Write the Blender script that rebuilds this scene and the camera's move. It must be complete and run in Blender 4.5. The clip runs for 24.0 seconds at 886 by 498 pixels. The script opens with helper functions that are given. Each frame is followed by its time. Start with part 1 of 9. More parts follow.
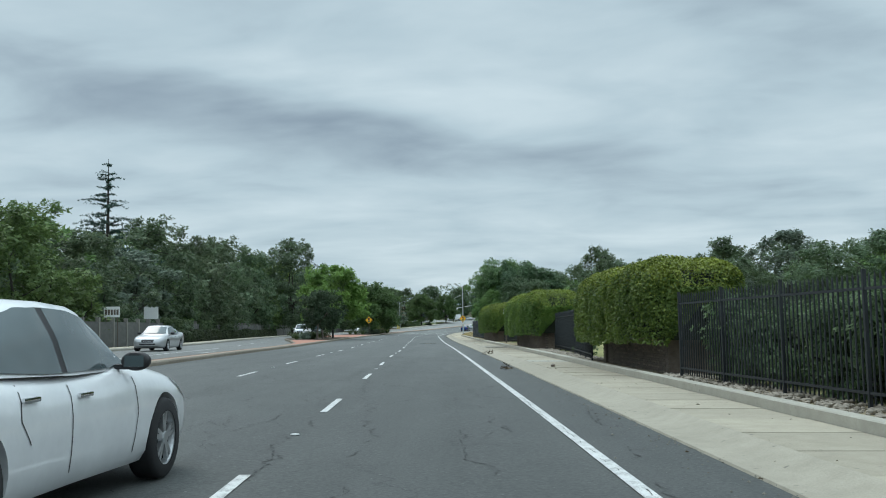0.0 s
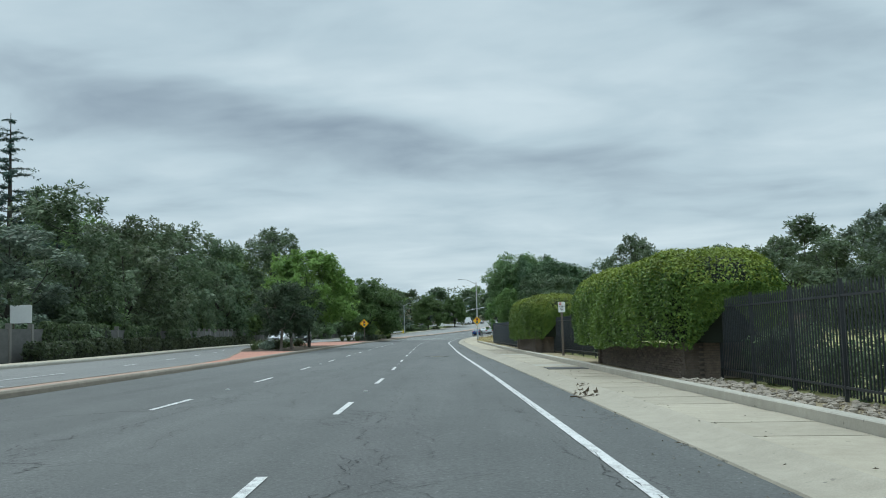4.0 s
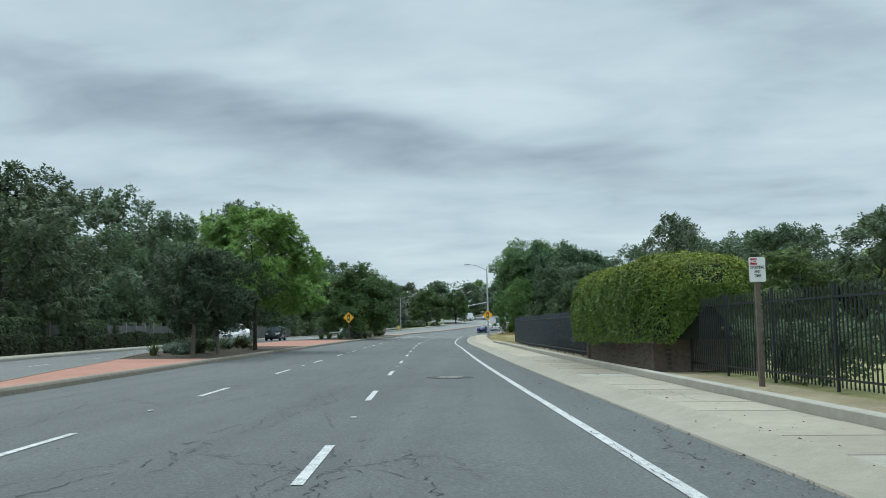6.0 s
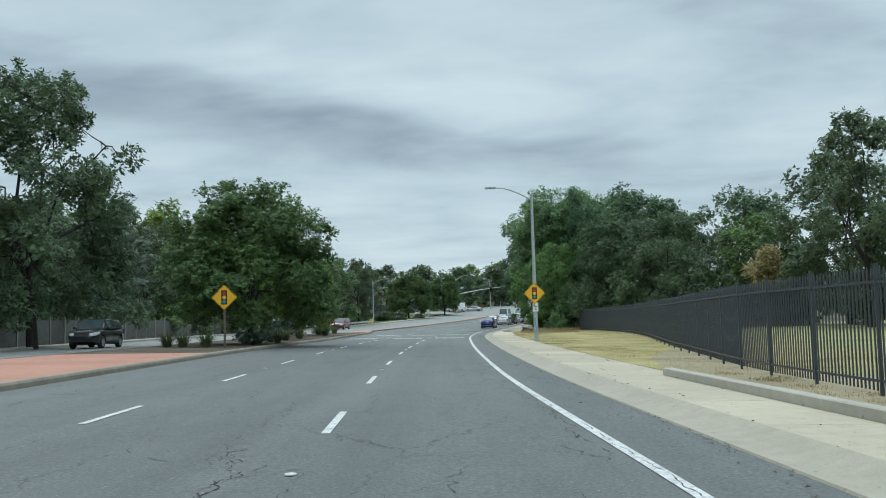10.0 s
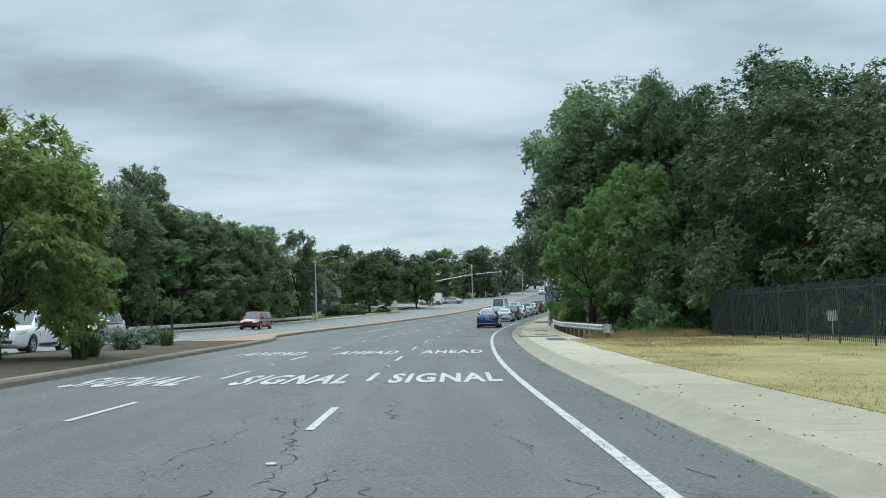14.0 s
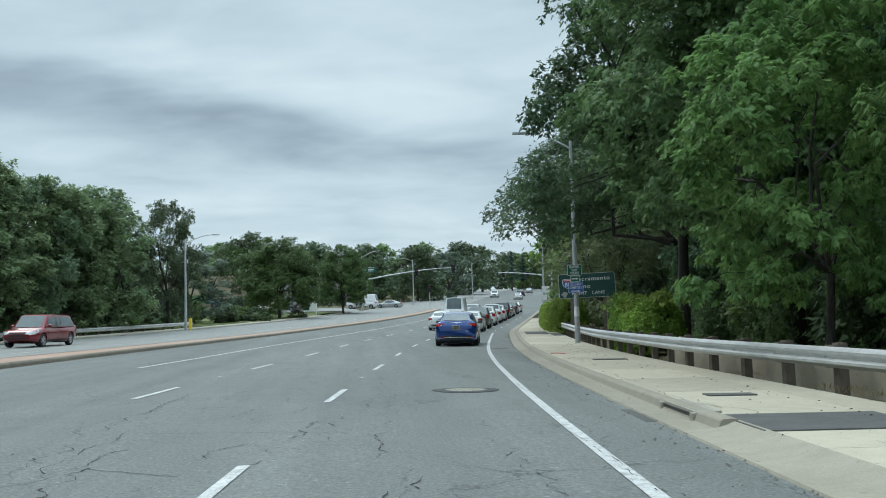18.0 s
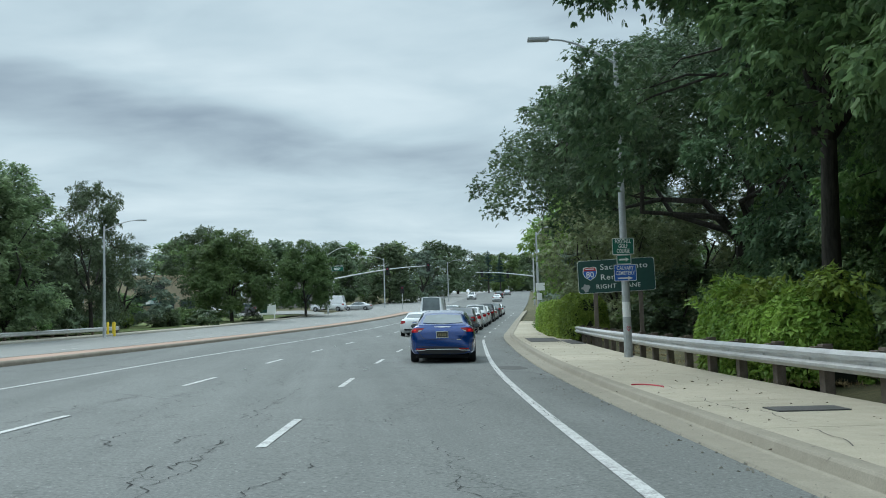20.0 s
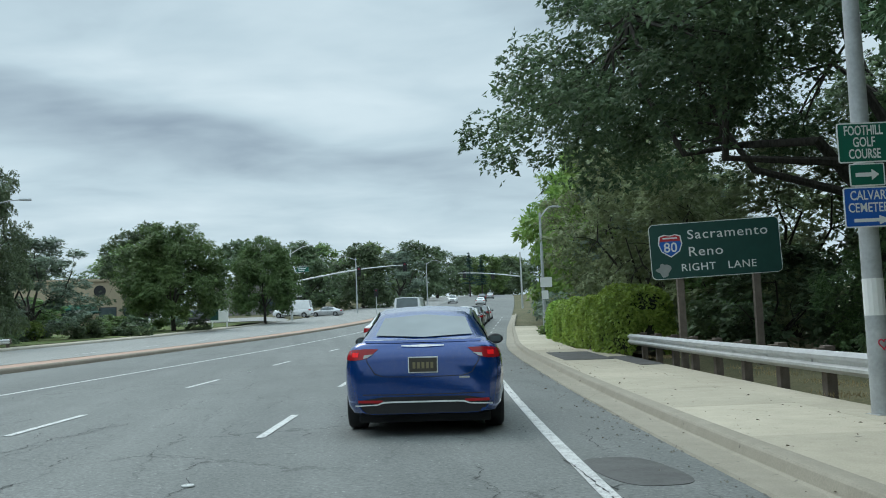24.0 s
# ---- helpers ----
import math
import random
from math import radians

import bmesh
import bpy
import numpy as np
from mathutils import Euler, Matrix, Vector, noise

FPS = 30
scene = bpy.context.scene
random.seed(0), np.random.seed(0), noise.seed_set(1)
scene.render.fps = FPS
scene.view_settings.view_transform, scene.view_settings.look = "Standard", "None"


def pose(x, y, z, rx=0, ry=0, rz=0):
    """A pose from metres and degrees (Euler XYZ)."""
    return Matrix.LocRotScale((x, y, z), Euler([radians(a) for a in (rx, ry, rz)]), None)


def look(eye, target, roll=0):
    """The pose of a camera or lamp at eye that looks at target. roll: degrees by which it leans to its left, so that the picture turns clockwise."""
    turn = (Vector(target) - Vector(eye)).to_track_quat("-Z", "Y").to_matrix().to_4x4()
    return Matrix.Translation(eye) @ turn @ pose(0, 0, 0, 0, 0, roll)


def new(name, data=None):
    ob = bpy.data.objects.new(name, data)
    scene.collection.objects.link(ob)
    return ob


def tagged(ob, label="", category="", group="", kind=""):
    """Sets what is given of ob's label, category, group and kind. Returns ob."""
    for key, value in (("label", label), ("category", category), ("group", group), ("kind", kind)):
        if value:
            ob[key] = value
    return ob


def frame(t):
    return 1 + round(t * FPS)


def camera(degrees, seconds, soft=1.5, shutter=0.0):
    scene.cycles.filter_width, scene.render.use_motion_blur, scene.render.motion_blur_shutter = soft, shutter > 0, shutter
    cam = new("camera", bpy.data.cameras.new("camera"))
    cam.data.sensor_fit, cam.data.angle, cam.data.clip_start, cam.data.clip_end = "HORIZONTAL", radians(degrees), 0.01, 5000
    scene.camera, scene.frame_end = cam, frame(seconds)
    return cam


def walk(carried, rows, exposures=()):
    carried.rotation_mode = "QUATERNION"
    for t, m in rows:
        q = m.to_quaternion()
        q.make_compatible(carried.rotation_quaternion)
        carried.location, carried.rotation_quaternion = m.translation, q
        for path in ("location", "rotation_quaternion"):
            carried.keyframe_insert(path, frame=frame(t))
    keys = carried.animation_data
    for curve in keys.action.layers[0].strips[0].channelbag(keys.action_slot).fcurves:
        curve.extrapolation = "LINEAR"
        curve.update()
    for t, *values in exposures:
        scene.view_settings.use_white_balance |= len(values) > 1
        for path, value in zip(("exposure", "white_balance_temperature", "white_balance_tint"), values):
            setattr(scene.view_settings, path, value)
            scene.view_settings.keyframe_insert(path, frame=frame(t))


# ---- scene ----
cam = camera(50.58, 24.0, 1.0)
# seconds, x, y, z, yaw, pitch, roll
ROWS = [
    (0.0, -0.000, 0.000, 1.214, 1.265, 4.768, 1.098),
    (0.5, -0.040, 1.308, 1.212, 1.395, 4.916, 1.178),
    (1.0, -0.115, 3.033, 1.222, 1.490, 5.033, 1.252),
    (1.5, -0.223, 5.393, 1.225, 1.543, 5.117, 1.374),
    (2.0, -0.345, 8.302, 1.239, 1.551, 5.128, 1.506),
    (2.5, -0.440, 11.763, 1.239, 1.586, 5.117, 1.597),
    (4.5, -1.313, 31.438, 1.235, 1.746, 4.915, 1.623),
    (5.0, -1.626, 37.416, 1.266, 1.748, 4.773, 1.466),
    (5.5, -1.969, 43.663, 1.232, 1.687, 4.805, 1.373),
    (6.0, -2.320, 50.376, 1.218, 1.591, 4.831, 1.330),
    (6.5, -2.652, 57.481, 1.197, 1.540, 4.837, 1.339),
    (7.0, -2.959, 65.074, 1.194, 1.495, 4.791, 1.403),
    (7.5, -3.289, 72.454, 1.213, 1.340, 4.648, 1.476),
    (8.0, -3.615, 79.562, 1.220, 1.143, 4.563, 1.563),
    (8.5, -3.923, 86.768, 1.253, 0.955, 4.469, 1.625),
    (9.0, -4.210, 93.883, 1.224, 0.839, 4.445, 1.625),
    (9.5, -4.479, 100.947, 1.218, 0.689, 4.420, 1.581),
    (10.0, -4.738, 107.965, 1.226, 0.527, 4.399, 1.534),
    (10.5, -4.977, 114.951, 1.225, 0.332, 4.389, 1.459),
    (12.5, -5.171, 140.483, 1.254, 0.056, 4.367, 2.063),
    (13.0, -5.246, 146.498, 1.266, -0.265, 4.209, 1.962),
    (13.5, -5.302, 152.170, 1.288, -0.722, 4.090, 1.788),
    (14.0, -5.318, 157.684, 1.268, -1.266, 4.019, 1.618),
    (14.5, -5.285, 163.092, 1.229, -1.816, 4.005, 1.524),
    (15.0, -5.192, 168.301, 1.168, -2.387, 4.057, 1.514),
    (15.5, -5.045, 173.354, 1.192, -2.841, 4.050, 1.637),
    (16.0, -4.875, 178.276, 1.170, -3.252, 4.088, 1.781),
    (16.5, -4.656, 183.052, 1.172, -3.694, 4.147, 1.883),
    (17.0, -4.509, 187.610, 1.211, -4.161, 4.197, 1.867),
    (17.5, -4.290, 191.886, 1.208, -4.660, 4.257, 1.758),
    (18.0, -4.061, 195.849, 1.210, -5.125, 4.321, 1.617),
    (18.5, -3.795, 199.669, 1.231, -5.665, 4.295, 1.527),
    (20.5, -2.695, 212.635, 1.174, -6.935, 4.589, 1.812),
    (21.0, -2.375, 215.245, 1.192, -7.017, 4.633, 1.869),
    (21.5, -2.120, 217.600, 1.205, -7.241, 4.637, 1.917),
    (22.0, -1.871, 219.824, 1.207, -7.522, 4.673, 1.985),
    (22.5, -1.668, 221.653, 1.215, -7.771, 4.709, 2.090),
    (23.0, -1.485, 223.157, 1.233, -7.950, 4.741, 2.224),
    (23.5, -1.319, 224.356, 1.250, -8.042, 4.791, 2.328),
    (24.0, -1.178, 225.299, 1.262, -8.080, 4.792, 2.406),
]
walk(cam, [(t, pose(x, y, z, 90 + pitch, roll, yaw)) for t, x, y, z, yaw, pitch, roll in ROWS],
     [(0, 0.05), (6, 0.08), (12, 0.12), (16, 0.2), (24, 0.2)])

# ---- world: bright overcast, streaked stratus ----
SUN_EL, SUN_AZ = radians(52), radians(-35)
world = bpy.data.worlds.new("overcast_sky")
scene.world = world
world.use_nodes = True


def nd(tree, kind, **vals):
    n = tree.nodes.new(kind)
    for k, v in vals.items():
        if k in n.inputs:
            n.inputs[k].default_value = v
        else:
            setattr(n, k, v)
    return n


def build_sky():
    t = world.node_tree
    t.nodes.clear()
    L = t.links.new
    co = nd(t, "ShaderNodeTexCoord")
    sep = nd(t, "ShaderNodeSeparateXYZ")
    L(co.outputs["Generated"], sep.inputs[0])
    # flatten the dome onto a cloud deck
    up = nd(t, "ShaderNodeMath", operation="ADD")
    L(sep.outputs[2], up.inputs[0])
    up.inputs[1].default_value = 0.13
    upc = nd(t, "ShaderNodeMath", operation="MAXIMUM")
    L(up.outputs[0], upc.inputs[0])
    upc.inputs[1].default_value = 0.05
    dx = nd(t, "ShaderNodeMath", operation="DIVIDE")
    dy = nd(t, "ShaderNodeMath", operation="DIVIDE")
    L(sep.outputs[0], dx.inputs[0]), L(upc.outputs[0], dx.inputs[1])
    L(sep.outputs[1], dy.inputs[0]), L(upc.outputs[0], dy.inputs[1])
    flat = nd(t, "ShaderNodeCombineXYZ")
    L(dx.outputs[0], flat.inputs[0]), L(dy.outputs[0], flat.inputs[1])

    def deck(scale, rot, detail, rough, off):
        mp = nd(t, "ShaderNodeMapping")
        mp.inputs["Rotation"].default_value = (0, 0, radians(rot))
        mp.inputs["Scale"].default_value = scale
        mp.inputs["Location"].default_value = off
        L(flat.outputs[0], mp.inputs[0])
        nz = nd(t, "ShaderNodeTexNoise", Scale=1.0, Detail=detail, Roughness=rough, Distortion=0.35)
        L(mp.outputs[0], nz.inputs["Vector"])
        return nz.outputs["Fac"]

    broad = deck((0.62, 1.05, 1), 14, 4.0, 0.55, (3.1, 7.4, 0))
    fine = deck((1.7, 2.1, 1), 12, 6.0, 0.52, (1.3, 2.2, 0))
    a = nd(t, "ShaderNodeMath", operation="MULTIPLY_ADD")
    L(fine, a.inputs[0])
    a.inputs[1].default_value = 0.45
    b = nd(t, "ShaderNodeMath", operation="MULTIPLY")
    L(broad, b.inputs[0])
    b.inputs[1].default_value = 0.62
    L(b.outputs[0], a.inputs[2])

    # one long darker roll of cloud ahead
    def roll_cloud(az, el, tilt, wide, tall, amount):
        azm = nd(t, "ShaderNodeMath", operation="ARCTAN2")
        L(sep.outputs[0], azm.inputs[0]), L(sep.outputs[1], azm.inputs[1])
        u = nd(t, "ShaderNodeMath", operation="SUBTRACT")
        L(azm.outputs[0], u.inputs[0])
        u.inputs[1].default_value = az
        w = nd(t, "ShaderNodeMath", operation="MULTIPLY_ADD")
        L(u.outputs[0], w.inputs[0])
        w.inputs[1].default_value = -tilt
        L(sep.outputs[2], w.inputs[2])
        w2 = nd(t, "ShaderNodeMath", operation="SUBTRACT")
        L(w.outputs[0], w2.inputs[0])
        w2.inputs[1].default_value = el
        wob = nd(t, "ShaderNodeMath", operation="MULTIPLY_ADD")
        L(broad, wob.inputs[0])
        wob.inputs[1].default_value = 0.16
        wob.inputs[2].default_value = -0.08
        w3 = nd(t, "ShaderNodeMath", operation="ADD")
        L(w2.outputs[0], w3.inputs[0]), L(wob.outputs[0], w3.inputs[1])
        us = nd(t, "ShaderNodeMath", operation="DIVIDE")
        L(u.outputs[0], us.inputs[0])
        us.inputs[1].default_value = wide
        ws = nd(t, "ShaderNodeMath", operation="DIVIDE")
        L(w3.outputs[0], ws.inputs[0])
        ws.inputs[1].default_value = tall
        u2 = nd(t, "ShaderNodeMath", operation="POWER")
        ua = nd(t, "ShaderNodeMath", operation="ABSOLUTE")
        L(us.outputs[0], ua.inputs[0]), L(ua.outputs[0], u2.inputs[0])
        u2.inputs[1].default_value = 2
        v2 = nd(t, "ShaderNodeMath", operation="POWER")
        va = nd(t, "ShaderNodeMath", operation="ABSOLUTE")
        L(ws.outputs[0], va.inputs[0]), L(va.outputs[0], v2.inputs[0])
        v2.inputs[1].default_value = 2
        s = nd(t, "ShaderNodeMath", operation="ADD")
        L(u2.outputs[0], s.inputs[0]), L(v2.outputs[0], s.inputs[1])
        e = nd(t, "ShaderNodeMath", operation="MULTIPLY")
        L(s.outputs[0], e.inputs[0])
        e.inputs[1].default_value = -1
        g = nd(t, "ShaderNodeMath", operation="EXPONENT")
        L(e.outputs[0], g.inputs[0])
        m = nd(t, "ShaderNodeMath", operation="MULTIPLY")
        L(g.outputs[0], m.inputs[0])
        m.inputs[1].default_value = amount
        return m.outputs[0]

    cur = a.outputs[0]
    for r in ROLLS:
        sub = nd(t, "ShaderNodeMath", operation="SUBTRACT")
        L(cur, sub.inputs[0]), L(roll_cloud(*r), sub.inputs[1])
        cur = sub.outputs[0]
    ramp = nd(t, "ShaderNodeValToRGB")
    cr = ramp.color_ramp
    cr.elements[0].position, cr.elements[0].color = 0.24, (0.222, 0.295, 0.365, 1)
    cr.elements[1].position, cr.elements[1].color = 0.74, (0.625, 0.745, 0.795, 1)
    mid = cr.elements.new(0.48)
    mid.color = (0.432, 0.555, 0.62, 1)
    L(cur, ramp.inputs[0])
    # an overcast dome brightens towards the zenith
    zen = nd(t, "ShaderNodeMapRange")
    zen.interpolation_type = "SMOOTHSTEP"
    zen.inputs["From Min"].default_value, zen.inputs["From Max"].default_value = 0.32, 0.95
    zen.inputs["To Min"].default_value, zen.inputs["To Max"].default_value = 1.0, ZENITH
    L(sep.outputs[2], zen.inputs["Value"])
    bg = nd(t, "ShaderNodeBackground")
    L(ramp.outputs[0], bg.inputs["Color"]), L(zen.outputs[0], bg.inputs["Strength"])
    sky = nd(t, "ShaderNodeTexSky", sky_type="NISHITA", sun_disc=False, sun_elevation=SUN_EL, sun_rotation=SUN_AZ)
    bg2 = nd(t, "ShaderNodeBackground")
    bg2.inputs["Strength"].default_value = 0.004
    L(sky.outputs[0], bg2.inputs["Color"])
    add = nd(t, "ShaderNodeAddShader")
    L(bg.outputs[0], add.inputs[0]), L(bg2.outputs[0], add.inputs[1])
    out = nd(t, "ShaderNodeOutputWorld")
    L(add.outputs[0], out.inputs["Surface"])


# azimuth, sine of elevation, tilt, width, height, depth of the darker cloud rolls
ROLLS = [(-0.24, 0.215, -0.16, 0.22, 0.042, 0.095), (0.06, 0.165, -0.12, 0.28, 0.036, 0.085), (-0.50, 0.25, -0.1, 0.16, 0.03, 0.09)]
ZENITH = 3.0
build_sky()
sun_data = bpy.data.lights.new("sun", "SUN")
sun_data.energy, sun_data.angle, sun_data.color = 0.9, radians(25), (1.0, 0.97, 0.92)
sun = new("sun", sun_data)
sun.matrix_world = look((0, 0, 60), (-math.sin(SUN_AZ) * math.cos(SUN_EL) * 40, -math.cos(SUN_AZ) * math.cos(SUN_EL) * 40, 60 - 40 * math.sin(SUN_EL)))

# ---- materials ----
def base_mat(name, rough=0.7, metal=0.0, spec=0.5):
    m = bpy.data.materials.new(name)
    m.use_nodes = True
    t = m.node_tree
    b = t.nodes["Principled BSDF"]
    b.inputs["Roughness"].default_value = rough
    b.inputs["Metallic"].default_value = metal
    b.inputs["Specular IOR Level"].default_value = spec
    return m, t, b


def ramp(t, fac, stops):
    r = t.nodes.new("ShaderNodeValToRGB")
    e = r.color_ramp.elements
    e[0].position, e[0].color = stops[0][0], (*stops[0][1], 1)
    e[1].position, e[1].color = stops[-1][0], (*stops[-1][1], 1)
    for p, c in stops[1:-1]:
        e.new(p).color = (*c, 1)
    t.links.new(fac, r.inputs[0])
    return r.outputs[0]


def noise_of(t, scale, detail=4.0, rough=0.55, stretch=(1, 1, 1), dist=0.0, space="Object"):
    co = t.nodes.new("ShaderNodeTexCoord")
    mp = t.nodes.new("ShaderNodeMapping")
    mp.inputs["Scale"].default_value = stretch
    t.links.new(co.outputs[space], mp.inputs[0])
    n = nd(t, "ShaderNodeTexNoise", Scale=scale, Detail=detail, Roughness=rough, Distortion=dist)
    t.links.new(mp.outputs[0], n.inputs["Vector"])
    return n.outputs["Fac"]


def mixc(t, fac, a, b, mode="MIX"):
    m = nd(t, "ShaderNodeMix", data_type="RGBA", blend_type=mode)
    for s, v in ((0, fac), (6, a), (7, b)):
        if isinstance(v, (int, float)):
            m.inputs[s].default_value = v
        elif isinstance(v, tuple):
            m.inputs[s].default_value = (*v, 1)
        else:
            t.links.new(v, m.inputs[s])
    return m.outputs[2]


def mathn(t, op, a, b=0.0, c=0.0):
    m = nd(t, "ShaderNodeMath", operation=op)
    for i, v in enumerate((a, b, c)):
        if isinstance(v, (int, float)):
            m.inputs[i].default_value = v
        else:
            t.links.new(v, m.inputs[i])
    return m.outputs[0]


def bump(t, b, height, strength=0.3, dist=0.02):
    n = nd(t, "ShaderNodeBump", Strength=strength, Distance=dist)
    t.links.new(height, n.inputs["Height"])
    t.links.new(n.outputs[0], b.inputs["Normal"])


def plain(name, col, rough=0.6, metal=0.0, vary=0.12, scale=6.0, spec=0.5, bumps=0.0, piece=0.0):
    """A paint or plain stuff with soft stains at two scales."""
    m, t, b = base_mat(name, rough, metal, spec)
    dark = tuple(c * (1 - vary) for c in col)
    light = tuple(min(1, c * (1 + vary)) for c in col)
    n1 = noise_of(t, scale, 5)
    n2 = noise_of(t, scale * 9, 3)
    c = ramp(t, mathn(t, "MULTIPLY_ADD", n2, 0.35, mathn(t, "MULTIPLY", n1, 0.65)), [(0.3, dark), (0.7, light)])
    if piece:
        oi = t.nodes.new("ShaderNodeObjectInfo")
        k = mathn(t, "MULTIPLY_ADD", oi.outputs["Random"], 2 * piece, 1 - piece)
        hs = nd(t, "ShaderNodeHueSaturation")
        t.links.new(k, hs.inputs["Value"])
        t.links.new(c, hs.inputs["Color"])
        c = hs.outputs[0]
    t.links.new(c, b.inputs["Base Color"])
    if bumps:
        bump(t, b, n2, bumps, 0.01)
    return m


def leafy(name, dark, light, rough=0.5, trans=0.34, clump=0.35):
    """Leaves: colour by leaf, by clump and by tree."""
    m, t, b = base_mat(name, rough, 0, 0.2)
    g = t.nodes.new("ShaderNodeNewGeometry")
    n = noise_of(t, clump, 3)
    k = mathn(t, "MULTIPLY_ADD", g.outputs["Random Per Island"], 0.55, mathn(t, "MULTIPLY_ADD", n, 1.1, -0.32))
    c = ramp(t, k, [(0.1, dark), (0.9, light)])
    oi = t.nodes.new("ShaderNodeObjectInfo")
    hs = nd(t, "ShaderNodeHueSaturation")
    t.links.new(mathn(t, "MULTIPLY_ADD", oi.outputs["Random"], 0.3, 0.85), hs.inputs["Value"])
    t.links.new(mathn(t, "MULTIPLY_ADD", oi.outputs["Random"], 0.03, 0.485), hs.inputs["Hue"])
    t.links.new(c, hs.inputs["Color"])
    t.links.new(hs.outputs[0], b.inputs["Base Color"])
    tr = t.nodes.new("ShaderNodeBsdfTranslucent")
    t.links.new(hs.outputs[0], tr.inputs["Color"])
    mx = t.nodes.new("ShaderNodeMixShader")
    mx.inputs[0].default_value = trans
    t.links.new(b.outputs[0], mx.inputs[1]), t.links.new(tr.outputs[0], mx.inputs[2])
    t.links.new(mx.outputs[0], t.nodes["Material Output"].inputs["Surface"])
    return m


def asphalt_mat(name, dark, light):
    m, t, b = base_mat(name, 0.82, 0, 0.35)
    big = noise_of(t, 0.12, 5, 0.6, (1, 0.25, 1))
    mid = noise_of(t, 0.9, 5, 0.6, (1, 0.6, 1))
    grain = noise_of(t, 28, 3, 0.75)
    tracks = noise_of(t, 1.0, 4, 0.6, (1.3, 0.035, 1))
    mid = mathn(t, "MULTIPLY_ADD", tracks, 0.75, mathn(t, "MULTIPLY", mid, 0.45))
    mid = mathn(t, "SUBTRACT", mid, 0.09)
    c = ramp(t, mathn(t, "MULTIPLY_ADD", mid, 0.5, mathn(t, "MULTIPLY", big, 0.5)), [(0.3, dark), (0.72, light)])
    c = mixc(t, 0.55, c, ramp(t, grain, [(0.3, (0.2, 0.2, 0.2)), (0.72, (1.35, 1.35, 1.32))]), "MULTIPLY")
    speck = noise_of(t, 16, 3, 0.8)
    c = mixc(t, ramp(t, speck, [(0.61, (0, 0, 0)), (0.67, (0.55, 0.55, 0.55))]), c, (0.05, 0.051, 0.05))
    pale = noise_of(t, 21, 2, 0.7, (1, 0.8, 1.3))
    c = mixc(t, ramp(t, pale, [(0.67, (0, 0, 0)), (0.71, (0.5, 0.5, 0.5))]), c, (0.30, 0.31, 0.30))
    # cracks: two crazed nets, broken up
    co = t.nodes.new("ShaderNodeTexCoord")

    def net(scale, stretch, width, mask_scale, lo, hi):
        mp = t.nodes.new("ShaderNodeMapping")
        mp.inputs["Scale"].default_value = stretch
        wob = nd(t, "ShaderNodeTexNoise", Scale=1.6, Detail=5.0, Roughness=0.7)
        t.links.new(co.outputs["Object"], wob.inputs["Vector"])
        addv = nd(t, "ShaderNodeMix", data_type="RGBA", blend_type="LINEAR_LIGHT")
        addv.inputs[0].default_value = 0.35
        t.links.new(co.outputs["Object"], addv.inputs[6]), t.links.new(wob.outputs["Color"], addv.inputs[7])
        t.links.new(addv.outputs[2], mp.inputs[0])
        v = nd(t, "ShaderNodeTexVoronoi", feature="DISTANCE_TO_EDGE", Scale=scale)
        t.links.new(mp.outputs[0], v.inputs["Vector"])
        line = nd(t, "ShaderNodeMapRange")
        line.inputs["From Min"].default_value, line.inputs["From Max"].default_value = width * 0.35, width
        line.inputs["To Min"].default_value, line.inputs["To Max"].default_value = 1, 0
        t.links.new(v.outputs["Distance"], line.inputs["Value"])
        mk = nd(t, "ShaderNodeMapRange")
        mk.inputs["From Min"].default_value, mk.inputs["From Max"].default_value = lo, hi
        t.links.new(noise_of(t, mask_scale, 2), mk.inputs["Value"])
        return mathn(t, "MULTIPLY", line.outputs[0], mk.outputs[0])

    k = mathn(t, "MAXIMUM", net(0.42, (1, 0.4, 1), 0.006, 0.23, 0.46, 0.62), net(1.6, (1, 0.7, 1), 0.012, 0.17, 0.60, 0.70))
    c = mixc(t, mathn(t, "MULTIPLY", k, 0.6), c, (0.030, 0.031, 0.032))
    # brightness is scaled in the colour along y: darkened south, brightened north
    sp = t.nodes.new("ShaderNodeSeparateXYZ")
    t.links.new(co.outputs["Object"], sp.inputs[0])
    tone_along_y = ramp(t, mathn(t, "MULTIPLY_ADD", sp.outputs[1], 1 / 300, mathn(t, "MULTIPLY_ADD", big, 0.12, 0.04)), [(0.10, (0.54, 0.54, 0.54)), (0.30, (0.90, 0.90, 0.90)), (0.58, (0.98, 0.98, 0.98)), (0.76, (1.32, 1.32, 1.30))])
    c = mixc(t, 1.0, c, tone_along_y, "MULTIPLY")
    t.links.new(c, b.inputs["Base Color"])
    bump(t, b, mathn(t, "MULTIPLY_ADD", k, -2.5, grain), 0.35, 0.008)
    return m


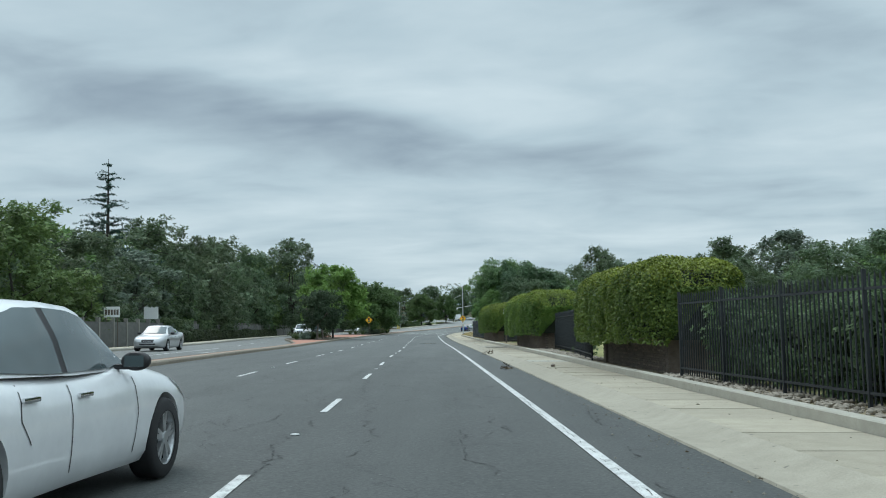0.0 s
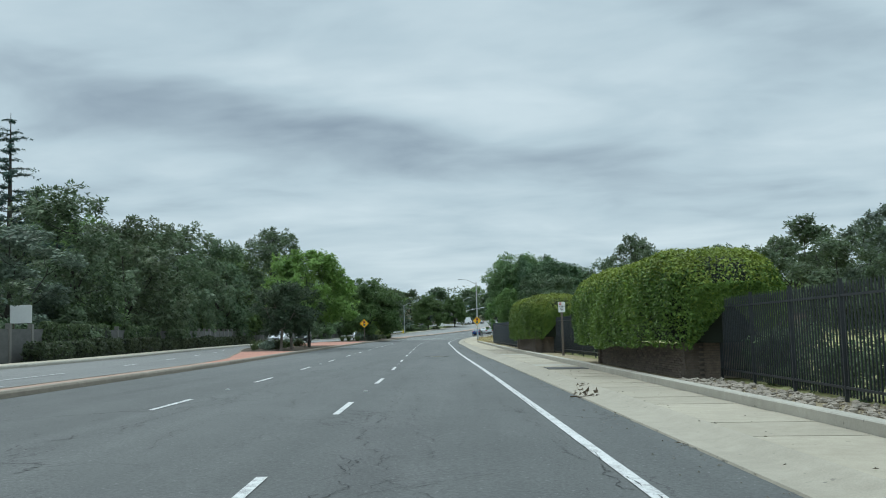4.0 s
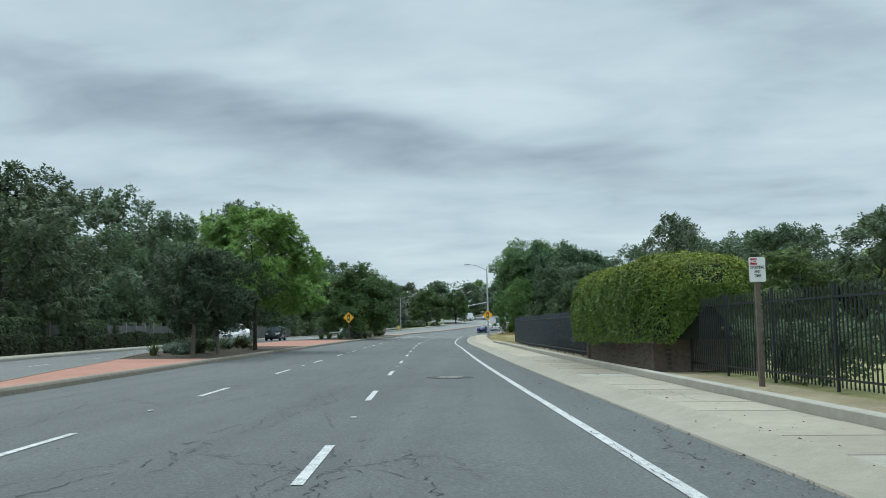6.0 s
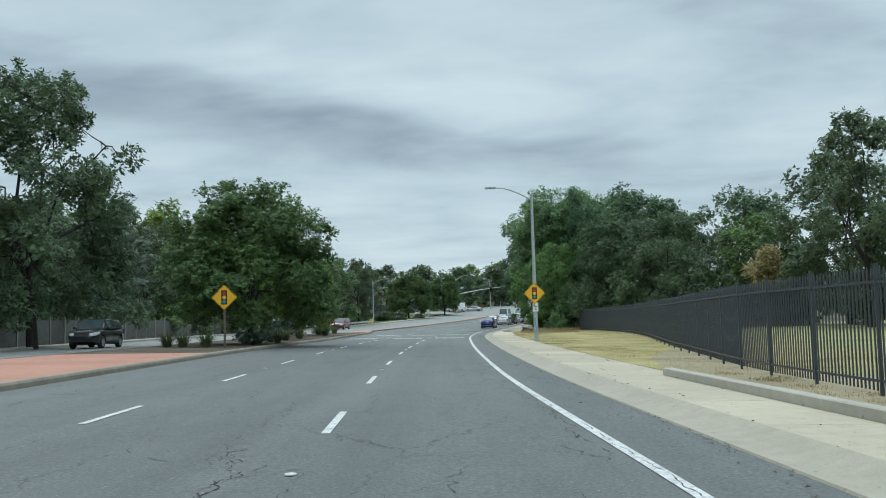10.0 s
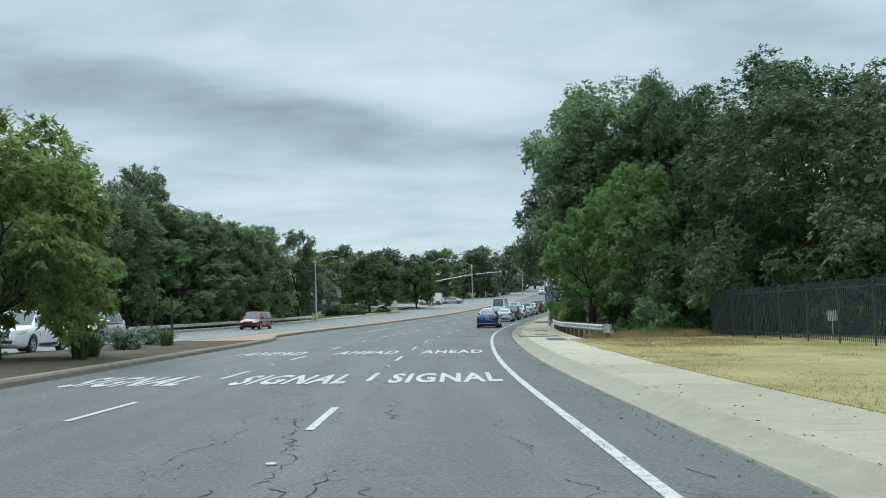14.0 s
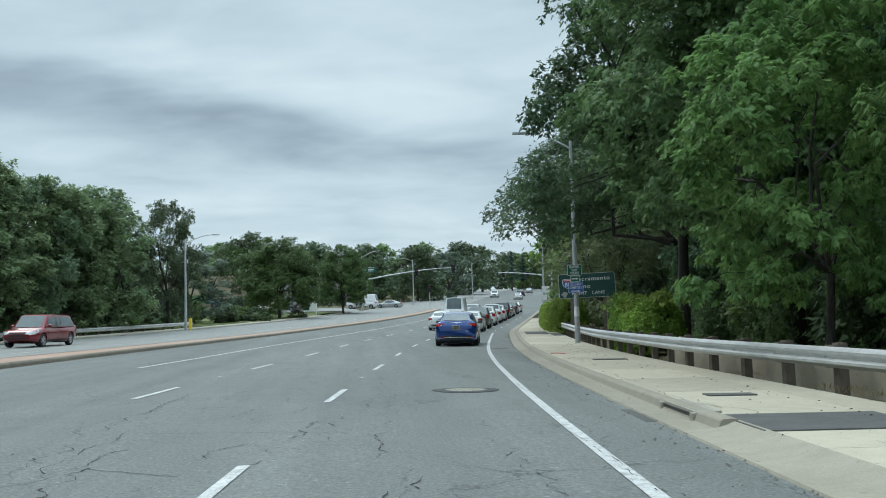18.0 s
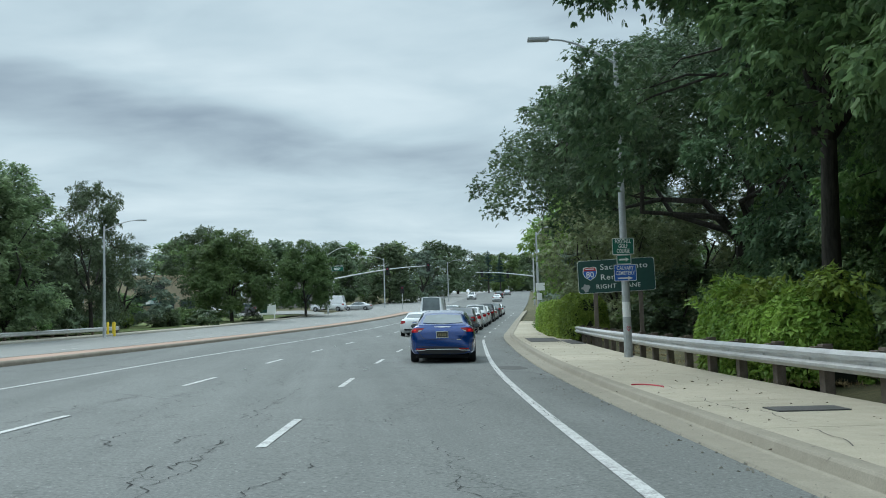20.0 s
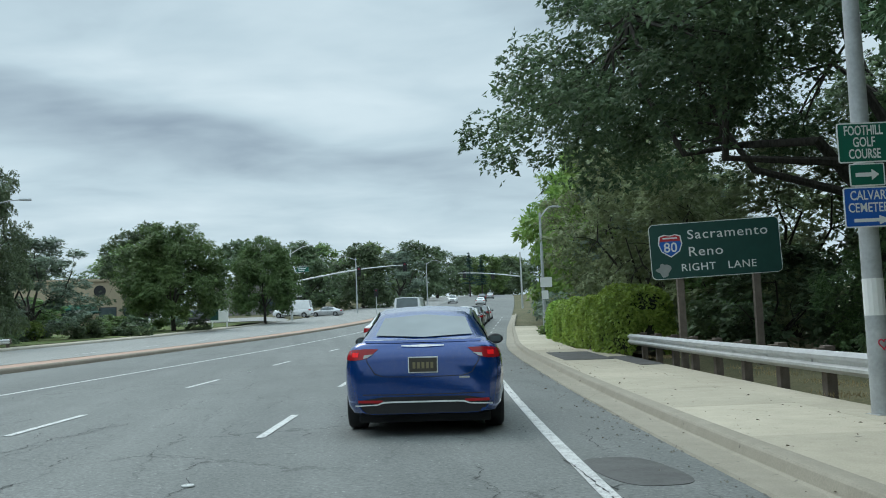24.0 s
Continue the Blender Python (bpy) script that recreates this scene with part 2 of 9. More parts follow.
def concrete_mat(name, dark, light, rough=0.85):
    m, t, b = base_mat(name, rough, 0, 0.3)
    big = noise_of(t, 0.35, 5, 0.6)
    mid = noise_of(t, 3.5, 5, 0.65)
    grain = noise_of(t, 60, 2, 0.7)
    c = ramp(t, mathn(t, "MULTIPLY_ADD", mid, 0.5, mathn(t, "MULTIPLY", big, 0.5)), [(0.28, dark), (0.74, light)])
    c = mixc(t, 0.3, c, ramp(t, grain, [(0.3, (0.5, 0.5, 0.48)), (0.7, (1.2, 1.2, 1.2))]), "MULTIPLY")
    spots = noise_of(t, 9, 2, 0.5)
    c = mixc(t, ramp(t, spots, [(0.70, (0, 0, 0)), (0.76, (0.7, 0.7, 0.7))]), c, (0.11, 0.10, 0.085))
    oi = t.nodes.new("ShaderNodeObjectInfo")
    hs = nd(t, "ShaderNodeHueSaturation")
    t.links.new(mathn(t, "MULTIPLY_ADD", oi.outputs["Random"], 0.22, 0.89), hs.inputs["Value"])
    t.links.new(c, hs.inputs["Color"])
    t.links.new(hs.outputs[0], b.inputs["Base Color"])
    bump(t, b, grain, 0.25, 0.006)
    return m


def paint_mat(name, col):
    """Worn road paint."""
    m, t, b = base_mat(name, 0.7, 0, 0.35)
    wear = noise_of(t, 7, 6, 0.75)
    fine = noise_of(t, 50, 2, 0.7)
    k = ramp(t, mathn(t, "MULTIPLY_ADD", fine, 0.4, mathn(t, "MULTIPLY", wear, 0.6)), [(0.40, (0, 0, 0)), (0.53, (1, 1, 1))])
    c = mixc(t, k, (0.27, 0.27, 0.265), mixc(t, noise_of(t, 1.2, 3), tuple(c * 0.8 for c in col), col))
    t.links.new(c, b.inputs["Base Color"])
    return m


def grass_mat(name, a, bcol, c3):
    m, t, b = base_mat(name, 0.9, 0, 0.2)
    n1 = noise_of(t, 0.35, 4, 0.6)
    n2 = noise_of(t, 7, 5, 0.7)
    c = ramp(t, mathn(t, "MULTIPLY_ADD", n2, 0.45, mathn(t, "MULTIPLY", n1, 0.55)), [(0.32, a), (0.5, bcol), (0.68, c3)])
    t.links.new(c, b.inputs["Base Color"])
    bump(t, b, n2, 0.7, 0.05)
    return m


def bark_mat(name, dark, light):
    m, t, b = base_mat(name, 0.9, 0, 0.2)
    n = noise_of(t, 5, 6, 0.7, (3, 3, 0.5))
    t.links.new(ramp(t, n, [(0.3, dark), (0.7, light)]), b.inputs["Base Color"])
    bump(t, b, n, 0.8, 0.04)
    return m


def glass_mat(name, tint=(0.04, 0.05, 0.055), rough=0.03):
    m, t, b = base_mat(name, rough, 0, 0.8)
    n = noise_of(t, 1.5, 2)
    t.links.new(ramp(t, n, [(0.3, tuple(c * 0.8 for c in tint)), (0.7, tuple(c * 1.2 for c in tint))]), b.inputs["Base Color"])
    return m


def carpaint(name, col, metal=0.25, rough=0.28):
    m, t, b = base_mat(name, rough, metal, 0.5)
    b.inputs["Coat Weight"].default_value = 0.8
    b.inputs["Coat Roughness"].default_value = 0.06
    n = noise_of(t, 2.5, 4)
    dust = noise_of(t, 14, 5, 0.7)
    c = ramp(t, n, [(0.3, tuple(c * 0.92 for c in col)), (0.7, tuple(min(1, c * 1.06) for c in col))])
    c = mixc(t, ramp(t, dust, [(0.5, (0, 0, 0)), (0.9, (0.12, 0.12, 0.12))]), c, (0.3, 0.29, 0.27))
    t.links.new(c, b.inputs["Base Color"])
    return m


def glow_mat(name, col, strength):
    m, t, b = base_mat(name, 0.25)
    b.inputs["Base Color"].default_value = (*col, 1)
    b.inputs["Emission Color"].default_value = (*col, 1)
    b.inputs["Emission Strength"].default_value = strength
    return m


M = {
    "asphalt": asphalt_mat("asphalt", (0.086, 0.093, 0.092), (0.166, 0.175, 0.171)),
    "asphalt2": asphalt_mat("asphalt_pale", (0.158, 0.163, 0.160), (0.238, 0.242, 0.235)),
    "patch": plain("asphalt_patch", (0.085, 0.086, 0.083), 0.9, vary=0.3, scale=3, bumps=0.4),
    "concrete": concrete_mat("pavement_concrete", (0.365, 0.330, 0.256), (0.53, 0.482, 0.382)),
    "old_concrete": concrete_mat("old_pavement_concrete", (0.26, 0.232, 0.18), (0.415, 0.374, 0.294)),
    "mid_concrete": concrete_mat("tan_pavement_concrete", (0.31, 0.272, 0.203), (0.468, 0.414, 0.317)),
    "kerb": concrete_mat("kerb_concrete", (0.27, 0.255, 0.215), (0.42, 0.40, 0.345)),
    "gutter": concrete_mat("gutter_concrete", (0.255, 0.232, 0.185), (0.385, 0.352, 0.284)),
    "newslab": concrete_mat("pale_slab", (0.29, 0.276, 0.232), (0.40, 0.385, 0.33)),
    "white": paint_mat("road_paint_white", (0.62, 0.63, 0.615)),
    "redworn": concrete_mat("median_faded_red", (0.29, 0.185, 0.14), (0.46, 0.325, 0.26)),
    "redbrick": concrete_mat("median_stamped_red", (0.27, 0.12, 0.085), (0.46, 0.235, 0.175)),
    "brick": plain("wall_brick", (0.165, 0.13, 0.105), 0.9, vary=0.35, scale=9, bumps=0.5, piece=0.3),
    "mortar": plain("mortar", (0.115, 0.10, 0.088), 0.95, vary=0.2, scale=9, bumps=0.4),
    "drygrass": grass_mat("dry_grass_ground", (0.145, 0.138, 0.048), (0.30, 0.258, 0.112), (0.46, 0.36, 0.195)),
    "green_lawn": grass_mat("watered_lawn", (0.055, 0.085, 0.03), (0.11, 0.145, 0.05), (0.19, 0.20, 0.085)),
    "woodland_floor": grass_mat("woodland_floor", (0.045, 0.05, 0.025), (0.095, 0.092, 0.05), (0.165, 0.145, 0.085)),
    "lawn": grass_mat("park_lawn", (0.15, 0.155, 0.06), (0.27, 0.265, 0.115), (0.37, 0.335, 0.165)),
    "soil": grass_mat("bed_soil", (0.045, 0.037, 0.028), (0.085, 0.068, 0.05), (0.14, 0.115, 0.085)),
    "earth": grass_mat("bare_earth", (0.165, 0.137, 0.085), (0.27, 0.225, 0.142), (0.385, 0.322, 0.215)),
    "stone": plain("river_stone", (0.27, 0.235, 0.19), 0.85, vary=0.4, scale=4),
    "oak": leafy("oak_leaves", (0.070, 0.108, 0.064), (0.158, 0.222, 0.116)),
    "leaf_mid": leafy("mid_green_leaves", (0.084, 0.148, 0.056), (0.205, 0.308, 0.104)),
    "leaf_round": leafy("dense_street_tree_leaves", (0.058, 0.112, 0.044), (0.160, 0.250, 0.088)),
    "leaf_pale": leafy("pale_feathery_leaves", (0.150, 0.245, 0.084), (0.340, 0.470, 0.158), trans=0.5),
    "leaf_sage": leafy("sage_leaves", (0.130, 0.170, 0.088), (0.300, 0.350, 0.190), trans=0.45),
    "leaf_light": leafy("light_green_leaves", (0.112, 0.198, 0.052), (0.280, 0.405, 0.108), trans=0.4),
    "leaf_near": leafy("fresh_green_leaves", (0.088, 0.152, 0.074), (0.222, 0.335, 0.138), trans=0.40),
    "leaf_liveoak": leafy("live_oak_leaves", (0.058, 0.108, 0.062), (0.150, 0.236, 0.116), trans=0.36),
    "leaf_tall": leafy("grey_green_leaves", (0.125, 0.185, 0.100), (0.270, 0.370, 0.180), trans=0.45),
    "leaf_walnut": leafy("pale_walnut_leaves", (0.112, 0.215, 0.078), (0.265, 0.412, 0.142), trans=0.55),
    "leaf_olive": leafy("olive_leaves", (0.0976, 0.1393, 0.1066), (0.2193, 0.2815, 0.2077)),
    "leaf_dark": leafy("dark_plum_leaves", (0.030, 0.052, 0.032), (0.085, 0.128, 0.064)),
    "leaf_gold": leafy("golden_leaves", (0.24, 0.20, 0.09), (0.50, 0.42, 0.22)),
    "needle": leafy("conifer_needles", (0.0271, 0.0560, 0.0457), (0.0828, 0.1488, 0.1269), clump=0.8),
    "privet": leafy("privet_leaves", (0.110, 0.190, 0.035), (0.360, 0.480, 0.095), clump=0.5, trans=0.3),
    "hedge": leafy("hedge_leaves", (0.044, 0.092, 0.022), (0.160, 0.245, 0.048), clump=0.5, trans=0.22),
    # hedge leaves brightened for upward faces: the lit top is in the colour
    "hedge_lit_top": leafy("lit_top_hedge_leaves", (0.105, 0.155, 0.024), (0.300, 0.380, 0.070), clump=0.5, trans=0.2),
    "hedge_low": leafy("clipped_box_leaves", (0.0270, 0.0390, 0.0210), (0.0770, 0.0980, 0.0476), clump=0.6),
    "hedge_shade": plain("hedge_inner_shade", (0.012, 0.017, 0.009), 0.95, vary=0.3, scale=3),
    "ivy": leafy("ivy_leaves", (0.0515, 0.0899, 0.0420), (0.1470, 0.2063, 0.0976), clump=0.9),
    "grassblade": leafy("tuft_grass", (0.05, 0.075, 0.03), (0.16, 0.20, 0.09)),
    "strawblade": leafy("straw_grass", (0.24, 0.20, 0.10), (0.46, 0.37, 0.20), trans=0.5),
    "bark": bark_mat("bark", (0.028, 0.026, 0.023), (0.085, 0.078, 0.068)),
    "bark_pale": bark_mat("pale_bark", (0.10, 0.085, 0.07), (0.26, 0.225, 0.19)),
    "iron": plain("black_iron", (0.022, 0.026, 0.030), 0.5, 0.2, vary=0.25, scale=5),
    "iron_grey": plain("weathered_iron", (0.052, 0.061, 0.072), 0.45, 0.25, vary=0.25, scale=5),
    "galv": plain("galvanised_steel", (0.55, 0.565, 0.57), 0.42, 0.7, vary=0.18, scale=3),
    "polegrey": plain("weathered_pole_steel", (0.40, 0.42, 0.43), 0.6, 0.3, vary=0.25, scale=2.5),
    "woodpost": plain("weathered_wood", (0.13, 0.105, 0.085), 0.9, vary=0.35, scale=8, bumps=0.5),
    "sign_yellow": plain("sign_yellow", (0.83, 0.43, 0.015), 0.5, vary=0.05),
    "sign_white": plain("sign_white", (0.72, 0.73, 0.72), 0.5, vary=0.05),
    "sign_green": plain("sign_green", (0.006, 0.115, 0.075), 0.45, vary=0.12),
    "sign_dkgreen": plain("sign_dark_green", (0.012, 0.058, 0.048), 0.45, vary=0.15),
    "sign_blue": plain("sign_blue", (0.012, 0.10, 0.42), 0.45, vary=0.08),
    "sign_red": plain("sign_red", (0.42, 0.025, 0.03), 0.5, vary=0.1),
    "sign_black": plain("sign_black", (0.015, 0.016, 0.017), 0.5, vary=0.1),
    "sign_back": plain("sign_back_metal", (0.36, 0.37, 0.37), 0.5, 0.6, vary=0.12),
    "lens_red": plain("lens_red", (0.36, 0.03, 0.06), 0.4, vary=0.05),
    "lens_amber": plain("lens_amber", (0.85, 0.47, 0.03), 0.4, vary=0.05),
    "lens_teal": plain("lens_teal", (0.02, 0.24, 0.20), 0.4, vary=0.05),
    "stucco": plain("tan_stucco", (0.40, 0.335, 0.235), 0.9, vary=0.1, scale=2, bumps=0.2),
    "stucco_grey": plain("grey_stucco", (0.27, 0.26, 0.245), 0.9, vary=0.22, scale=1.5, bumps=0.3, piece=0.12),
    "roof": plain("dark_roof", (0.07, 0.062, 0.055), 0.85, vary=0.2, scale=2),
    "awning": plain("green_awning", (0.03, 0.13, 0.085), 0.8, vary=0.1),
    "rubber": plain("tyre_rubber", (0.018, 0.018, 0.019), 0.85, vary=0.2, scale=8),
    "alloy": plain("alloy_wheel", (0.50, 0.51, 0.52), 0.3, 0.8, vary=0.08),
    "blackplastic": plain("black_plastic", (0.02, 0.02, 0.022), 0.6, vary=0.15),
    "chrome": plain("chrome", (0.75, 0.76, 0.77), 0.12, 1.0, vary=0.04),
    "glass": glass_mat("car_glass", (0.075, 0.10, 0.105)),
    "glass_rear": glass_mat("rear_glass", (0.11, 0.135, 0.14), 0.05),
    "lamp_glass": glass_mat("clear_lamp", (0.45, 0.46, 0.47), 0.1),
    "tail": plain("tail_lamp_red", (0.33, 0.012, 0.018), 0.15, vary=0.1),
    "tail_lit": glow_mat("tail_lamp_lit", (0.7, 0.012, 0.016), 0.28),
    "signal_lit": glow_mat("signal_red_lit", (1.0, 0.05, 0.03), 1.2),
    "paint_blue": carpaint("paint_deep_blue", (0.002, 0.040, 0.200), 0.35, 0.16),
    "paint_white": carpaint("paint_white", (0.72, 0.73, 0.74), 0.0),
    "paint_silver": carpaint("paint_silver", (0.42, 0.43, 0.44), 0.5),
    "paint_black": carpaint("paint_black", (0.018, 0.019, 0.021), 0.2),
    "paint_red": carpaint("paint_maroon", (0.20, 0.012, 0.022), 0.3),
    "paint_grey": carpaint("paint_grey", (0.12, 0.125, 0.13), 0.4),
    "plate": plain("plate_dark", (0.05, 0.045, 0.035), 0.5, vary=0.1),
    "plate_mark": plain("plate_mark_yellow", (0.22, 0.19, 0.10), 0.5, vary=0.05),
    "hydrant": plain("safety_yellow", (0.70, 0.50, 0.03), 0.6, vary=0.1),
    "graf_red": plain("spray_red", (0.50, 0.03, 0.06), 0.6, vary=0.1),
    "graf_blue": plain("spray_blue", (0.16, 0.30, 0.50), 0.6, vary=0.3),
    "dirt": plain("gutter_dirt", (0.16, 0.152, 0.13), 0.95, vary=0.5, scale=6, bumps=0.5),
    "median_kerb": concrete_mat("stained_kerb", (0.17, 0.145, 0.115), (0.32, 0.28, 0.225)),
    "wall_render": concrete_mat("weathered_render", (0.075, 0.078, 0.075), (0.17, 0.17, 0.16)),
    "wall_pier": concrete_mat("weathered_pier", (0.16, 0.155, 0.14), (0.30, 0.29, 0.265)),
    "crack": plain("crack_filler", (0.030, 0.031, 0.031), 0.9, vary=0.3, scale=3),
    "castiron": plain("cast_iron", (0.11, 0.112, 0.112), 0.6, 0.4, vary=0.3, scale=9, bumps=0.4),
    "debris": plain("dead_leaf", (0.09, 0.065, 0.04), 0.9, vary=0.3),
}

# ---- mesh helpers ----
def mesh_of(name, bm):
    me = bpy.data.meshes.new(name)
    bm.to_mesh(me)
    bm.free()
    return me


def smooth(me, angle=40):
    me.polygons.foreach_set("use_smooth", [True] * len(me.polygons))
    me.set_sharp_from_angle(angle=radians(angle))


def part(name, bm, material, parent=None, label="", m=None, soft=False, kind=""):
    me = bm if isinstance(bm, bpy.types.Mesh) else mesh_of(name, bm)
    if material is not None and not me.materials:
        me.materials.append(material)
    if soft:
        smooth(me)
    ob = new(name, me)
    ob.parent = parent
    if m is not None:
        ob.matrix_basis = m
    return tagged(ob, label=label, kind=kind)


def thing(name, label, category, group="", m=None, kind=""):
    ob = new(name)
    ob.empty_display_size = 0.2
    if m is not None:
        ob.matrix_basis = m
    return tagged(ob, label, category, group, kind)


def raw(name, verts, faces):
    me = bpy.data.meshes.new(name)
    me.from_pydata([tuple(v) for v in verts], [], [tuple(f) for f in faces])
    me.update()
    return me


def box(sx, sy, sz, c=(0, 0, 0), bev=0.0, bm=None, turn=None):
    own = bm or bmesh.new()
    r = bmesh.ops.create_cube(own, size=1.0, matrix=Matrix.Translation(c) @ (turn or Matrix()) @ Matrix.Diagonal((sx, sy, sz, 1)))
    if bev:
        es = list({e for v in r["verts"] for e in v.link_edges})
        bmesh.ops.bevel(own, geom=es, offset=bev, segments=2, affect="EDGES", profile=0.7)
    return own


def tube(pts, radii, seg=10, bm=None, cap=True):
    """A round bar through points, with a radius at each."""
    own = bm or bmesh.new()
    pts = [Vector(p) for p in pts]
    rings = []
    ref = None
    for i, p in enumerate(pts):
        d = (pts[min(i + 1, len(pts) - 1)] - pts[max(i - 1, 0)]).normalized()
        if ref is None:
            ref = Vector((1, 0, 0)) if abs(d.x) < 0.8 else Vector((0, 1, 0))
        u = (ref - d * ref.dot(d)).normalized()
        ref = u
        w = d.cross(u)
        r = radii[i] if hasattr(radii, "__len__") else radii
        rings.append([own.verts.new(p + (u * math.cos(2 * math.pi * k / seg) + w * math.sin(2 * math.pi * k / seg)) * r) for k in range(seg)])
    for a, b in zip(rings, rings[1:]):
        for k in range(seg):
            own.faces.new((a[k], a[(k + 1) % seg], b[(k + 1) % seg], b[k]))
    if cap:
        own.faces.new(rings[0][::-1]), own.faces.new(rings[-1])
    return own


def prism(outline, z0, z1, bm=None, bev=0.0):
    """An upright block on an outline of x, y."""
    own = bm or bmesh.new()
    lo = [own.verts.new((x, y, z0)) for x, y in outline]
    hi = [own.verts.new((x, y, z1)) for x, y in outline]
    n = len(outline)
    own.faces.new(lo[::-1]), own.faces.new(hi)
    for i in range(n):
        own.faces.new((lo[i], lo[(i + 1) % n], hi[(i + 1) % n], hi[i]))
    bmesh.ops.recalc_face_normals(own, faces=own.faces[:])
    if bev:
        bmesh.ops.bevel(own, geom=own.edges[:], offset=bev, segments=1, affect="EDGES")
    return own


def strip(rows, closed=False):
    """A sheet through rows of points, one row a cross-section."""
    n = len(rows[0])
    verts = [p for r in rows for p in r]
    faces = []
    for i in range(len(rows) - 1):
        for k in range(n - 1 if not closed else n):
            a, b = i * n + k, i * n + (k + 1) % n
            faces.append((a, b, b + n, a + n))
    return verts, faces


# ---- plan: the lines of the road, x for each y ----
def curve(pts):
    ys = np.array([p[0] for p in pts], float)
    xs = np.array([p[1] for p in pts], float)
    h = np.diff(ys)
    d = np.diff(xs) / h
    m = np.zeros(len(xs))
    m[1:-1] = (d[:-1] * h[1:] + d[1:] * h[:-1]) / (h[1:] + h[:-1])
    m[0], m[-1] = d[0], d[-1]

    def f(y):
        if y <= ys[0]:
            return float(xs[0] + m[0] * (y - ys[0]))
        if y >= ys[-1]:
            return float(xs[-1] + m[-1] * (y - ys[-1]))
        i = int(np.searchsorted(ys, y)) - 1
        s = (y - ys[i]) / h[i]
        return float((1 + 2 * s) * (1 - s) ** 2 * xs[i] + s * (1 - s) ** 2 * h[i] * m[i] + s * s * (3 - 2 * s) * xs[i + 1] + s * s * (s - 1) * h[i] * m[i + 1])

    return f


path_x = curve([(-120, 2.6), (0, 0), (15, -0.55), (31, -1.3), (50, -2.3), (72, -3.27), (94, -4.2), (115, -4.95), (140, -5.2), (157, -5.3), (168, -5.2), (178, -4.87), (188, -4.48), (200, -3.78), (213, -2.66), (226, -1.1), (250, 2.6), (275, 7.2), (300, 12.3), (350, 23.6), (400, 35), (500, 57), (900, 148)])
fog_x = curve([(-120, 4.20), (0, 1.64), (10, 1.29), (31, 0.48), (51, -0.33), (84, -1.83), (114, -2.92), (128, -3.44), (144, -3.63), (165, -3.56), (180, -3.31), (199, -2.26), (213, -1.13), (232, 0.95), (247, 3.14), (262, 5.56), (280, 9.30), (300, 13.60), (350, 25.00), (400, 36.40), (500, 58.40), (900, 149.40)])
med_r = curve([(-120, -6.8), (0, -9.3), (20, -10.0), (46, -10.9), (60, -11.2), (91, -12.45), (126, -13.5), (150, -13.9), (175, -13.3), (190, -13.15), (202, -13.0), (208, -13.15), (214, -14.0), (222, -13.9), (232, -13.2), (243, -11.9), (258, -9.6), (272, -7.2), (300, -1.2), (345, 9.0)])
med_l = curve([(-120, -7.5), (0, -10.0), (20, -10.7), (46, -11.6), (60, -11.95), (66, -12.3), (70, -12.75), (76, -14.0), (84, -15.6), (94, -17.9), (103, -19.6), (112, -20.2), (150, -20.0), (175, -19.7), (190, -19.0), (199, -17.9), (207, -16.4), (214, -16.0), (225, -15.5), (243, -13.5), (258, -11.2), (300, -2.8), (345, 7.4)])
opp_l = curve([(-120, -16), (50, -20.2), (76, -21.4), (106, -24.8), (150, -28.6), (170, -30), (200, -31), (230, -29.8), (250, -27.2), (267, -23.8), (300, -15.8), (345, -5.2), (400, 7), (500, 29), (900, 119)])
rise = curve([(-200, 0), (205, 0), (228, 0.02), (265, 0.35), (300, 1.05), (331, 2.0), (355, 3.0), (420, 6.2), (480, 9.2), (600, 13.5), (900, 18)])
SLOPE = 0.016


def zb(x, y):
    """The road's surface: a cross fall to the east and a climb to the north."""
    return rise(y) - SLOPE * min(max(x - path_x(y), -14), 8)


def band(name, fa, fb, y0, y1, mat, dz=0.0, step=2.0, cols=1, parent=None, label="", category="", kind="structure", thick=0.0):
    """A sheet between two lines of the plan."""
    rows = []
    for y in np.linspace(y0, y1, max(2, int((y1 - y0) / step) + 1)):
        a, b = fa(y), fb(y)
        rows.append([(a + (b - a) * k / cols, y, zb(a + (b - a) * k / cols, y) + dz) for k in range(cols + 1)])
    v, f = strip(rows)
    if thick:
        n = len(v)
        v = v + [(x, y, z - thick) for x, y, z in v]
        f = f + [tuple(i + n for i in q[::-1]) for q in f]
        c = cols + 1
        last = (len(rows) - 1) * c
        for i in range(len(rows) - 1):
            a = i * c
            f.append((a + c, a, a + n, a + c + n))
            f.append((a + cols, a + cols + c, a + cols + c + n, a + cols + n))
        for k in range(cols):
            f.append((k + 1, k, k + n, k + 1 + n))
            f.append((last + k, last + k + 1, last + k + 1 + n, last + k + n))
    me = raw(name, v, f)
    ob = part(name, me, mat, parent, label, kind=kind)
    if category:
        ob["category"] = category
    return ob


def off(f, d):
    return lambda y: f(y) + d


